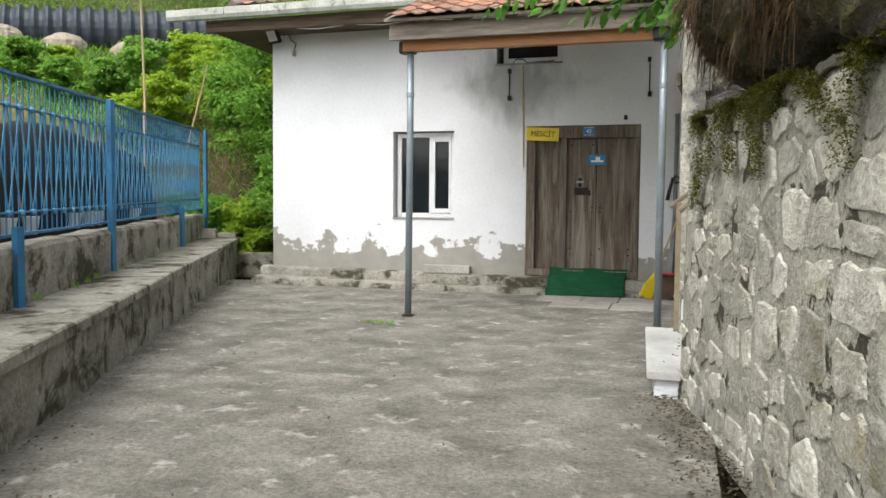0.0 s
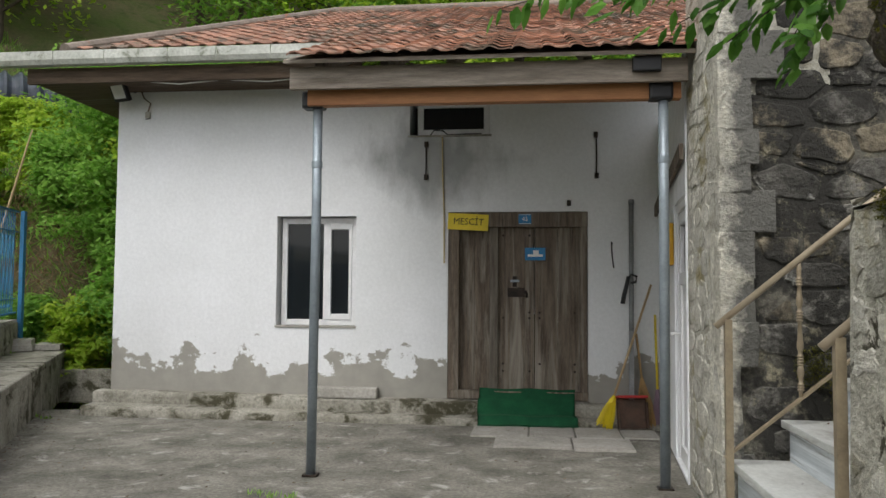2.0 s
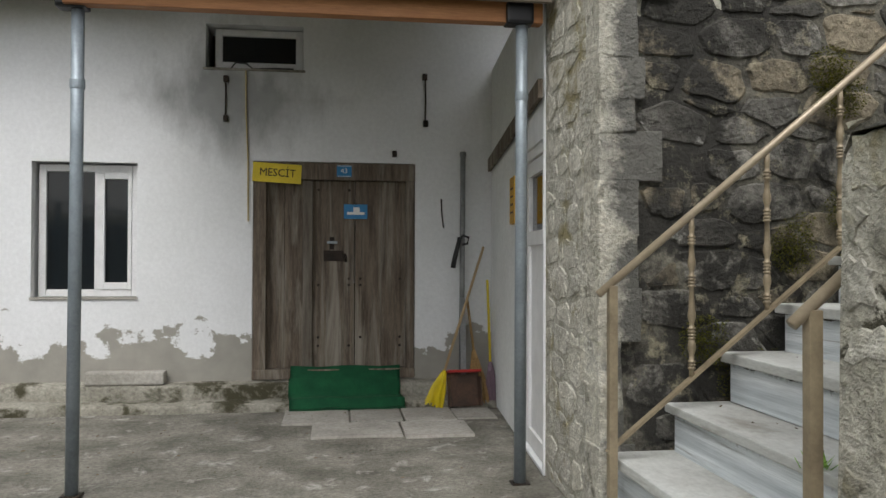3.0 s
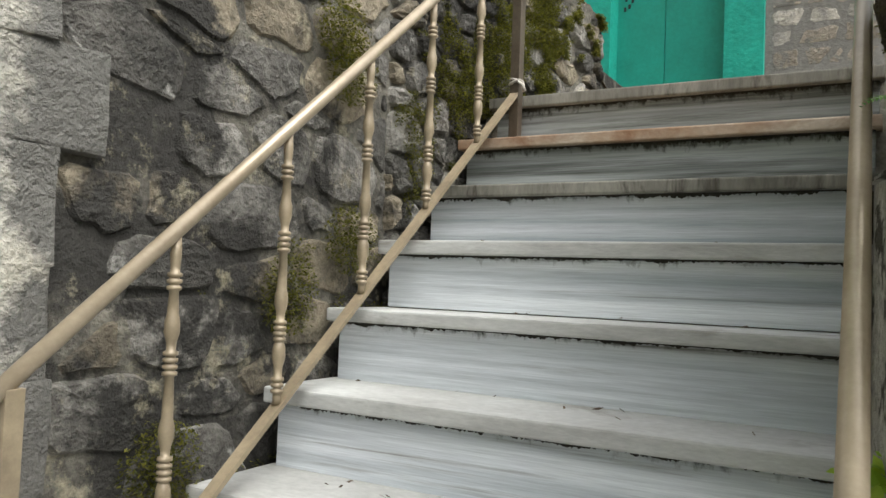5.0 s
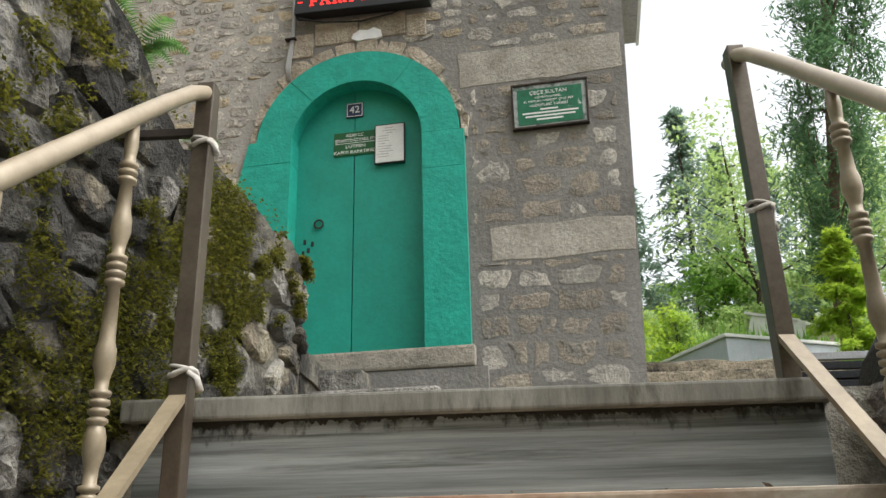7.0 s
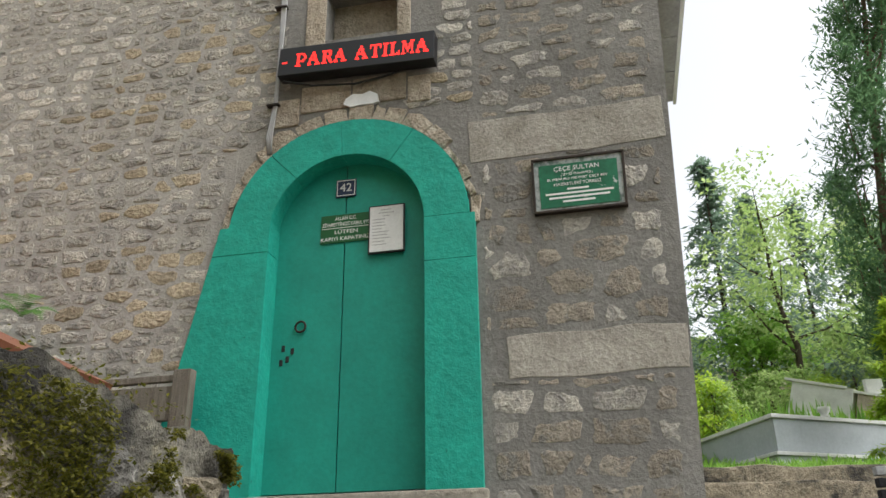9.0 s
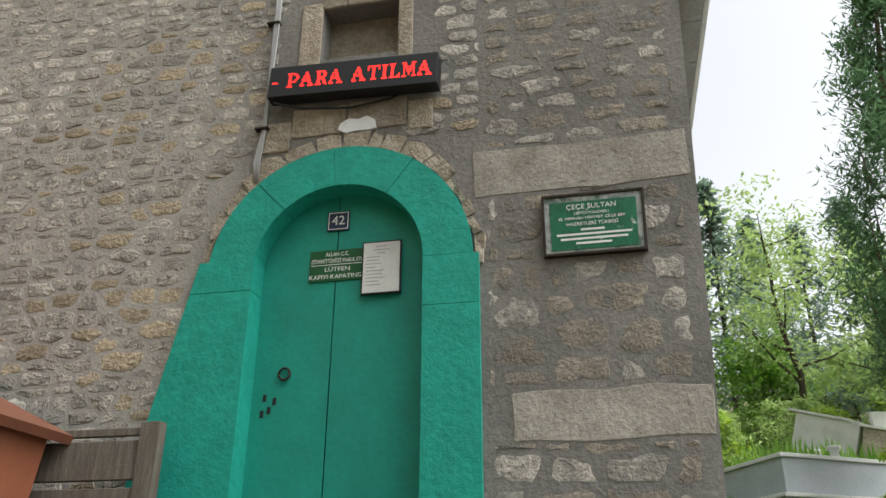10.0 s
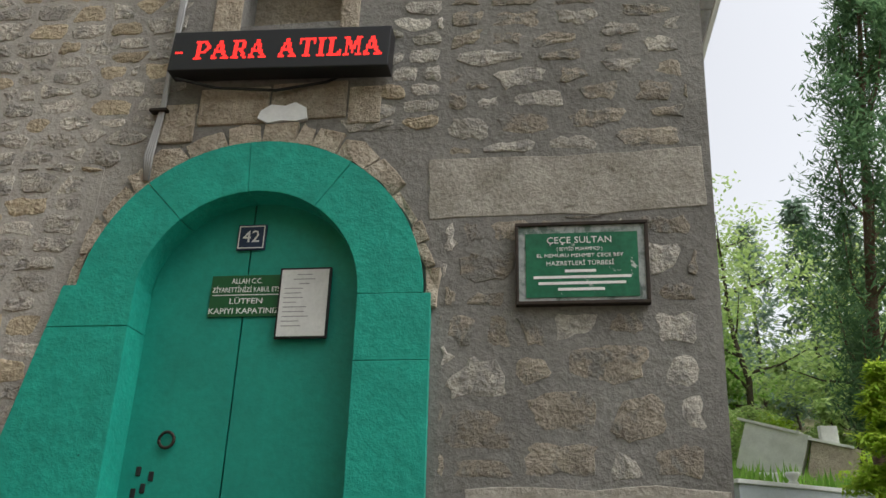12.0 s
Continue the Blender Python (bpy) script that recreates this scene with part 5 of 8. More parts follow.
def baluster(x, y, z, h, parent):
    """A turned baluster with a swelling, necks and rings."""
    P = [(0.012, 0), (0.012, 0.03)]
    for c, n in ((0.07, 3), (0.27, 4), (0.60, 4), (0.86, 3)):
        for q in range(n):
            t = c + 0.021 * (q - (n - 1) / 2)
            P += [(0.0115, t - 0.0095), (0.0185, t - 0.005), (0.0185, t + 0.005), (0.0115, t + 0.0095)]
        if c < 0.8:
            P += [(0.0125, c + 0.065), (0.0195, c + 0.10), (0.0185, c + 0.135), (0.0145, c + 0.155)]
    P += [(0.012, 0.91), (0.014, 0.94), (0.012, 1.0)]
    part("baluster", lathe(bmesh.new(), [(r, t * h) for r, t in P], (x, y, z), 12), M_RAIL, parent, smooth=True)


def balustrade(ya, yb, x0, x1, label, start, dx=0.0):
    r = thing("stair_railing", label, "railing", (x0, ya, 0.4), "stair railings")
    at = lambda x: ya + (yb - ya) * (x - 1.25) / (3.75 - 1.25)
    low = lambda x: 0.797 + (x - 1.672) * 0.812 - 0.012
    top = lambda x: start[1] + (x - start[0]) * (3.165 - start[1] + 0.826 * (x1 - 3.6)) / (x1 - start[0])
    bm = bmesh.new()
    tube(bm, [(x, at(x), z) for x, z in ((start[0], top(start[0])), (2.4, top(2.4)), (x1 - 0.25, top(x1 - 0.25)), (x1 - 0.1, top(x1 - 0.1) - 0.006), (x1 - 0.02, top(x1 - 0.05)), (x1 + 0.05, top(x1 - 0.03)))], 0.0195, 14)
    part("handrail", bm, M_HANDRAIL, r, "worn beige half-round handrail", smooth=True)
    bm = bmesh.new()
    bar(bm, (1.25 + dx, at(1.25), low(1.25)), (x1, at(x1), low(x1) + 0.01), 0.038, 0.014)
    part("lower_rail", bm, M_RAIL, r)
    part("post", bm_box(x0 - 0.02, x0 + 0.022, at(x0) - 0.02, at(x0) + 0.02, 0.10, top(x0) - 0.015, bevel=0.003), M_RAIL, r)
    part("post", bm_box(x1 - 0.025, x1 + 0.025, at(x1) - 0.022, at(x1) + 0.022, FIRST + 8 * RISE, top(x1) - 0.01, bevel=0.003), M_BRONZE, r, "dark bronze square end post")
    for k in range(5):
        x = 1.672 + dx + 0.388 * k
        baluster(x, at(x), low(x) + 0.012, top(x) - low(x) - 0.03, r)
    return r


rail_n = balustrade(5.64, 5.64, 1.275, 3.60, "beige painted iron stair railing with turned balusters beside the rubble wall", (1.205, 1.187))
rail_s = balustrade(4.172, 4.238, 1.355, 3.75, "beige painted iron stair railing with turned balusters beside the rock", (1.288, 1.166), 0.07)
bm = bmesh.new()
bar(bm, (3.60, 5.64, 3.02), (3.56, 5.92, 3.0), 0.02, 0.02)
part("tie", bm, M_IRON, rail_n, "rusty tie bar into the wall")


def rag(at, parent, s=1.0):
    """A strip of white cloth knotted round a post."""
    x, y, z = at
    bm = bmesh.new()
    tube(bm, [(x + 0.031 * math.cos(a), y + 0.031 * math.sin(a), z + 0.008 * math.sin(2 * a)) for a in np.linspace(0, 6.2, 13)], 0.007, 6)
    tube(bm, [(x + 0.030 * math.cos(a), y + 0.030 * math.sin(a), z + 0.012 + 0.006 * math.sin(a)) for a in np.linspace(0, 6.2, 13)], 0.005, 6)
    tube(bm, [(x - 0.03, y - 0.02, z), (x - 0.038 * s, y - 0.04, z - 0.015), (x - 0.04 * s, y - 0.05, z - 0.045)], 0.006, 6, 0.010)
    part("knotted_rag", bm, M_CLOTH, parent, "dirty white rag knotted round the post", smooth=True)


rag((3.60, 5.64, 2.98), rail_n)
rag((3.60, 5.64, 2.40), rail_n, 0.6)
rag((3.75, 4.238, 2.80), rail_s, -1.0)

# ---------------------------------------------------------------- walls beside the stair
def stair_face(x):
    """The wall bends in towards the landing."""
    return 5.84 - 0.19 * smooth(3.5, 4.9, x)


def rough_face(name, x0, x1, top, material, label):
    """The north stair wall: thick, with an uneven face and a broken top."""
    n, k = 170, 50
    def where(i, j):
        x = x0 + (x1 - x0) * i
        t = top(x) + 0.03 * bump_noise((x, 1, 7), 2.5) + 0.02 * bump_noise((x, 4, 7), 9.0)
        if j < 0.7:
            z = -0.1 + (t + 0.1) * j / 0.7
            return (x, stair_face(x) + 0.018 + 0.006 * bump_noise((x, 3, z), 3.2) + 0.03 * (z / 3), z)
        s = (j - 0.7) / 0.3
        return (x, stair_face(x) + 0.03 + 0.95 * s, t - 0.22 * s + 0.03 * bump_noise((x, s * 0.95, 2), 4.5))
    bm = sheet(n, k, where)
    end = [bm.verts.new((x1, y, z)) for y, z in ((stair_face(x1) + 0.018, -0.1), (stair_face(x1) + 0.04, top(x1) - 0.01), (6.6, top(x1) - 0.05), (6.6, -0.1))]
    bm.faces.new(end)
    return structure(name, bm, material, label, "wall", False)


def wall_top(x):
    return 3.62 - 0.26 * smooth(2.8, 3.5, x) - 0.20 * smooth(3.5, 4.0, x) - 0.05 * smooth(4.2, 4.9, x)


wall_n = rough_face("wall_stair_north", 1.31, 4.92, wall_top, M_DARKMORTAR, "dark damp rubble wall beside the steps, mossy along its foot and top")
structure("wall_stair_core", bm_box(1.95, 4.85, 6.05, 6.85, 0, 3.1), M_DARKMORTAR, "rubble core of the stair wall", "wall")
wall_p = structure("wall_pillar", bm_box(1.285, 1.95, 5.885, 6.87, 0, 3.60), M_PILLARMORTAR, "pale rubble end pillar of the stair wall", "wall")
rng = random.Random(11)
face_n = lambda u, z: (Vector((u, stair_face(u) + 0.012 + 0.03 * z / 3, z)), Vector((1, 0, 0)), Vector((0, 1, 0)))
on_face = lambda u, z, w, h: z + h / 2 < wall_top(u) + 0.02 and u - w / 2 > 1.40 and z > 0.83 * (u - 1.35) - 0.25
polys = rubble(1.39, 2.9, 0.0, 3.6, 0.30, 0.17, rng, 0.3, on_face)
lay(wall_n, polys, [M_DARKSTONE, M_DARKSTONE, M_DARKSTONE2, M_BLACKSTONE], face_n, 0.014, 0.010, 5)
polys = rubble(2.9, 4.91, 1.0, 3.6, 0.20, 0.125, rng, 0.3, on_face)
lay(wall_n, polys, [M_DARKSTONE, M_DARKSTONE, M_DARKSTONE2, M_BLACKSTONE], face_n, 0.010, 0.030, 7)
# corner stones and west face of the pillar
face_w = lambda u, z: (Vector((1.283, u, z)), Vector((0, 1, 0)), Vector((1, 0, 0)))
polys = rubble(5.93, 6.86, 0.0, 3.6, 0.26, 0.15, rng, 0.3, lambda u, z, w, h: u - w / 2 > 5.99 or (int(z * 5) % 2 == 0))
lay(wall_p, polys, [M_PILLARSTONE, M_PILLARSTONE, M_PILLARSTONE, M_LIGHTSTONE], face_w, 0.016, 0.004, 6)
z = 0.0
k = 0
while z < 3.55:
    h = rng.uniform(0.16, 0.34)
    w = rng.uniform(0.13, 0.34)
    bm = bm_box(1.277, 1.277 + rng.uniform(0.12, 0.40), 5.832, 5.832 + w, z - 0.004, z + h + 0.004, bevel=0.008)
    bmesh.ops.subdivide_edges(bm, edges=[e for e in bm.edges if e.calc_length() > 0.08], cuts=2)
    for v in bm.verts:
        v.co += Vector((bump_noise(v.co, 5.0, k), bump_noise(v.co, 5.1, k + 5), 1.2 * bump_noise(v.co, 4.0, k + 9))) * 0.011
    part("quoin", bm, M_QUOIN, wall_p, "squared corner stone, pale to the west and dark on the stair side")
    z += h
    k += 1

# ---------------------------------------------------------------- east wall of the yard
EW = Vector((-0.2008, 0.9796, 0))           # along the wall, northward
EWN = Vector((-0.9796, -0.2008, 0))         # out of it, to the yard
E0 = Vector((1.315, 4.02, 0))
def epos(s, d, z):
    """s metres south along the east wall from its end, d out of its face."""
    return E0 - EW * s + EWN * d + Vector((0, 0, z))


bm = bmesh.new()
def ew(i, j):
    s = 7.2 * i
    t = 1.70 + 0.05 * bump_noise((s, 2, 1), 1.6) - 0.03 * s / 4
    if j < 0.7:
        z = -0.1 + (t + 0.1) * j / 0.7
        return epos(s, 0.007 * bump_noise((s, z, 5), 2.0) - 0.003 - 0.02 * z, z)
    return epos(s, -0.03 - 0.8 * (j - 0.7) / 0.3, t + 0.05 * (j - 0.7))
wall_e = structure("wall_yard_east", sheet(90, 24, ew), M_LIGHTMORTAR, "pale squared rubble wall beside the yard with dark joints and moss", "wall", True)
bm = bmesh.new()
q = [epos(0.0, 0.0, -0.1), epos(0.0, -0.04, 1.70), epos(0.02, -0.85, 1.72), epos(0.02, -0.85, -0.1)]
bm.faces.new([bm.verts.new(p) for p in q])
part("wall_end", bm, M_LIGHTMORTAR, wall_e)
face_e = lambda u, z: (epos(u, -0.02 * z + 0.002, z), -EW, -EWN)
rng = random.Random(21)
low = lambda u, z, w, h: z + h / 2 < 1.76
polys = rubble(0.0, 1.5, -0.05, 1.74, 0.21, 0.15, rng, 0.35, low, 0.82) + rubble(1.5, 6.2, -0.05, 1.74, 0.27, 0.20, rng, 0.35, low, 0.86)
lay(wall_e, polys, [M_LIGHTSTONE, M_LIGHTSTONE, M_LIGHTSTONE2], face_e, 0.024, 0.005, 9)

# mossy rock lying over the east wall
def rock(name, centre, radii, turn, power, seed, material, label, n=56, amp=0.2):
    bm = bmesh.new()
    R = Matrix.Rotation(turn, 3, "Z")
    def pt(i, j):
        a, b = 6.2832 * i, math.pi * (j - 0.5)
        v = Vector((math.cos(a) * math.cos(b), math.sin(a) * math.cos(b), math.sin(b)))
        k = (abs(v.x) ** power + abs(v.y) ** power + abs(v.z) ** power) ** (-1 / power)
        v = v * k
        p = Vector((v.x * radii[0], v.y * radii[1], v.z * radii[2]))
        p = R @ p + Vector(centre)
        d = noise.fractal(p * 0.9 + Vector((seed, 0, 0)), 0.8, 2.1, 5) * amp + noise.fractal(p * 4 + Vector((seed, 5, 0)), 0.7, 2.1, 4) * amp * 0.34
        return p + (R @ v).normalized() * d
    bm = sheet(n, n // 2, pt)
    bmesh.ops.remove_doubles(bm, verts=bm.verts, dist=0.001)
    bmesh.ops.recalc_face_normals(bm, faces=bm.faces)
    return tagged(part(name, bm, material, None, "", False), label, "rock")


bigrock = rock("boulder", epos(3.0, -0.70, 2.52), (0.92, 3.0, 0.85), 0.202, 3.2, 2, M_MOSSROCK, "dark mossy boulder overhanging the yard wall, hung with dry stems", 170, 0.20)


def cling(ob, n, rng, keep, lift=0.0):
    """Points scattered over a mesh where keep(point, normal) holds."""
    me = ob.data
    polys = [p for p in me.polygons]
    w = [p.area for p in polys]
    mw = ob.matrix_world
    got = []
    for p in rng.choices(polys, w, k=n):
        vs = [me.vertices[i].co for i in p.vertices]
        a, b = rng.random(), rng.random()
        c = vs[0].lerp(vs[1], a).lerp(vs[-1].lerp(vs[-2], a), b)
        if keep(c, p.normal):
            got.append(c + p.normal * lift)
    return got


rng = random.Random(31)
bpy.context.view_layer.update()
yard_side = lambda c: (c - epos(3.0, -0.72, 2.78)).dot(EWN)
pts = cling(bigrock, 90000, rng, lambda c, nrm: nrm.z > -0.85 and bump_noise(c, 2.6, 2) > 0.05 and yard_side(c) > -0.5)
vs, fs = leaf_cloud(pts, 0.020, rng, 0.1, 0.55)
cloud_part("moss_cover", vs, fs, M_MOSS, bigrock, "olive green moss")
pts = cling(bigrock, 26000, rng, lambda c, nrm: (c - epos(0.9, 0, 2.3)).dot(EW) < 0.0 and bump_noise(c, 2.3, 9) > -0.05 and yard_side(c) > 0.2 and c.z > 1.85)
vs, fs = leaf_cloud(pts, 0.045, rng, 0.7, 0.42)
cloud_part("dry_leaves", vs, fs, M_DRYSTEM, bigrock, "small dry brown leaves")
vs, fs = [], []
for c in cling(bigrock, 26000, rng, lambda c, nrm: (c - epos(0.75, 0, 2.3)).dot(EW) < 0.0 and bump_noise(c, 2.0, 12) > -0.08 and yard_side(c) > 0.3 and c.z > 1.9):
    L, a = rng.uniform(0.08, 0.26), rng.uniform(0, 6.2832)
    out = EWN * rng.uniform(0.3, 0.9) + Vector((math.cos(a), math.sin(a), 0)) * 0.45
    side = Vector((-out.y, out.x, 0)).normalized() * rng.uniform(0.0025, 0.006)
    b = len(vs)
    for f in (0.0, 0.4, 0.75, 1.0):
        p = c + out * L * (0.7 * f - 0.25 * f * f) + Vector((0, 0, L * (0.22 * f - 1.05 * f * f)))
        vs += [p - side * (1.2 - f), p + side * (1.2 - f)]
    fs += [(b + 2 * q, b + 2 * q + 1, b + 2 * q + 3, b + 2 * q + 2) for q in range(3)]
cloud_part("dry_stems", vs, fs, M_DRYSTEM, bigrock, "hanging dry brown stems")

# moss along the top of the east wall, hanging down its face
rng = random.Random(41)
moss = tagged(new("wall_moss"), "olive moss cushions growing on the wall tops and joints", "moss", "", "stuff")
pts = []
for _ in range(42000):
    s = rng.uniform(0, 4.6)
    hang = max(0.03, 0.42 * (bump_noise((s, 0, 0), 1.9, 3) + 0.30))
    z = 1.74 - 0.03 * s / 4 - hang * rng.random() ** 1.4
    if bump_noise((s, z * 0.6, 0), 2.4, 8) > -0.08 and s > 0.25:
        pts.append(epos(s, rng.uniform(-0.01, 0.075) - 0.02 * z, z))
for _ in range(9000):
    pts.append(epos(rng.uniform(0.25, 6.0), -rng.uniform(0.0, 0.6), 1.73 + 0.05 * rng.random()))
for cs, cz, r in ((0.42, 1.28, 0.10), (0.5, 1.42, 0.12), (0.75, 1.5, 0.12), (1.15, 1.45, 0.1), (1.6, 1.42, 0.1)):
    for _ in range(700):
        a, q = rng.uniform(0, 6.28), r * rng.random() ** 0.6
        pts.append(epos(cs + q * math.cos(a) * 0.6, rng.uniform(0.0, 0.05), cz + q * math.sin(a)))
# moss on the stair wall
for _ in range(150000):
    x = rng.uniform(1.9, 4.9)
    z = rng.uniform(0.83 * (x - 1.35), wall_top(x) - 0.02)
    foot = z - 0.83 * (x - 1.35)
    want = 0.30 - 0.9 * foot if x < 3.0 else 0.16 + 0.10 * smooth(3.0, 3.4, x) - 0.22 * smooth(3.9, 4.4, x) - 0.14 * abs(z - 2.6)
    if bump_noise((x, 0, z), 2.3, 4) * 1.0 + 0.5 * bump_noise((x, 2, z), 8.0, 4) + want > 0.35:
        pts.append(Vector((x, stair_face(x) - 0.012 + rng.uniform(-0.008, 0.03), z)))
for cx, cz in ((2.52, 2.34), (2.58, 2.22), (1.82, 0.95), (2.3, 1.42), (2.62, 1.62)):
    for _ in range(1500):
        a, q = rng.uniform(0, 6.28), 0.13 * rng.random() ** 0.6
        pts.append(Vector((cx + q * math.cos(a), 5.80 + rng.uniform(-0.015, 0.04), cz + q * math.sin(a))))
for _ in range(2500):
    x = rng.uniform(3.0, 4.6)
    pts.append(Vector((x, rng.uniform(stair_face(x), 6.3), wall_top(x) + 0.01 + 0.04 * rng.random())))
vs, fs = leaf_cloud(pts, 0.015, rng, 0.25, 0.5)
cloud_part("moss_cushions", vs, fs, M_MOSS, moss)


def fern(at, n, size, seed, label="bright green fern growing from the wall top"):
    rng = random.Random(seed)
    t = thing("fern", label, "fern", at, "ferns")
    vs, fs = [], []
    for k in range(n):
        a = rng.uniform(0, 6.2832)
        L = size * rng.uniform(0.6, 1.1)
        d = Vector((math.cos(a), math.sin(a), 0))
        side = Vector((-d.y, d.x, 0))
        for i in range(16):
            s = i / 16
            p = Vector(at) + d * L * s * 0.8 + Vector((0, 0, L * (0.9 * s - 0.75 * s * s)))
            w = L * 0.22 * math.sin(math.pi * min(1, s * 0.85 + 0.12))
            for sg in (-1, 1):
                b = len(vs)
                tip = p + side * sg * w + d * w * 0.4
                e = d * L * 0.03
                vs += [p - e * 0.5, p + e, tip]
                fs.append((b, b + 1, b + 2))
    cloud_part("fronds", vs, fs, M_LEAFDARK, t)


fern((3.72, 5.90, 3.36), 20, 0.20, 1)
fern((3.55, 5.95, 3.42), 14, 0.18, 2)
fern((4.1, 5.85, 3.26), 10, 0.10, 3)
fern((1.55, 4.1, 1.72), 10, 0.10, 4, "small fern on the yard wall")


# rocks and rubble on the south side of the stair
wall_s = structure("wall_stair_south", sheet(50, 22, lambda i, j: (1.35 + 3.3 * i, 4.03 - 0.45 * max(0, j - 0.75) / 0.25 - 0.04 * bump_noise((3 * i, 9, j * 2), 2.4) - 0.03 * j,
                   -0.1 + (1.8 + 0.80 * smooth(0.15, 0.7, i) - 0.35 * smooth(0.70, 0.95, i) + 0.08 * bump_noise((i * 5, 4, 0), 1.5)) * min(1, j / 0.75))), M_DARKMORTAR,
                   "dark rubble wall on the other side of the steps", "wall", False)
rng = random.Random(51)
face_s = lambda u, z: (Vector((u, 4.035 - 0.02 * z / 2, z)), Vector((1, 0, 0)), Vector((0, -1, 0)))
polys = rubble(1.42, 4.6, 0.0, 2.75, 0.30, 0.20, rng, 0.25, lambda u, z, w, h: 0.83 * (u - 1.35) - 0.2 < z < 1.62 + 0.80 * smooth(0.15, 0.7, (u - 1.35) / 3.3) - 0.35 * smooth(0.70, 0.95, (u - 1.35) / 3.3))
lay(wall_s, polys, [M_SOUTHSTONE], face_s, 0.014, 0.04, 15)
for c, r, sd in (((2.45, 3.55, 2.12), (0.3, 0.26, 0.2), 5),):
    rock("rubble_stone", c, r, sd * 0.7, 2.6, sd, M_DARKSTONE, "loose dark fieldstone on the bank", 24, 0.07)["group"] = "bank stones"
structure("bank_south", sheet(30, 30, lambda i, j: (1.9 + 3.3 * i + 0.25 * (1 - j) * 7.0 * (1 - i) * 0.6, 3.95 - 7.0 * (1 - j), 1.66 + 0.7 * smooth(0.0, 0.7, i) + 0.06 * bump_noise((i * 4, j * 8, 2), 1.3))), M_SOIL,
          "earth bank behind the yard wall", "ground", True)
structure("bank_north", sheet(30, 30, lambda i, j: (1.7 + 5.4 * i, 6.0 + 3.7 * j, 3.12 + 0.3 * j * (1 - i) + 0.05 * bump_noise((i * 6, j * 4, 1), 1.3) - 0.25 * smooth(0.6, 1, i))), M_SOIL, "earth bank behind the stair wall", "ground", True)
structure("bank_foot", bm_box(4.8, 6.9, 6.02, 6.25, 2.2, 3.1), M_DARKMORTAR, "dark rubble footing of the earth bank", "wall")
# ---------------------------------------------------------------- landing and tomb building
structure("landing", bm_box(3.74, 7.4, 2.2, 5.86, 0.0, 2.345), M_CONC, "old cement landing above the steps", "floor")


def tpos(u, d, z):
    """u north along the face of the tomb building from its corner, d into it; the corner leans back as it rises."""
    k = 1 / math.hypot(0.13, 1)
    u = u - (0.042 * (z - 3.9) * smooth(0.6, 0.0, u) if u < 0.6 else 0)
    return (6.92 + (0.13 * u + d) * k, 3.95 + (u - 0.13 * d) * k, z)


def tbox(u0, u1, d0, d1, z0, z1, bevel=0.0):
    bm = bmesh.new()
    box(bm, u0, u1, d0, d1, z0, z1, bevel=bevel)
    for v in bm.verts:
        v.co = tpos(*v.co)
    bmesh.ops.recalc_face_normals(bm, faces=bm.faces)
    return bm


TU, TN = Vector((0.13, 1, 0)).normalized(), Vector((1, -0.13, 0)).normalized()
AC, AZ, AR, AO = 1.94, 4.87, 0.515, 0.80     # arch centre, springing height, inner and outer radius
wall_t = structure("wall_tomb_front", wall_with_holes(-0.045, 7.0, 1.8, 8.0, 0.6, [(AC - AO, AC + AO, 2.9, 5.70), (1.62, 2.15, 6.36, 6.78)], tpos), M_MORTAR,
                   "grey pointed rubble front of the old tomb building", "wall")
# spandrels between the arch ring and the square of the wall, and the flare beside the north jamb
bm = bmesh.new()
ring = [(AC + AO * math.cos(math.pi * k / 24), AZ + AO * math.sin(math.pi * k / 24)) for k in range(25)]
lo = [bm.verts.new(tpos(u, 0.002, z)) for u, z in ring]
hi = [bm.verts.new(tpos(min(AC + AO + 0.001, max(AC - AO - 0.001, u)), 0.002, 5.701)) for u, z in ring]
for k in range(24):
    bm.faces.new((lo[k], lo[k + 1], hi[k + 1], hi[k]))
part("spandrel", bm, M_MORTAR, wall_t)
structure("wall_tomb_south", sheet(1, 8, lambda i, j: tpos(-0.045, 0.004 + 2.35 * i, 1.8 + 6.2 * j)), M_WHITE, "white plastered side of the tomb building", "wall")
structure("wall_tomb_back", tbox(-0.04, 7.0, 2.1, 2.35, 1.8, 8.0), M_MORTAR, "back wall of the tomb building", "wall")
bm = tbox(1.6, 2.17, 0.16, 0.2, 6.34, 6.80)
part("niche_back", bm, M_SANDSTONE, wall_t, "tan plaster back of the niche")
for a in ((1.52, 1.62, 6.30, 6.86), (2.15, 2.30, 6.28, 6.84), (1.60, 2.17, 6.785, 6.90)):
    part("niche_stone", tbox(a[0], a[1], -0.012, 0.15, a[2], a[3], 0.012), M_SANDSTONE, wall_t, "tan dressed stone round the niche")

surround = thing("door_surround", "turquoise painted stone arch round the tomb door", "arch", tpos(AC, 0, 3.2), kind="structure")
for z0, z1, in ((3.24, 4.575), (4.577, AZ - 0.001)):
    part("jamb_stone", tbox(1.105, 1.425, -0.035, 0.16, z0, z1, 0.0025), M_GREENSTONE, surround)
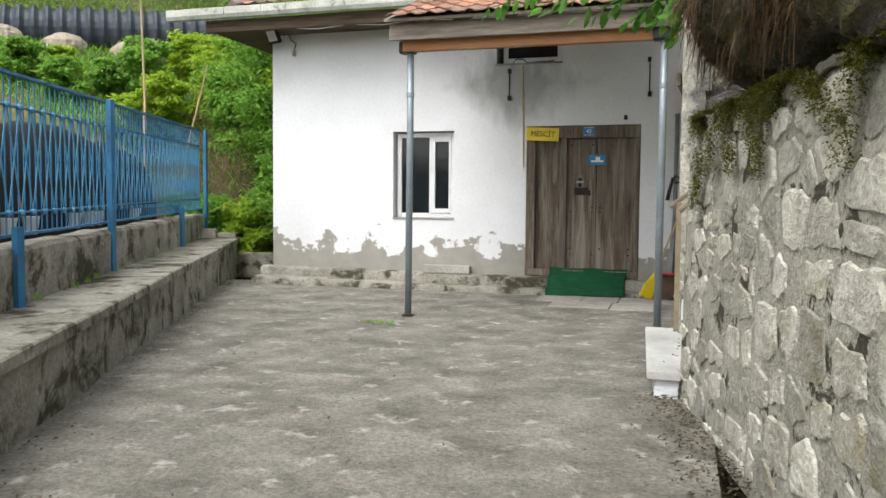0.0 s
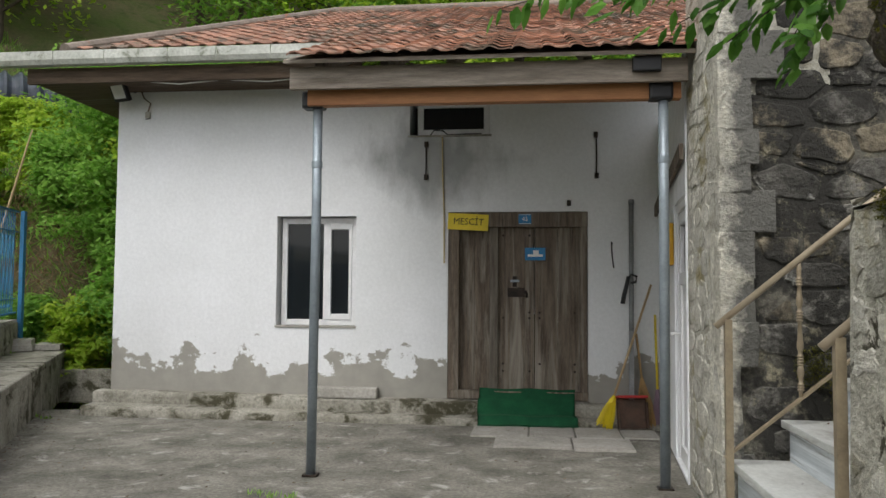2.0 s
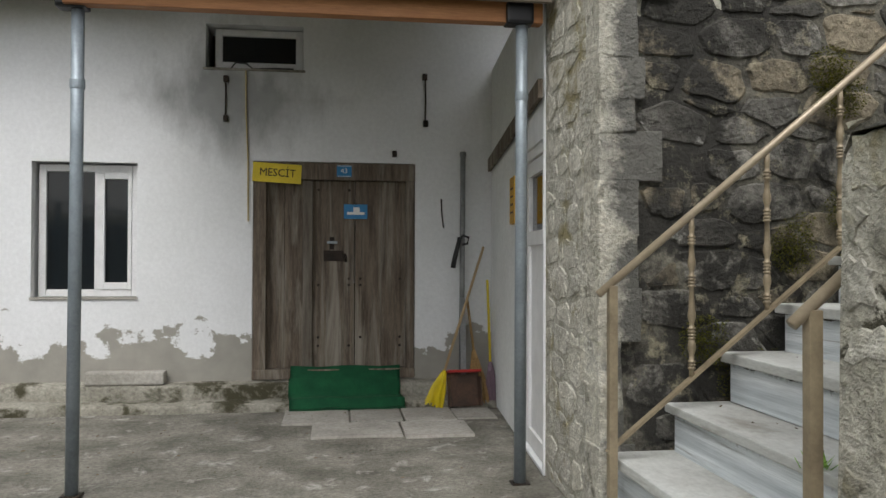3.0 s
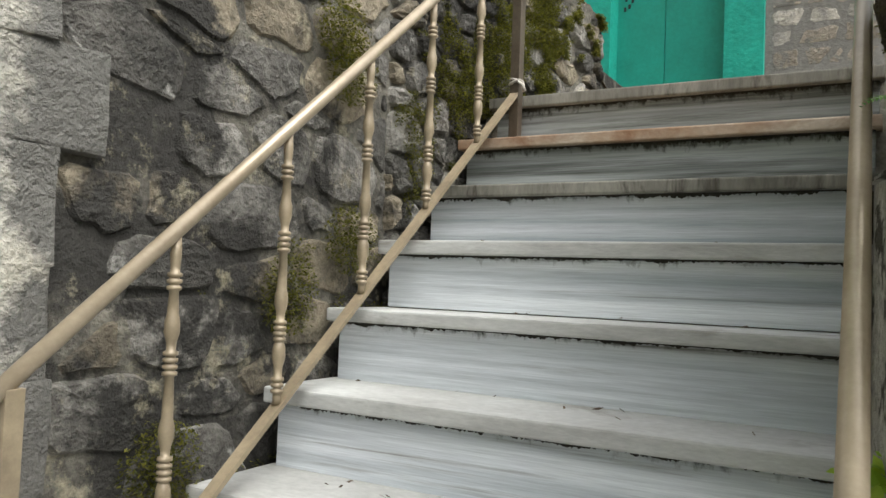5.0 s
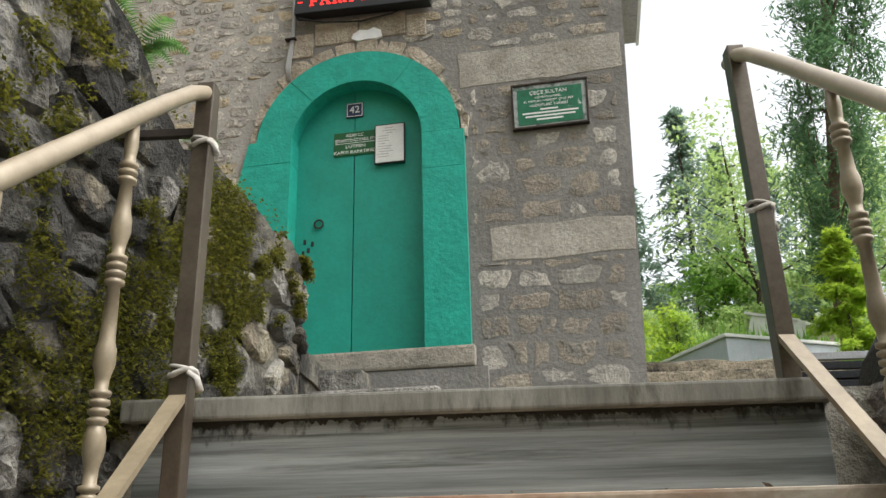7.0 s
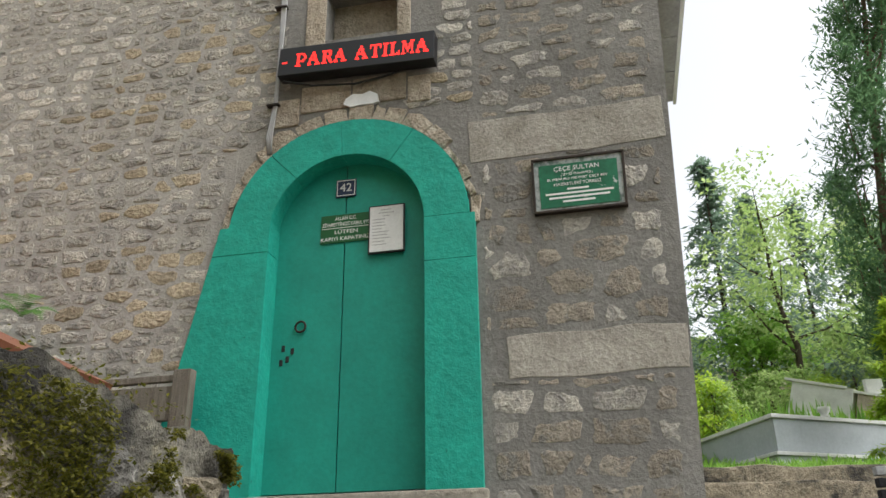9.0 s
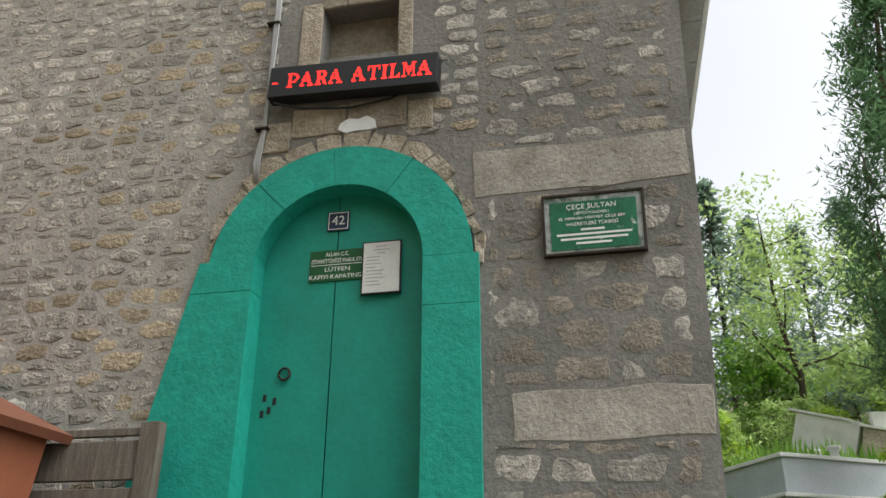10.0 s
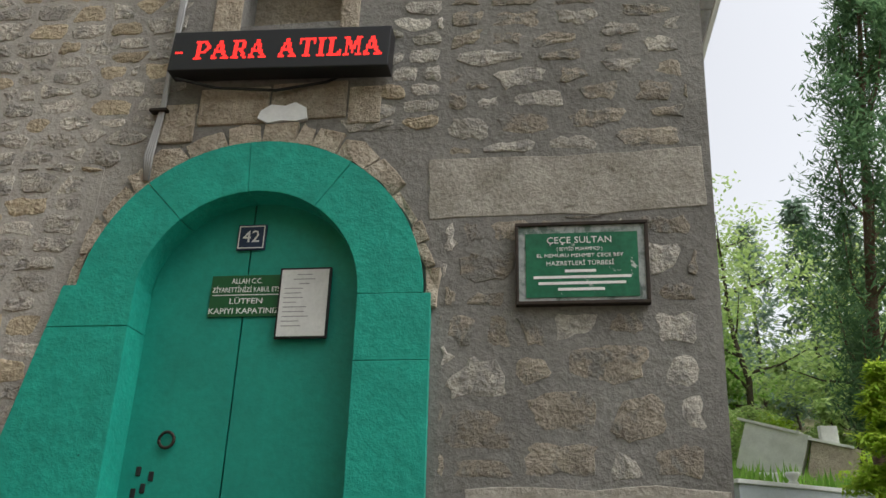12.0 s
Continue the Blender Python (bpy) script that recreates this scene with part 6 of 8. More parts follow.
for z0, z1 in ((3.24, 4.738), (4.74, 4.935)):
    bm = bmesh.new()
    fl = lambda z: 2.79 + 0.20 * (4.93 - z)
    prism(bm, [(2.44, z0), (fl(z0), z0), (fl(z1), z1), (2.44, z1)], -0.05, 0.16)
    for v in bm.verts:
        v.co = tpos(v.co.x, v.co.z, v.co.y)
    bmesh.ops.recalc_face_normals(bm, faces=bm.faces)
    bmesh.ops.bevel(bm, geom=list(bm.edges), offset=0.0025, segments=2, affect="EDGES")
    part("jamb_stone", bm, M_GREENSTONE, surround)
for a0, a1 in ((5, 47.8), (48.0, 86), (86.15, 124), (124.2, 180)):
    bm = bmesh.new()
    n = max(3, int((a1 - a0) / 5))
    ang = [radians(a0 + (a1 - a0) * k / n) for k in range(n + 1)]
    prism(bm, [(AC + AR * math.cos(a), AZ + AR * math.sin(a)) for a in ang] + [(AC + AO * math.cos(a), AZ + (AO - 0.02) * math.sin(a)) for a in reversed(ang)], -0.035, 0.16)
    for v in bm.verts:
        v.co = tpos(v.co.x, v.co.z, v.co.y)
    bmesh.ops.recalc_face_normals(bm, faces=bm.faces)
    sharp = [e for e in bm.edges if e.calc_face_angle(0) > 0.6]
    bmesh.ops.bevel(bm, geom=sharp, offset=0.0022, segments=2, affect="EDGES")
    part("voussoir", bm, M_GREENSTONE, surround)
# bare tan stones of the relieving arch above the painted ring
rng = random.Random(5)
a = 4.0
k = 0
while a < 176:
    w = rng.uniform(7, 15)
    r0, r1 = AO + 0.004, AO + (0.10 if 40 < a < 140 else 0.055) + rng.uniform(-0.01, 0.02)
    bm = bmesh.new()
    prism(bm, [(AC + r * math.cos(radians(q)), AZ + (r - 0.018) * math.sin(radians(q))) for r, q in ((r0, a), (r1, a + 0.6), (r1, a + w / 2), (r1, a + w - 0.8), (r0, a + w - 0.2), (r0, a + w / 2))], -0.018, 0.1)
    for v in bm.verts:
        v.co = tpos(v.co.x, v.co.z, v.co.y)
        v.co += TN * 0.02 * bump_noise(v.co, 9) + (TU * bump_noise(v.co, 9, 3) + Vector((0, 0, bump_noise(v.co, 9, 6)))) * 0.034
    bmesh.ops.recalc_face_normals(bm, faces=bm.faces)
    part("arch_stone", bm, M_SANDSTONE, wall_t, "crumbling tan arch stone")
    a += w
    k += 1
for u0, u1, z0, z1 in ((1.55, 1.93, 5.78, 5.99), (1.94, 2.30, 5.77, 5.98), (2.31, 2.50, 5.68, 5.90), (1.38, 1.54, 5.74, 5.95)):
    part("arch_stone", tbox(u0, u1, -0.012, 0.1, z0, z1, 0.012), M_SANDSTONE, wall_t, "crumbling tan stone above the arch")
bm = bmesh.new()
prism(bm, [(1.735, 5.775), (1.79, 5.762), (1.86, 5.77), (1.93, 5.758), (1.985, 5.79), (1.97, 5.83), (1.92, 5.862), (1.85, 5.85), (1.80, 5.868), (1.745, 5.835)], -0.022, 0.0)
for v in bm.verts:
    v.co = tpos(v.co.x, v.co.z, v.co.y)
bmesh.ops.recalc_face_normals(bm, faces=bm.faces)
part("plaster_patch", bm, M_WHITE, wall_t, "white plaster patch")

gate = thing("door_3", "turquoise painted arched double door, closed", "door", tpos(AC, 0.12, 3.25), kind="structure")
SPLIT = 1.985
for u0, u1 in ((AC - AR, SPLIT - 0.004), (SPLIT + 0.004, AC + AR)):
    pts = [(u0, 3.27), (u1, 3.27)]
    n = 14
    for k in range(n + 1):
        u = u1 + (u0 - u1) * k / n
        pts.append((u, AZ + math.sqrt(max(0.0, AR * AR - (u - AC) ** 2))))
    bm = bmesh.new()
    prism(bm, pts, 0.11, 0.155)
    for v in bm.verts:
        v.co = tpos(v.co.x, v.co.z, v.co.y)
    bmesh.ops.recalc_face_normals(bm, faces=bm.faces)
    part("door_leaf", bm, M_GREEN, gate)
part("backing", tbox(AC - AR, AC + AR, 0.158, 0.17, 3.2, 5.5), M_INK, gate)
bm = bmesh.new()
c = Vector(tpos(2.25, 0.095, 4.27))
tube(bm, [c + TU * 0.034 * math.cos(q) + Vector((0, 0, 0.034 * math.sin(q))) for q in np.linspace(0, 6.2832, 17)], 0.007, 6)
part("ring_handle", bm, M_IRON, gate, "small black iron ring handle", smooth=True)
for u, z in ((2.36, 4.14), (2.33, 4.07), (2.37, 4.05), (2.30, 4.12)):
    part("keyhole", tbox(u - 0.011, u + 0.011, 0.104, 0.112, z - 0.02, z + 0.02, 0.004), M_INK, gate)
sill = tagged(part("door_sill", tbox(1.08, 3.05, -0.06, 0.4, 3.10, 3.245, 0.02), M_STEPSTONE), "worn pale stone sill under the turquoise door", "sill", "", "structure")
for u0, u1, d0, d1, z0, z1 in ((1.75, 3.0, -0.42, -0.04, 2.34, 3.06), (1.2, 1.95, -0.80, -0.40, 2.34, 2.84), (1.97, 2.8, -0.78, -0.40, 2.34, 2.86)):
    bm = tbox(u0, u1, d0, d1, z0, z1, 0.03)
    for v in bm.verts:
        v.co += Vector((bump_noise(v.co, 2.5), bump_noise(v.co, 2.7, 3), bump_noise(v.co, 2.2, 6))) * 0.02
    tagged(part("step_stone", bm, M_DARKSTONE, None, "", True), "rough dark stone step before the turquoise door", "step", "door steps", "structure")
tagged(part("step_fill", tbox(1.0, 3.2, -0.05, 0.0, 2.3, 3.095), M_MORTAR), "rough stone footing of the tomb building", "footing", "", "structure")


def tmat(u, d, z):
    """A pose for writing on the tomb front."""
    o = Vector(tpos(u, d, z))
    R = Matrix((-TU, Vector((0, 0, 1)), -TN)).transposed()
    return Matrix.Translation(o) @ R.to_4x4()


n42 = thing("house_number", "dark blue number plate with a white border on the turquoise door", "number plate", tpos(1.985, 0.1, 5.14))
part("plate", tbox(1.915, 2.055, 0.096, 0.108, 5.145, 5.275, 0.006), M_NAVY, n42)
for a in ((1.922, 2.048, 5.262, 5.267), (1.922, 2.048, 5.153, 5.158), (1.922, 1.927, 5.158, 5.262), (2.043, 2.048, 5.158, 5.262)):
    part("border", tbox(a[0], a[1], 0.0945, 0.0965, a[2], a[3]), M_PAPERWHITE, n42)
letters("42", 0.085, tmat(1.985, 0.095, 5.21), M_PAPERWHITE, n42)
sg = thing("door_notice", "green notice with white lettering on the turquoise door", "sign", tpos(1.98, 0.1, 4.82))
part("board", tbox(1.79, 2.15, 0.101, 0.108, 4.82, 5.02, 0.002), M_SIGNGREEN, sg)
part("line", tbox(1.80, 2.14, 0.0995, 0.1015, 4.922, 4.926), M_PAPERWHITE, sg)
letters("ALLAH C.C.", 0.036, tmat(1.98, 0.1, 4.99), M_PAPERWHITE, sg, 0.145)
letters("ZİYARETTİNİZİ KABUL ETSİN", 0.034, tmat(1.965, 0.1, 4.948), M_PAPERWHITE, sg, 0.35)
letters("LÜTFEN", 0.038, tmat(1.975, 0.1, 4.893), M_PAPERWHITE, sg, 0.155)
letters("KAPIYI KAPATINIZ", 0.038, tmat(1.98, 0.1, 4.846), M_PAPERWHITE, sg, 0.335)
nt4 = thing("framed_notice", "white printed sheet in a thin black frame", "notice", tpos(1.70, 0.08, 4.71))
part("frame", tbox(1.578, 1.818, 0.078, 0.094, 4.708, 5.042, 0.003), M_BLACK, nt4)
part("sheet", tbox(1.588, 1.808, 0.0755, 0.0785, 4.718, 5.032), M_PAPER, nt4)
for k in range(12):
    w = (0.07, 0.10, 0.05, 0.085, 0.08, 0.09, 0.06, 0.11, 0.10, 0.12, 0.08, 0.09)[k]
    c = 1.70 if k < 3 else 1.80 - w / 2 - 0.01
    part("print_line", tbox(c - w / 2, c + w / 2, 0.0745, 0.0757, 5.005 - 0.022 * k, 5.009 - 0.022 * k), M_PRINT, nt4)

plq = thing("tomb_plaque", "weathered green plaque with white lettering in a dark metal frame", "plaque", tpos(0.48, -0.03, 4.81))
part("back", tbox(0.232, 0.735, -0.03, -0.004, 4.81, 5.17), M_PLAQUEEDGE, plq, "scraped pale edge of the plaque")
for a in ((0.222, 0.745, 5.160, 5.176), (0.222, 0.745, 4.804, 4.820), (0.222, 0.236, 4.820, 5.160), (0.731, 0.745, 4.820, 5.160)):
    part("frame", tbox(a[0], a[1], -0.04, -0.002, a[2], a[3], 0.003), M_IRON, plq)
part("field", tbox(0.262, 0.702, -0.034, -0.0295, 4.835, 5.125), M_PLAQUE, plq, "green field with scratches")
letters("ÇEÇE SULTAN", 0.042, tmat(0.48, -0.035, 5.09), M_PAPERWHITE, plq, 0.27)
letters("( SEYYİD MUHAMMED )", 0.022, tmat(0.48, -0.035, 5.05), M_PAPERWHITE, plq, 0.19)
letters("EL MEMURU MEHMET ÇEÇE BEY", 0.022, tmat(0.48, -0.035, 5.02), M_PAPERWHITE, plq, 0.36)
letters("HAZRETLERİ TÜRBESİ", 0.027, tmat(0.48, -0.035, 4.985), M_PAPERWHITE, plq, 0.28)
for k, w in enumerate((0.12, 0.38, 0.34, 0.18)):
    part("print_line", tbox(0.48 - w / 2, 0.48 + w / 2, -0.0352, -0.0338, 4.945 - 0.027 * k, 4.957 - 0.027 * k), M_PAPERWHITE, plq)

led = thing("led_sign", "black scrolling display box with glowing red lettering", "display", tpos(1.88, -0.1, 5.96))
LEDT = Matrix.Translation(tpos(1.88, -0.075, 6.115)) @ Matrix((-TU, Vector((0, 0, 1)), -TN)).transposed().to_4x4() @ pose(0, 0, 0, 0, 0, -2.2)
bm = bm_box(-0.555, 0.555, -0.115, 0.115, -0.05, 0.05, bevel=0.006)
bmesh.ops.transform(bm, matrix=LEDT, verts=bm.verts)
part("case", bm, M_BLACK, led)
for x in (-0.49, 0.49):
    bm = bm_box(x - 0.012, x + 0.012, 0.11, 0.14, -0.03, 0.0, bevel=0.004)
    bmesh.ops.transform(bm, matrix=LEDT, verts=bm.verts)
    part("lug", bm, M_BLACK, led)
GLYPHS = {
    "P": "######..|.##..##.|.##...##|.##...##|.##..##.|.#####..|.##.....|.##.....|####....",
    "A": "...##....|...##....|..####...|..#.##...|.##.##...|.######..|.#...##..|##....##.|###..####",
    "R": "######..|.##..##.|.##..##.|.##..##.|.#####..|.##.##..|.##..##.|.##..##.|####..##",
    "T": "########|#..##..#|#..##..#|...##...|...##...|...##...|...##...|...##...|..####..",
    "I": "####|.##.|.##.|.##.|.##.|.##.|.##.|.##.|####",
    "L": "####...|.##....|.##....|.##....|.##....|.##....|.##...#|.##..##|#######",
    "M": "###...###|.##...##.|.###.###.|.###.###.|.#.###.#.|.#.###.#.|.#..#..#.|.#..#..#.|###...###",
    "-": "....|....|....|....|....|####|....|....|....",
}
step, rise, col = 0.0101, 0.0122, -52.0
for ch in "- PARA ATILMA":
    if ch == " ":
        col += 5
        continue
    rows = GLYPHS[ch].split("|")
    bm = bmesh.new()
    for r, line in enumerate(rows):
        for c, dot in enumerate(line):
            if dot == "#":
                x, y = (col + c) * step, (4 - r) * rise
                bm.faces.new([bm.verts.new((x + i * step * 0.43, y + j * rise * 0.43, 0.0512)) for i, j in ((-1, -1), (1, -1), (1, 1), (-1, 1))])
    bmesh.ops.transform(bm, matrix=LEDT, verts=bm.verts)
    ob = part("letter", bm, M_LED, led, "glowing red dot-matrix letter")
    ob["kind"] = "stuff"
    col += len(rows[0]) + 1
bm = bmesh.new()
tube(bm, [tpos(2.40, -0.10, 5.99), tpos(2.2, -0.06, 5.95), tpos(1.9, -0.04, 5.93), tpos(1.65, -0.03, 5.97), tpos(1.60, 0.0, 6.02)], 0.008, 6)
part("cable", bm, M_BLACK, led)
cab = thing("cable_bundle", "grey cables bundled down the rubble wall", "cables", tpos(2.48, -0.02, 5.5))
for k in range(4):
    o = 0.012 * k
    bm = bmesh.new()
    tube(bm, [tpos(2.455 + o, -0.02 - 0.006 * (k % 2), 7.9), tpos(2.46 + o * 0.8, -0.025, 6.6), tpos(2.47 + o * (1.2 - 0.3 * k), -0.03, 6.1), tpos(2.475 + o * 0.5, -0.02, 5.85), tpos(2.49 + o, -0.025, 5.6), tpos(2.492 + o * 0.4, -0.02, 5.47)], 0.008, 6)
    part("cable", bm, M_CABLEGREY, cab, smooth=True)
for z in (5.85, 6.7):
    part("clip", tbox(2.45, 2.54, -0.045, 0.0, z, z + 0.012), M_IRON, cab)

# eaves of the tomb building
te = thing("tomb_eaves", "boarded white eaves of the tomb building", "eaves", tpos(0, 0, 7.0), kind="structure")
for k in range(5):
    part("soffit_board", tbox(-0.30, 0.0, -0.1 + 0.5 * k, 0.39 + 0.5 * k, 7.0, 7.04, 0.004), M_SOFFIT, te)
part("eaves_edge", tbox(-0.33, -0.30, -0.1, 2.4, 6.97, 7.12), M_PAPERWHITE, te)
part("wall_plate", tbox(-0.10, -0.02, 0.02, 2.35, 6.86, 7.0), M_PINE, te)
structure("roof_2", tbox(-0.3, 7.2, -0.02, 2.6, 8.0, 8.15), M_TILEGREY, "flat tiled roof of the tomb building", "roof")

# stones of the tomb front
big = [(1.14, -0.02, 5.235, 5.525), (0.955, -0.03, 3.83, 4.085)]
for (u1, u0, z0, z1) in big:
    bm = tbox(u0, u1, -0.004, 0.05, z0, z1, 0.004)
    bmesh.ops.subdivide_edges(bm, edges=[e for e in bm.edges if e.calc_length() > 0.2], cuts=7)
    for v in bm.verts:
        v.co += (TU * bump_noise(v.co, 3) + Vector((0, 0, bump_noise(v.co, 2.5, 4)))) * 0.026
    part("long_stone", bm, M_LONGSTONE, wall_t, "long pale dressed stone, pitted")


def free(u, z, w, h):
    """Clear of the door, the niche and the long stones."""
    a, b, c, d = u - w / 2, u + w / 2, z - h / 2, z + h / 2
    def hits(p, q, r, s):
        return b > p and a < q and d > r and c < s
    if a < 0.02 or hits(1.02, 3.0 - 0.17 * (max(z, 3.3) - 3.3), 2.9, AZ) or hits(1.5, 2.34, 5.95, 6.92):
        return False
    if math.hypot(u - AC, (z - AZ) * 1.04) < AO + 0.13 + w * 0.35 and z > AZ - 0.1:
        return False
    return not any(hits(u0 - 0.02, u1 + 0.02, z0 - 0.01, z1 + 0.01) for u1, u0, z0, z1 in big)


rng = random.Random(77)
face_t = lambda u, z: (Vector(tpos(u, 0.003, z)), TU, TN)
right = []
for z0, z1, ch in ((2.4, 3.82, 0.15), (4.095, 4.80, 0.17), (4.80, 5.225, 0.14), (5.535, 7.9, 0.125)):
    right += rubble(0.025, 1.075, z0, z1, 0.25, ch, rng, 0.2, lambda u, z, w, h: z < 5.6 or math.hypot(u + w * 0.3 - AC, z - h * 0.4 - AZ) > AO + 0.1)
lay(wall_t, right, [M_STONEBROWN, M_STONEBROWN, M_STONE], face_t, 0.024, 0.007, 19)
north = rubble(1.08, 6.9, 2.9, 7.9, 0.185, 0.095, rng, 0.25, lambda u, z, w, h: free(u, z, w, h) and (u - w / 2 > 1.09 or z > 5.7))
north.sort(key=lambda q: abs(q[0][0] - 2.6) + abs(q[0][1] - 5.2))
lay(wall_t, north, [M_STONE, M_STONE, M_STONE, M_STONEPALE], face_t, 0.012, 0.008, 20, M_STONEISLAND)

# ---------------------------------------------------------------- bench, low wall and fence
def bpos(s, d, z):
    """s along the bench, d back from its edge; it climbs a little."""
    return B0 + BD * s - BN * d + Vector((0, 0, z + 0.011 * s))


def bbox(s0, s1, d0, d1, z0, z1, bevel=0, n=1, wob=0.0):
    bm = bmesh.new()
    def where(i, j):
        ds, zs = ((d0, z0), (d0, z1 - bevel), (d0 + bevel, z1), (d1, z1), (d1, z0))[round(j * 4)]
        p = bpos(s0 + (s1 - s0) * i, ds, zs)
        return p + Vector((1, 0.5, 0.7)) * wob * bump_noise(p, 1.8, z1)
    bm = sheet(n, 4, where)
    for s in (s0, s1):
        vs = [bm.verts.new(bpos(s, d, z)) for d, z in ((d0, z0), (d0, z1), (d1, z1), (d1, z0))]
        bm.faces.new(vs)
    bmesh.ops.recalc_face_normals(bm, faces=bm.faces)
    return bm


structure("bench_wall", bbox(-8, 10.6, 0.03, 0.6, -0.2, 0.385, 0.0, 120, 0.02), M_CONC, "long mossy concrete bench wall along the yard", "bench")
bench = thing("bench_slab", "cracked grey concrete seat slabs of the long bench", "bench", bpos(2, 0.3, 0.39), kind="structure")
s = -8.0
for k, L in enumerate((2.4, 2.6, 2.2, 1.9, 2.7, 2.3, 2.5, 2.0)):
    part("slab", bbox(s, s + L - 0.008, 0.0, 0.6, 0.385, 0.455 + 0.006 * (k % 2), 0.012, 14, 0.012), M_CONC, bench)
    s += L
structure("wall_parapet", bbox(-8, 10.5, 0.59, 0.85, -0.2, 0.86, 0.03, 120, 0.03), M_CONC, "low mossy concrete wall below the fence", "wall")
for s0, d0, z0, w, h in ((10.15, 0.05, 0.47, 0.5, 0.07), (10.0, 0.36, 0.47, 0.34, 0.08), (10.05, 0.38, 0.55, 0.3, 0.07)):
    bm = bbox(s0, s0 + w, d0, d0 + 0.3, z0, z0 + h, 0.01)
    tagged(part("loose_slab", bm, M_CONCPALE), "loose grey stone slab lying on the bench end", "slab", "loose slabs")
structure("wall_kerb", bm_box(-6.6, -4.7, 10.75, 11.0, -0.1, 0.33, bevel=0.02), M_CONC, "low cement kerb between bench and house", "kerb")

fence = thing("fence", "chipped blue painted iron fence with lattice bars", "fence", bpos(2, 0.68, 0.9), kind="structure")
def fz(s, t):
    """Height of the fence at t from foot to top rail."""
    lo, hi = 0.93 + 0.002 * s, 1.99 + 0.030 * s
    return lo + (hi - lo) * t
FD = 0.66
for t, w, h in ((0.0, 0.04, 0.02), (1.0, 0.045, 0.022), (0.80, 0.03, 0.012), (0.14, 0.03, 0.012)):
    bm = bmesh.new()
    bar(bm, bpos(-8, FD, fz(-8, t)), bpos(10.5, FD, fz(10.5, t)), w, h)
    part("rail", bm, M_BLUE, fence)
for s in (-7.9, -4.0, 0.0, 4.29, 10.45):
    bm = bmesh.new()
    bar(bm, bpos(s, FD - 0.08, 0.40), bpos(s, FD - 0.08, fz(s, 1.0) + 0.01), 0.055, 0.055, (1, 0, 0))
    part("post", bm, M_BLUE, fence)
for s in (-2.0, 1.86, 8.06):
    bm = bmesh.new()
    bar(bm, bpos(s, FD - 0.09, 0.42), bpos(s, FD - 0.09, 1.0), 0.06, 0.05, (1, 0, 0))
    part("post_stub", bm, M_BLUE, fence)
s, k = -2.0, 0
while s < 10.4:
    bm = bmesh.new()
    bar(bm, bpos(s, FD, fz(s, 0)), bpos(s, FD, fz(s, 1)), 0.008, 0.008, (1, 0, 0))
    part("bar", bm, M_BLUE, fence)
    if k % 2 == 0 and s < 10.1:
        for a, b in ((0.14, 0.80), (0.80, 0.14)):
            bm = bmesh.new()
            bar(bm, bpos(s, FD - 0.018, fz(s, a)), bpos(s + 0.23, FD - 0.018, fz(s + 0.23, b)), 0.010, 0.006, (1, 0, 0))
            part("lattice_bar", bm, M_BLUELIGHT, fence)
        for t in (0.16, 0.82):
            part("knob", lathe(bmesh.new(), [(0.006, -0.026), (0.019, -0.01), (0.020, 0.01), (0.006, 0.026)], bpos(s, FD - 0.02, fz(s, t) - 0.011 * s), 8), M_BLUELIGHT, fence)
    s += 0.115
    k += 1

# dark covered pile behind the fence
rng = random.Random(8)
def pile(i, j):
    s = -6 + 15 * i
    a = math.pi * j
    hgt = 1.54 + 0.05 * math.sin(s * 1.3) + 0.1 * bump_noise((s, 0, 0), 1.4)
    return bpos(s, 1.75 - 0.65 * math.cos(a), 0.4 + hgt * math.sin(a) ** 0.6 + 0.03 * bump_noise((s, a, 3), 3))
tagged(part("tarpaulin", sheet(90, 12, pile), M_TARP, None, "", True), "black plastic sheet over a long pile behind the fence", "tarpaulin")
for s in (0.6, 1.1, 2.9, 3.4, 4.6, 5.1, 5.4, 7.2):
    p = bpos(s, 1.02, 0.93)
    t = thing("white_pot", "small white plastic pot standing on the low wall", "pot", p, "white pots")
    part("pot", lathe(bmesh.new(), [(0.05, -0.12), (0.055, -0.11), (0.075, 0.03), (0.08, 0.035), (0.07, 0.03), (0.05, -0.08)], p + Vector((0, 0, 0.06)), 12), M_PVC, t, smooth=True)

# ---------------------------------------------------------------- corrugated pipe on the hillside
drain = thing("corrugated_pipe", "black ribbed plastic pipe laid across the hillside", "pipe", (-12, 15, 4.8))
bm = bmesh.new()
A, B = Vector((-17.6, 11.0, 4.92)), Vector((-8.4, 18.6, 5.62))
rings = []
for k in range(240):
    p = A.lerp(B, k / 239)
    d = (B - A).normalized()
    a = d.cross(Vector((0, 0, 1))).normalized()
    r = (0.55, 0.61, 0.61, 0.55, 0.51, 0.51)[k % 6]
    rings.append([bm.verts.new(p + (a * math.cos(6.2832 * q / 20) + Vector((0, 0, 1)) * math.sin(6.2832 * q / 20)) * r) for q in range(20)])
for r0, r1 in zip(rings, rings[1:]):
    for q in range(20):
        bm.faces.new((r0[q], r0[(q + 1) % 20], r1[(q + 1) % 20], r1[q]))
part("ribbed_wall", bm, M_PIPE, drain)
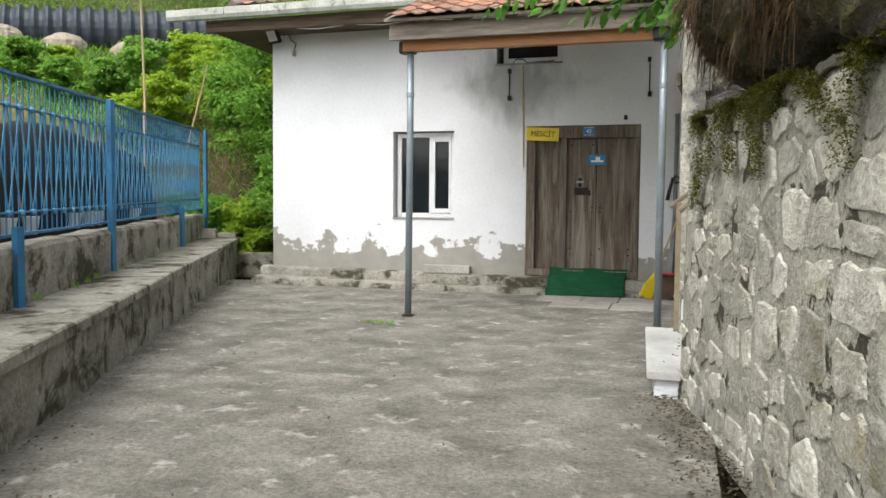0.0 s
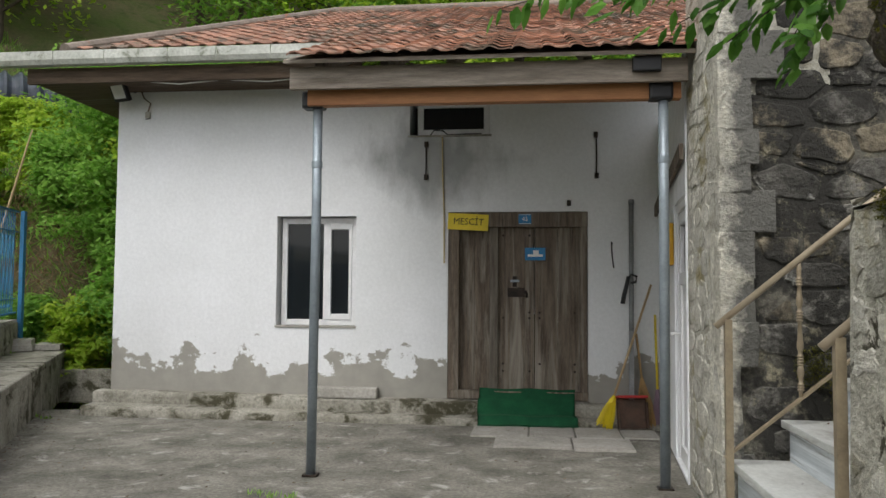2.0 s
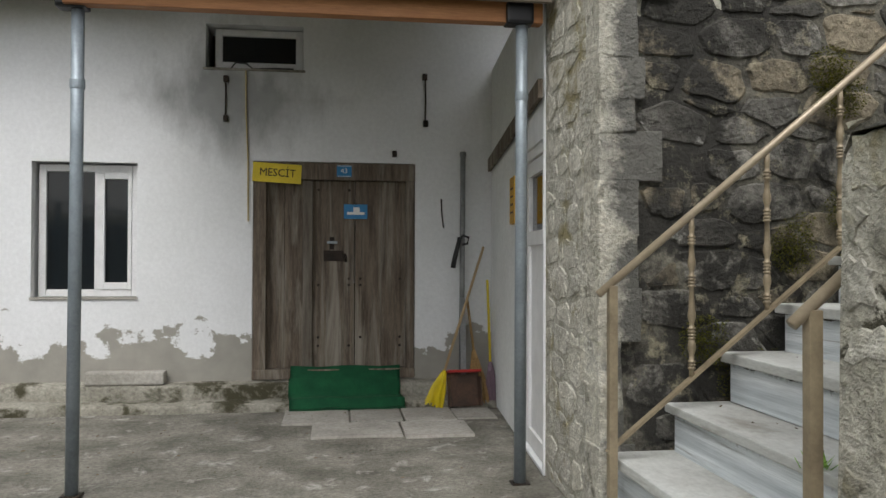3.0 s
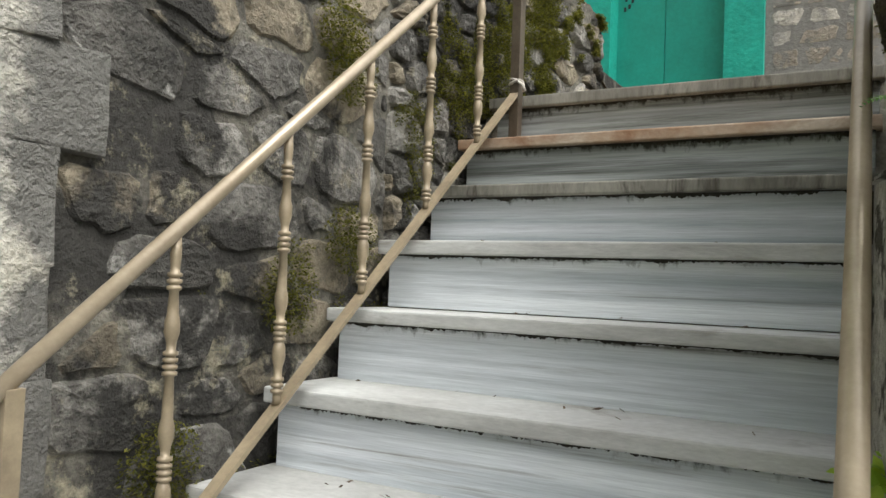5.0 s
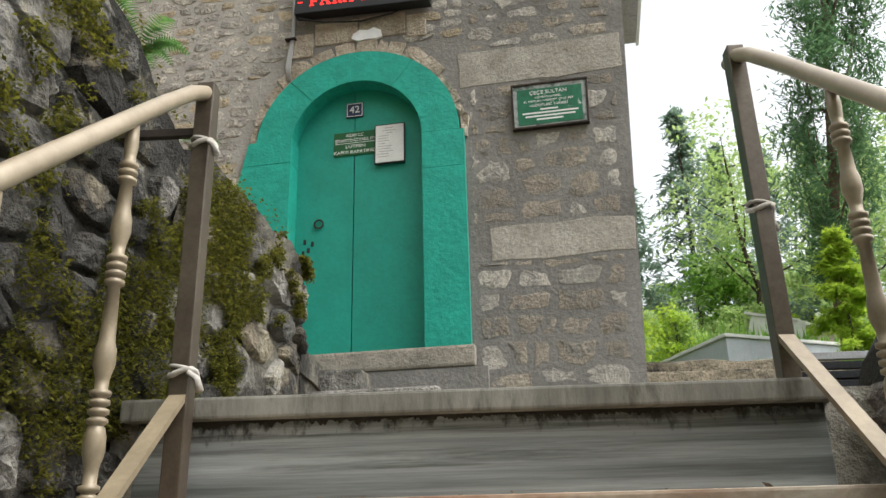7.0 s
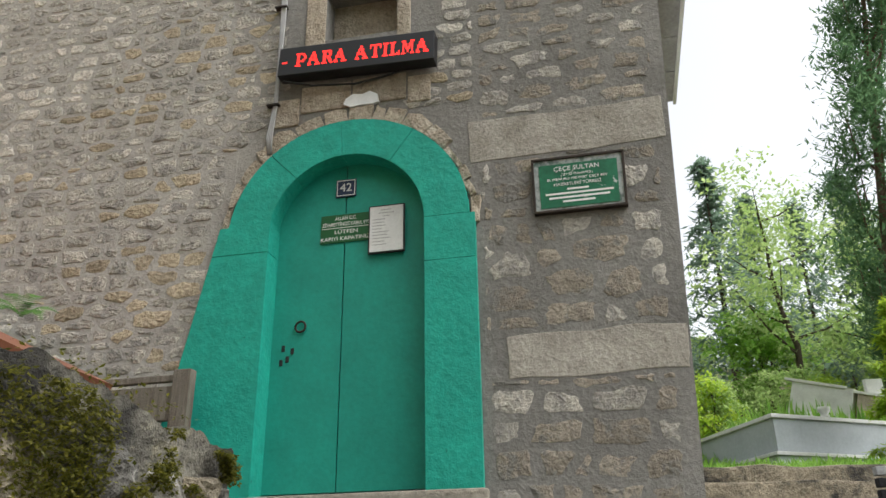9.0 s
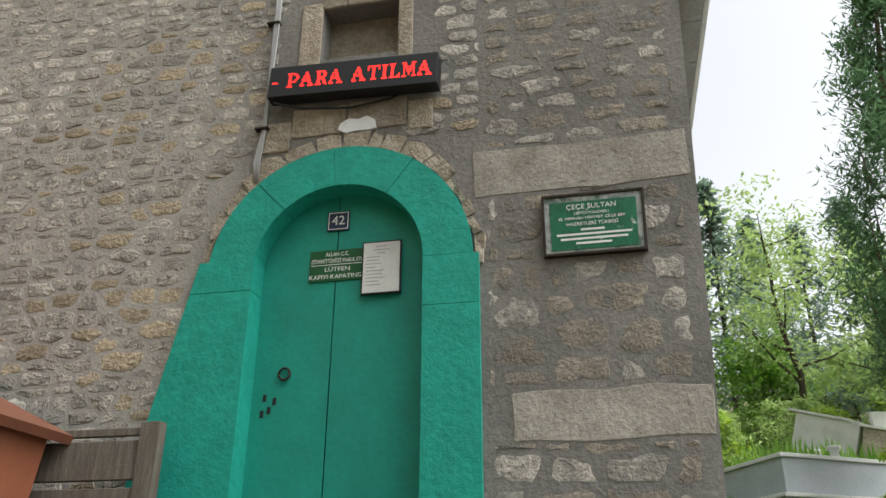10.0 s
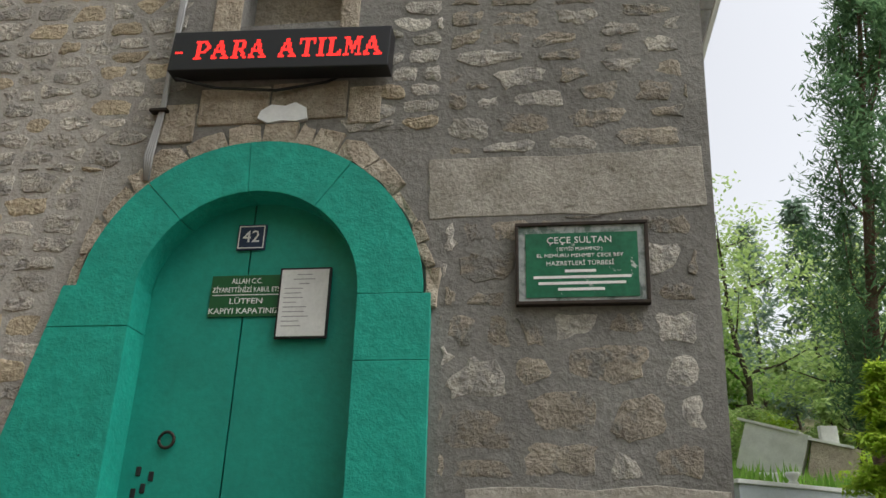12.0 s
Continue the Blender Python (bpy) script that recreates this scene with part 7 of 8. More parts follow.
for k in range(9):
    f = k / 8
    p = A.lerp(B, f) + Vector((0.5, -0.6, -0.55))
    rock("bank_rock", (p.x + rng.uniform(-0.3, 0.3), p.y + rng.uniform(-0.3, 0.3), land(p.x, p.y) + 0.1), (rng.uniform(0.35, 0.7), rng.uniform(0.3, 0.6), rng.uniform(0.25, 0.45)), rng.uniform(0, 3), 2.6, k + 20, M_PALEROCK, "pale broken rock on the bank", 20, 0.12)["group"] = "bank rocks"
# ---------------------------------------------------------------- trees and shrubs
def branching(bm, base, height, radius, rng, limbs=7, lean=0.1, start=0.3):
    """A tapered trunk with limbs; returns the limb ends."""
    top = Vector(base) + Vector((rng.uniform(-lean, lean) * height, rng.uniform(-lean, lean) * height, height))
    path = [Vector(base).lerp(top, k / 6) + Vector((rng.uniform(-1, 1), rng.uniform(-1, 1), 0)) * radius * 0.8 * (0 < k) for k in range(7)]
    tube(bm, path, radius, 8, radius * 0.25)
    ends = [path[-1]]
    for k in range(limbs):
        f = start + (0.95 - start) * k / max(1, limbs - 1)
        i = min(5, int(f * 6))
        p = path[i].lerp(path[i + 1], f * 6 - i)
        a = k * 2.4 + rng.uniform(-0.4, 0.4)
        L = height * (0.42 - 0.22 * f) * rng.uniform(0.8, 1.2)
        d = Vector((math.cos(a), math.sin(a), rng.uniform(0.25, 0.8))).normalized()
        mid = p + d * L * 0.5 + Vector((0, 0, -0.03 * L))
        end = p + d * L + Vector((0, 0, 0.08 * L))
        tube(bm, [p, mid, end], radius * (0.5 - 0.25 * f), 6, radius * 0.08)
        ends += [mid, end]
    return ends


def tree(name, at, height, rng, material, leaves, size, crown=(1.0, 0.8), limbs=9, label="", trunk=0.02, start=0.3, group="", slim=0.5):
    t = thing(name, label, "tree" if "shrub" not in name else "shrub", at, group)
    bm = bmesh.new()
    ends = branching(bm, at, height * 0.86, height * trunk, rng, limbs, 0.06, start)
    part("trunk", bm, M_BARK, t)
    subs = []
    for e in ends:
        for _ in range(3):
            subs.append(e + Vector((rng.uniform(-1, 1), rng.uniform(-1, 1), rng.uniform(-0.6, 0.8))) * crown[0] * 0.6)
    pts = clump_points(rng, subs, leaves, crown[0] * 0.55, crown[1] * 0.4)
    vs, fs = leaf_cloud(pts, size, rng, 0.25, slim)
    cloud_part("crown", vs, fs, material, t)
    return t


def conifer(name, at, height, width, rng, material, leaves, size, label, group="", bare=0.12, power=0.8, slim=0.25):
    """A cone of drooping sprays on whorled branches round a straight trunk."""
    t = thing(name, label, "tree", at, group)
    bm = bmesh.new()
    tube(bm, [at, Vector(at) + Vector((0, 0, height * 0.95))], height * 0.014, 8, height * 0.003)
    part("trunk", bm, M_BARK, t)
    pts = []
    tiers = int(height / (0.35 + height * 0.02)) + 6
    arms = [(bare + (1 - bare) * (k + rng.random()) / (tiers * 5), rng.uniform(0, 6.2832), rng.uniform(0.6, 1.15)) for k in range(tiers * 5)]
    for _ in range(leaves):
        f, a, q = rng.choice(arms)
        r = width * (1 - f) ** power * q * rng.random() ** 0.55
        p = Vector(at) + Vector((math.cos(a) * r, math.sin(a) * r, height * f - 0.18 * r + rng.gauss(0, 0.05 * width)))
        pts.append(p + Vector((rng.gauss(0, 1), rng.gauss(0, 1), 0)) * width * 0.06)
    vs, fs = leaf_cloud(pts, size, rng, 0.1, slim)
    cloud_part("crown", vs, fs, material, t)
    return t


rng = random.Random(101)
# graveyard side: cypress, golden cypress, broadleaf trees, pines
CY = (14.55, -0.76, 4.0)
cyp = thing("cypress", "tall dark green cypress with a bare reddish trunk", "tree", CY)
bm = bmesh.new()
tube(bm, [CY, (14.52, -0.74, 5.6), (14.58, -1.0, 7.2), (14.58, -1.45, 10.5), (14.58, -1.9, 13.5)], 0.13, 8, 0.03)
part("trunk", bm, M_BARKRED, cyp)
for k in range(26):
    z = 5.5 + 0.3 * k
    a = k * 2.4
    bm = bmesh.new()
    yc = -0.76 - 0.16 * (z - 5.6)
    tube(bm, [(14.58, yc, z), (14.58 + 0.35 * math.cos(a), yc - 0.08 + 0.35 * math.sin(a), z + 0.5), (14.58 + 0.5 * math.cos(a), yc - 0.2 + 0.5 * math.sin(a), z + 1.3)], 0.03, 5, 0.008)
    part("limb", bm, M_BARKRED, cyp)
pts = []
for _ in range(27000):
    z = 5.6 + 8.6 * rng.random() ** 0.85
    k = int(z * 3.1)
    a = rng.choice((k * 1.9, k * 1.9 + 2.1, k * 1.9 + 4.2)) + rng.gauss(0, 0.35)
    r = (0.8 if z > 7.5 else 0.25 + 0.55 * (z - 5.6) / 1.9) * (1 - 0.5 * smooth(10, 14.2, z)) * (0.25 + 0.75 * rng.random() ** 0.6) * rng.choice((0.8, 1.0, 1.0, 1.3)) * (1 + 0.25 * math.sin(z * 5.3))
    pts.append((14.58 + r * math.cos(a), -0.76 - 0.16 * (z - 5.6) + r * math.sin(a), z + rng.gauss(0, 0.12)))
vs, fs = leaf_cloud(pts, 0.15, rng, -0.75, 0.22)
cloud_part("crown", vs, fs, M_CYPRESS, cyp)
conifer("golden_cypress", (13.9, -0.55, 4.25), 2.2, 0.72, rng, M_LEAFLIGHT, 11000, 0.13, "small bright yellow-green cypress", bare=0.02, power=0.7)
for x, y, h, n, mt, c in ((25.5, -3.4, 7.5, 4200, M_LEAFPALE, 1.5), (22.5, -4.6, 6.0, 3600, M_LEAFPALE, 1.5), (26.5, -2.6, 3.2, 3600, M_LEAF, 1.1), (23.0, -7.5, 7.0, 4000, M_LEAFPALE, 1.8)):
    tree("broadleaf_tree", (x, y, upland(x, y) - 0.1), h, rng, mt, n, 0.19, (c, c * 0.8), 11, "leafy broadleaf tree on the graveyard slope", 0.016, 0.22, "graveyard trees")
for x, y, h, w in ((33.0, -3.6, 10.5, 2.6), (36.5, -6.2, 9.5, 2.6), (30.5, -7.8, 9.0, 2.4), (40, -2.5, 8.5, 2.6), (41, -10, 10, 3.0), (38.5, -14, 10, 3), (29, -11.5, 9, 2.4)):
    conifer("pine_tree", (x, y, upland(x, y) - 0.2), h, w, rng, M_PINENEEDLE, 3600, 0.40, "blue-green pine on the hillside, paled for haze", "hillside pines", 0.15, 0.75, 0.3)
for k in range(20):
    a = radians(rng.uniform(-34, 0))
    r = rng.uniform(28, 62)
    x, y = 2 + r * math.cos(a), 4.5 + r * math.sin(a)
    h = rng.uniform(2.0, 3.6) * (0.7 + r / 90)
    tree("woodland_tree", (x, y, upland(x, y) - 0.3), h, rng, rng.choice((M_LEAFPALE, M_LEAFPALE, M_LEAF)), 2000, 0.30, (h * 0.24, h * 0.22), 8, "broadleaf tree of the wooded hillside", 0.016, 0.2, "woodland")
for k in range(46):
    a = radians(rng.uniform(-31, -3))
    r = rng.uniform(15.5, 30)
    x, y = 2 + r * math.cos(a), 4.5 + r * math.sin(a)
    if x < 22.5 and -28 < math.degrees(math.atan2(y - 5, x - 3.9)) < -18:
        continue
    tree("hillside_shrub", (x, y, upland(x, y) - 0.1), rng.uniform(0.7, 1.6), rng, rng.choice((M_LEAFLIGHT, M_LEAFPALE, M_LEAFPALE)), 1300, 0.12, (0.5, 0.4), 6, "bright green shrub on the graveyard slope", 0.02, 0.1, "slope shrubs")

# wooded bank on the other side, behind fence and house
def bank_tree(x, y, h, mt, n, size, label, nm="bank_tree", grp="bank trees"):
    tree(nm, (x, y, land(x, y) - 0.2), h, rng, mt, n, size, (h * 0.26, h * 0.24), 9, label, 0.014, 0.15, grp)


for k in range(46):
    x, y = rng.uniform(-21, 7), rng.uniform(19, 37)
    g = -x + y - 14
    if g < (17 if x < -6 else 9) or (x > -5.5 and y < 18):
        continue
    bank_tree(x, y, rng.uniform(6.5, 11), rng.choice((M_LEAF, M_LEAFLIGHT, M_LEAF, M_LEAFLIGHT)), 3600, 0.27, "tall broadleaf tree on the wooded bank")
for k in range(26):
    x, y = rng.uniform(-26, -13), rng.uniform(9, 22)
    if -x + y - 14 < 17:
        continue
    bank_tree(x, y, rng.uniform(5.5, 9), rng.choice((M_LEAF, M_LEAFLIGHT, M_LEAF, M_LEAFLIGHT)), 3200, 0.25, "tall broadleaf tree on the wooded bank")
for x, y, h, mt in ((-5.9, 12.0, 2.2, M_LEAF), (-6.5, 12.7, 3.0, M_LEAF), (-5.6, 13.4, 3.2, M_LEAF), (-7.3, 12.6, 1.4, M_LEAF), (-7.0, 14.2, 2.2, M_LEAFLIGHT), (-8.3, 13.6, 1.3, M_LEAFLIGHT),
                    (-8.6, 12.4, 1.1, M_LEAFLIGHT), (-9.6, 13.0, 1.3, M_LEAF), (-6.0, 15.4, 3.4, M_LEAF), (-10.5, 11.6, 1.0, M_LEAF), (-11.6, 11.8, 1.0, M_LEAF), (-9.2, 15.3, 1.2, M_LEAFLIGHT), (-5.3, 11.6, 1.2, M_LEAFDARK), (-6.3, 11.5, 0.9, M_LEAFLIGHT),
                    (-12.8, 10.6, 0.9, M_LEAF), (-7.6, 11.5, 1.0, M_LEAF), (-9.9, 14.9, 1.2, M_LEAFLIGHT), (-9.0, 11.9, 1.0, M_LEAFLIGHT), (-10.2, 12.6, 0.8, M_LEAF), (-11.3, 12.6, 0.7, M_LEAFLIGHT),
                    (-12.4, 12.0, 0.7, M_LEAF), (-8.1, 14.6, 1.1, M_LEAF), (-6.2, 16.4, 3.0, M_LEAFLIGHT), (-13.6, 11.4, 0.7, M_LEAFLIGHT), (-6.3, 13.6, 2.2, M_LEAFLIGHT), (-5.35, 11.5, 1.9, M_LEAF), (-6.0, 11.35, 1.4, M_LEAFLIGHT), (-5.1, 12.3, 2.6, M_LEAFLIGHT), (-6.9, 11.4, 1.2, M_LEAF)):
    tree("bank_shrub", (x, y, land(x, y) - 0.1), h, rng, mt, int(2600 + 2200 * h), 0.115, (h * 0.30, h * 0.26), 10, "leafy green shrub on the bank beside the house", 0.014, 0.1, "bank shrubs")
for x, y, h in ((-8.0, 10.9, 4.4), (-7.6, 11.5, 3.4)):
    bm = bmesh.new()
    z = land(x, y) - 0.1
    tube(bm, [(x, y, z), (x + 0.05, y, z + h * 0.5), (x + (0.55 if h < 4 else -0.03), y, z + h)], 0.035, 7, 0.012)
    tagged(part("bare_sapling", bm, M_STICK), "thin bare pale sapling on the bank", "sapling", "bare saplings")
# dry brambles at the foot of the bank
pts = []
for _ in range(9000):
    x, y = rng.uniform(-8, -4.75), rng.uniform(11.0, 12.6)
    pts.append((x, y, land(x, y) + 0.9 * rng.random() ** 1.5))
vs, fs = leaf_cloud(pts, 0.16, rng, 0.2, 0.09)
cloud_part("dry_brambles", vs, fs, M_DRY, None, "", "stuff")
pts = []
for _ in range(60000):
    if rng.random() < 0.55:
        x, y = rng.uniform(-16, -4.7), rng.uniform(11, 20)
        z = land(x, y)
    else:
        x = 11.3 + 20 * rng.random() ** 1.3
        y = 4 - (x - 2) * rng.uniform(0.05, 0.6)
        z = upland(x, y)
    pts.append((x, y, z - 0.02))
vs, fs = leaf_cloud(pts, 0.26, rng, -1.2, 0.10)
cloud_part("rough_grass", vs, fs, M_LEAF, None, "", "stuff")

# ---------------------------------------------------------------- graves
e1, e2, C = Vector((0.42, -0.907, 0)), Vector((0.96, 0.27, 0)), Vector((14.94, 1.02, 0))
def gbox(a0, a1, b0, b1, z0, z1, bevel=0.01):
    bm = bmesh.new()
    box(bm, a0, a1, b0, b1, z0, z1, bevel=bevel)
    for v in bm.verts:
        p = C + e1 * v.co.x + e2 * v.co.y
        v.co = (p.x, p.y, v.co.z)
    bmesh.ops.recalc_face_normals(bm, faces=bm.faces)
    return bm


grave = thing("grave_enclosure", "raised grave bed walled with grey-white marble slabs", "grave", C + Vector((0, 0, 4.0)))
part("base", gbox(-0.06, 4.3, -0.06, 3.4, 3.7, 4.50), M_GRAVE, grave)
part("ledge", gbox(-0.10, 4.34, -0.10, 3.44, 4.50, 4.555), M_PVCSTONE, grave)
part("front_slab", gbox(0.0, 4.2, 0.0, 0.06, 4.555, 5.06), M_GRAVE, grave)
part("side_slab", gbox(0.0, 0.06, 0.06, 3.3, 4.555, 5.06), M_GRAVE, grave)
part("cap", gbox(-0.04, 4.24, -0.04, 0.12, 5.06, 5.12), M_PVCSTONE, grave)
part("cap", gbox(-0.04, 0.12, 0.12, 3.34, 5.06, 5.12), M_PVCSTONE, grave)
part("soil", gbox(0.1, 4.2, 0.1, 3.3, 4.6, 4.98, 0.0), M_SOIL, grave)
for a in (1.05, 3.1):
    p = C + e1 * a + e2 * 0.04
    u = thing("grave_urn", "small white stone urn on the grave edge", "urn", (p.x, p.y, 5.12), "grave urns")
    part("urn", lathe(bmesh.new(), [(0.07, 0.0), (0.07, 0.03), (0.05, 0.05), (0.09, 0.11), (0.10, 0.16), (0.085, 0.165), (0.06, 0.1)], (p.x, p.y, 5.12), 14), M_PVCSTONE, u, smooth=True)
iris = thing("iris_plants", "sword-leaved green iris plants in the grave bed", "plants", C + e1 * 2 + e2 * 1 + Vector((0, 0, 4.98)))
vs, fs = [], []
for k in range(900):
    p = C + e1 * rng.uniform(0.15, 4.1) + e2 * rng.uniform(0.2, 1.8) + Vector((0, 0, 4.95))
    a = rng.uniform(0, 6.28)
    s = Vector((math.cos(a), math.sin(a), 0)) * 0.022
    d = Vector((rng.uniform(-0.3, 0.3), rng.uniform(-0.3, 0.3), 1)).normalized()
    L = rng.uniform(0.3, 0.55)
    b = len(vs)
    vs += [p - s, p + s, p + d * L * 0.6 + s * 0.8, p + d * L, p + d * L * 0.6 - s * 0.8]
    fs.append((b, b + 1, b + 2, b + 3, b + 4))
cloud_part("foliage", vs, fs, M_LEAF, iris)
for x0, y0, z0, x1, y1, z1, mt in ((22.6, -1.9, 7.40, 21.8, -2.95, 6.95, M_PVCSTONE), (21.78, -3.0, 6.84, 21.5, -3.9, 6.6, M_PALEROCK)):
    bm = bmesh.new()
    bar(bm, (x0, y0, z0 - 0.55), (x1, y1, z1 - 0.55), 0.25, 1.1)
    w = thing("graveyard_wall", "low pale plastered graveyard wall on the slope", "wall", ((x0 + x1) / 2, (y0 + y1) / 2, z1 - 1.0), "graveyard walls")
    part("body", bm, mt, w)
    bm = bmesh.new()
    bar(bm, (x0, y0, z0 + 0.03), (x1, y1, z1 + 0.03), 0.32, 0.06)
    part("coping", bm, M_PVCSTONE, w)
for x, y, z, h in ((21.7, -3.5, 6.2, 0.95), (16.4, 0.0, 4.9, 0.5)):
    g = thing("headstone", "small white headstone among the plants", "headstone", (x, y, z), "headstones")
    part("slab", bm_box(x - 0.07, x + 0.07, y - 0.2, y + 0.2, z - 0.3, z + h, bevel=0.03), M_PVCSTONE, g)
# old stone steps rising past the corner of the tomb building
for k in range(7):
    x, z = 7.9 + 0.42 * k, 2.66 + 0.185 * k
    bm = bm_box(x, x + 0.5, 1.2, 3.65, z - 0.3, z, bevel=0.03)
    bmesh.ops.subdivide_edges(bm, edges=[e for e in bm.edges if e.calc_length() > 0.8], cuts=6)
    for v in bm.verts:
        v.co += Vector((bump_noise(v.co, 1.8), 0, bump_noise(v.co, 2.2, 4))) * 0.04
    tagged(part("slope_step", bm, M_DARKSTONE2, None, "", False), "worn dark stone step climbing to the graves", "step", "graveyard steps", "structure")
# dark slatted bench end on the landing
bn = thing("slatted_bench", "dark slatted bench with a pale top bar", "bench", (9.6, 1.7, 3.2))
for k in range(4):
    part("slat", bm_box(9.5, 9.58, 0.6, 2.0, 3.28 + 0.09 * k, 3.35 + 0.09 * k, bevel=0.006), M_TARP if k < 3 else M_GREYMETAL, bn)
for y in (0.7, 1.9):
    part("leg", bm_box(9.5, 9.56, y, y + 0.05, 2.9, 3.3), M_TARP, bn)

# ---------------------------------------------------------------- beside the tomb door
shed = thing("lean_to_roof", "red-brown sheet metal lean-to edge beside the tomb", "roof", tpos(3.4, -0.5, 3.6))
bm = bmesh.new()
prism(bm, [(3.34, 3.86), (5.2, 4.72), (5.2, 3.2), (3.43, 3.2)], -0.9, -0.35)
for v in bm.verts:
    v.co = tpos(v.co.x, v.co.z, v.co.y)
bmesh.ops.recalc_face_normals(bm, faces=bm.faces)
part("side_sheet", bm, M_TERRACOTTA, shed, "red-brown sheet metal side")
bm = bmesh.new()
prism(bm, [(3.28, 3.845), (5.2, 4.735), (5.2, 4.79), (3.26, 3.89)], -1.0, -0.25)
for v in bm.verts:
    v.co = tpos(v.co.x, v.co.z, v.co.y)
bmesh.ops.recalc_face_normals(bm, faces=bm.faces)
part("edge_trim", bm, M_TERRACOTTA2, shed, "darker folded metal edge")
wf = thing("wooden_fence", "weathered grey plank fence end beside the tomb door", "fence", tpos(2.9, -0.25, 3.2))
part("post", tbox(2.755, 2.865, -0.27, -0.2, 3.2, 3.95, 0.006), M_GREYPLANK, wf)
for z0, z1 in ((3.885, 3.925), (3.66, 3.86), (3.42, 3.62)):
    part("plank", tbox(2.865, 3.6, -0.25, -0.21, z0, z1, 0.005), M_GREYPLANK, wf)

# ---------------------------------------------------------------- branch over the yard
br = thing("overhanging_branch", "green leafy branch hanging over the yard from the rock", "branch", (1.25, 4.1, 2.62))
rng = random.Random(66)
leafm = []
for k in range(4):
    bm = bmesh.new()
    L, w = 1.0, 0.46 + 0.05 * k
    rib = [(0, 0, 0), (0.33, 0, 0.03), (0.7, 0, 0.0), (1.0, 0, -0.08 - 0.03 * k)]
    lw = [0.0, 0.5, 0.36, 0.0]
    mid = [bm.verts.new(p) for p in rib]
    sides = []
    for sg in (-1, 1):
        sides.append([bm.verts.new((p[0], sg * w * q, p[2] - 0.06)) for p, q in zip(rib[1:3], lw[1:3])])
    for sd in sides:
        bm.faces.new((mid[0], mid[1], sd[0]))
        bm.faces.new((mid[1], mid[2], sd[1], sd[0]))
        bm.faces.new((mid[2], mid[3], sd[1]))
    leafm.append(mesh_of("leaf", bm, M_BRANCHLEAF))
twigs = []
for k, (tip, sag) in enumerate((((0.02, 4.0, 2.50), 0.05), ((0.30, 4.15, 2.60), 0.03), ((0.45, 3.85, 2.44), 0.05), ((0.70, 4.05, 2.42), 0.04), ((0.95, 4.2, 2.40), 0.02), ((1.12, 3.95, 2.32), 0.02), ((0.55, 4.3, 2.72), 0.02), ((0.85, 3.75, 2.62), 0.02), ((1.2, 4.25, 2.28), 0.0))):
    a = Vector((1.42, 4.0 + 0.04 * k, 2.70))
    b = Vector(tip)
    path = [a.lerp(b, f / 6) + Vector((0, 0, sag * math.sin(math.pi * f / 6))) for f in range(7)]
    bm = bmesh.new()
    tube(bm, path, 0.008, 6, 0.002)
    part("twig", bm, M_BARK, br)
    n = 30
    for i in range(n):
        f = 0.15 + 0.85 * i / (n - 1)
        q = a.lerp(b, f) + Vector((rng.gauss(0, 0.03), rng.gauss(0, 0.04), sag * math.sin(math.pi * f)))
        size = rng.uniform(0.075, 0.125)
        ob = new("leaf", rng.choice(leafm))
        ob.parent, ob.matrix_parent_inverse = br, Matrix.Translation(br.location).inverted()
        along = math.degrees(math.atan2(b.y - a.y, b.x - a.x)) + rng.uniform(-75, 75)
        ob.matrix_basis = Matrix.Translation(q) @ pose(0, 0, 0, rng.uniform(-35, 35), rng.uniform(15, 75), along) @ Matrix.Diagonal((size, size, size, 1))

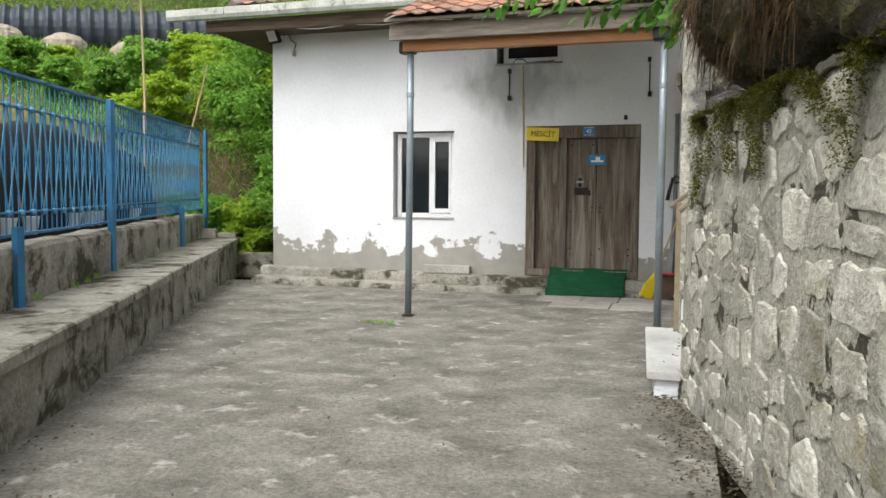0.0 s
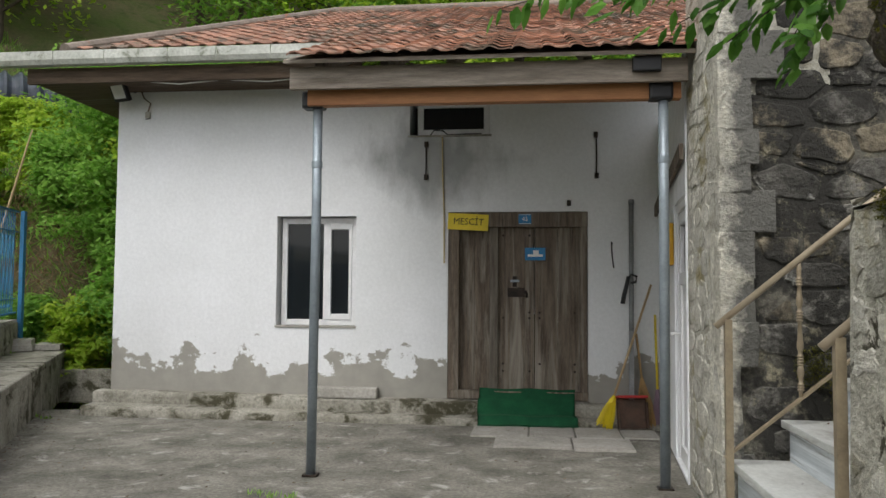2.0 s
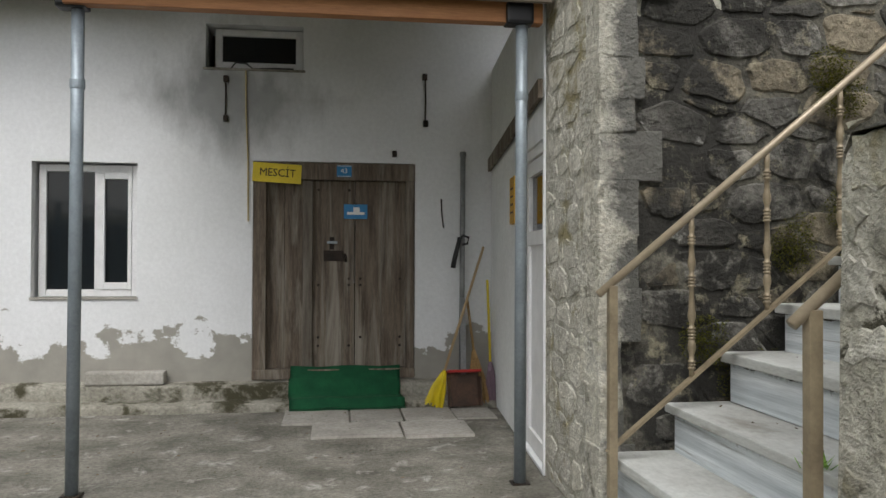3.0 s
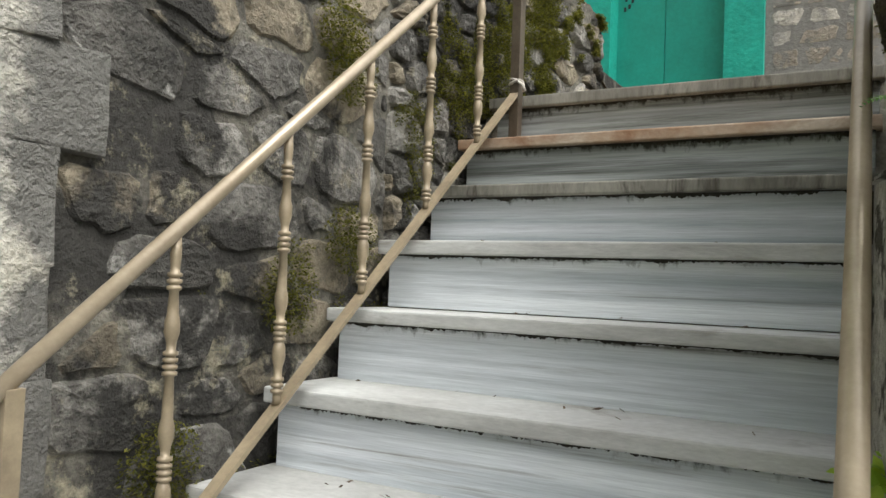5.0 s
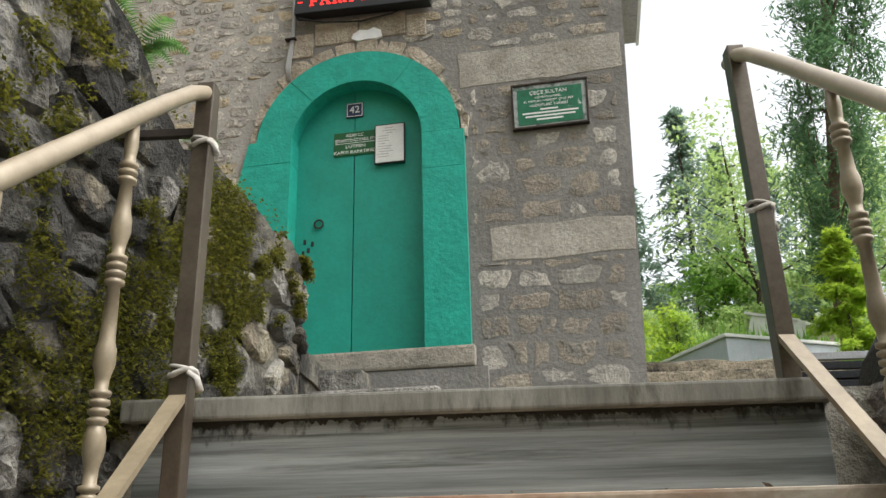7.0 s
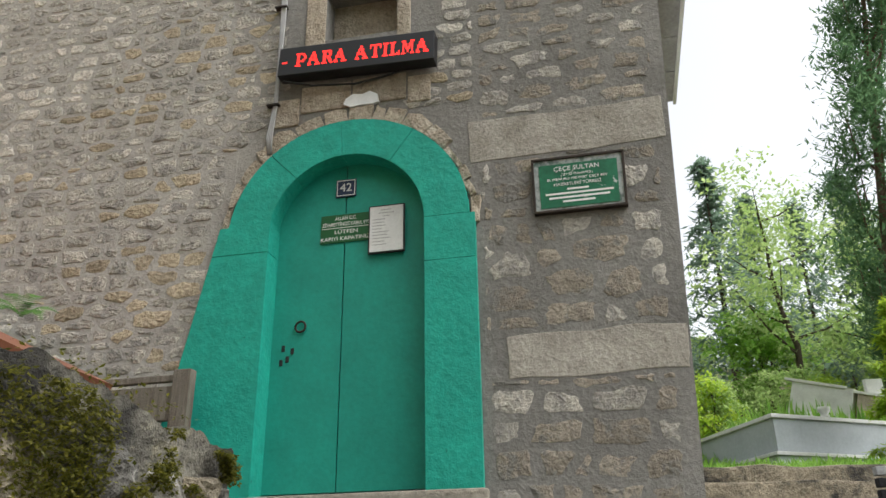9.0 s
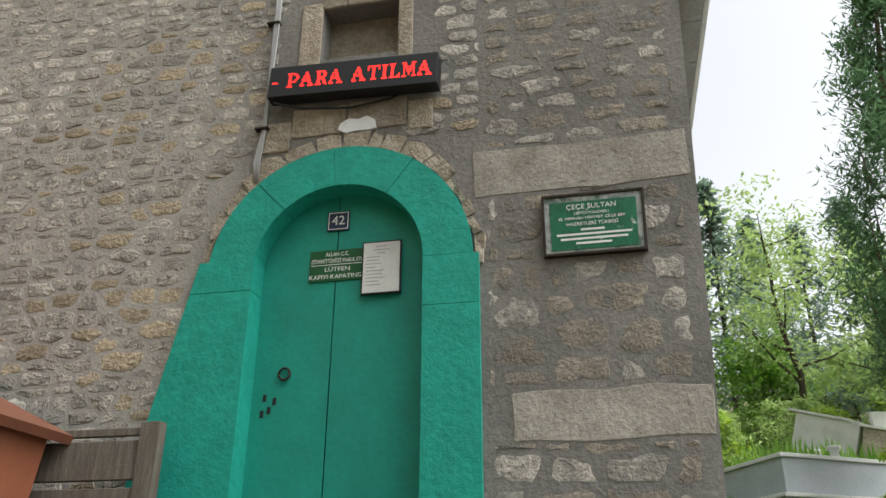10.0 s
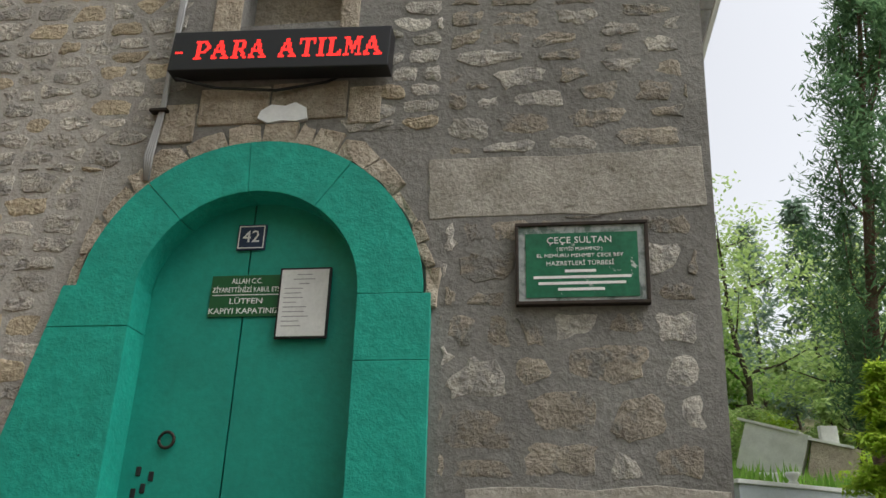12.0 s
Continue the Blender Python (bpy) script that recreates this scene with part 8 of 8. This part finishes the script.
# ---------------------------------------------------------------- small plants, litter, drain
def tuft(at, n, size, seed, label="small tuft of green weeds in a floor crack"):
    r = random.Random(seed)
    vs, fs = [], []
    for k in range(n):
        a = r.uniform(0, 6.28)
        p = Vector(at) + Vector((r.gauss(0, 0.03), r.gauss(0, 0.02), 0))
        d = Vector((math.cos(a) * 0.7, math.sin(a) * 0.7, r.uniform(0.5, 1.3))).normalized() * size * r.uniform(0.5, 1.1)
        s = Vector((-math.sin(a), math.cos(a), 0)) * size * 0.06
        b = len(vs)
        vs += [p - s, p + s, p + d * 0.6 + s, p + d, p + d * 0.6 - s]
        fs.append((b, b + 1, b + 2, b + 3, b + 4))
    t = thing("weed_tuft", label, "weeds", at, "weeds")
    cloud_part("blades", vs, fs, M_LEAF, t)


for k, (x, y) in enumerate(((-1.58, 6.12), (-1.70, 6.18), (-1.45, 6.1), (-5.2, 9.0), (-5.4, 9.15), (-5.0, 8.9), (1.15, 5.5), (1.3, 4.0))):
    tuft((x, y, 0.0), 22, 0.055, k)
for k in range(12):
    p = bpos(rng.uniform(-2, 10), 0.585, 0.455)
    tuft(tuple(p), 16, 0.07, 50 + k, "weeds growing between bench and low wall")
tuft((1.62, 4.55, 0.64), 20, 0.07, 90, "tiny weed growing on a marble step")
pl = thing("stair_weed", "fresh green weed growing beside the lower railing", "weed", (1.9, 4.12, 0.9))
pts = clump_points(rng, [(1.9, 4.14, 0.95), (2.0, 4.12, 1.12)], 160, 0.09, 0.11)
vs, fs = leaf_cloud(pts, 0.07, rng, 0.2, 0.6)
cloud_part("leaves", vs, fs, M_LEAFLIGHT, pl)
pts = []
for _ in range(2600):
    s = rng.uniform(0, 6)
    pts.append(epos(s, 0.02 + abs(rng.gauss(0, 0.16)), 0.006))
for _ in range(900):
    pts.append(Vector((rng.uniform(-4.5, 1.2), rng.uniform(-0.5, 9.1), 0.004)))
for _ in range(500):
    pts.append(bpos(rng.uniform(-3, 10), -abs(rng.gauss(0, 0.15)), 0.0) * 1.0)
for p in pts:
    p.z = 0.006
for _ in range(110):
    k = rng.randrange(10)
    pts.append(Vector((1.05 + GOING * k + 0.26 - 0.2 * rng.random() ** 2, rng.uniform(4.1, 5.75), FIRST + RISE * k + 0.006)))
vs, fs = [], []
for p in pts:
    a, L = rng.uniform(0, 6.28), rng.uniform(0.005, 0.020)
    d, s = Vector((math.cos(a), math.sin(a), 0)) * L, Vector((-math.sin(a), math.cos(a), 0)) * L * 0.35
    b = len(vs)
    vs += [p - d, p + s + Vector((0, 0, 0.006)), p + d + Vector((0, 0, 0.010 * rng.random())), p - s]
    fs += [(b, b + 1, b + 2), (b, b + 2, b + 3)]
cloud_part("leaf_litter", vs, fs, M_LITTER, None, "", "stuff")
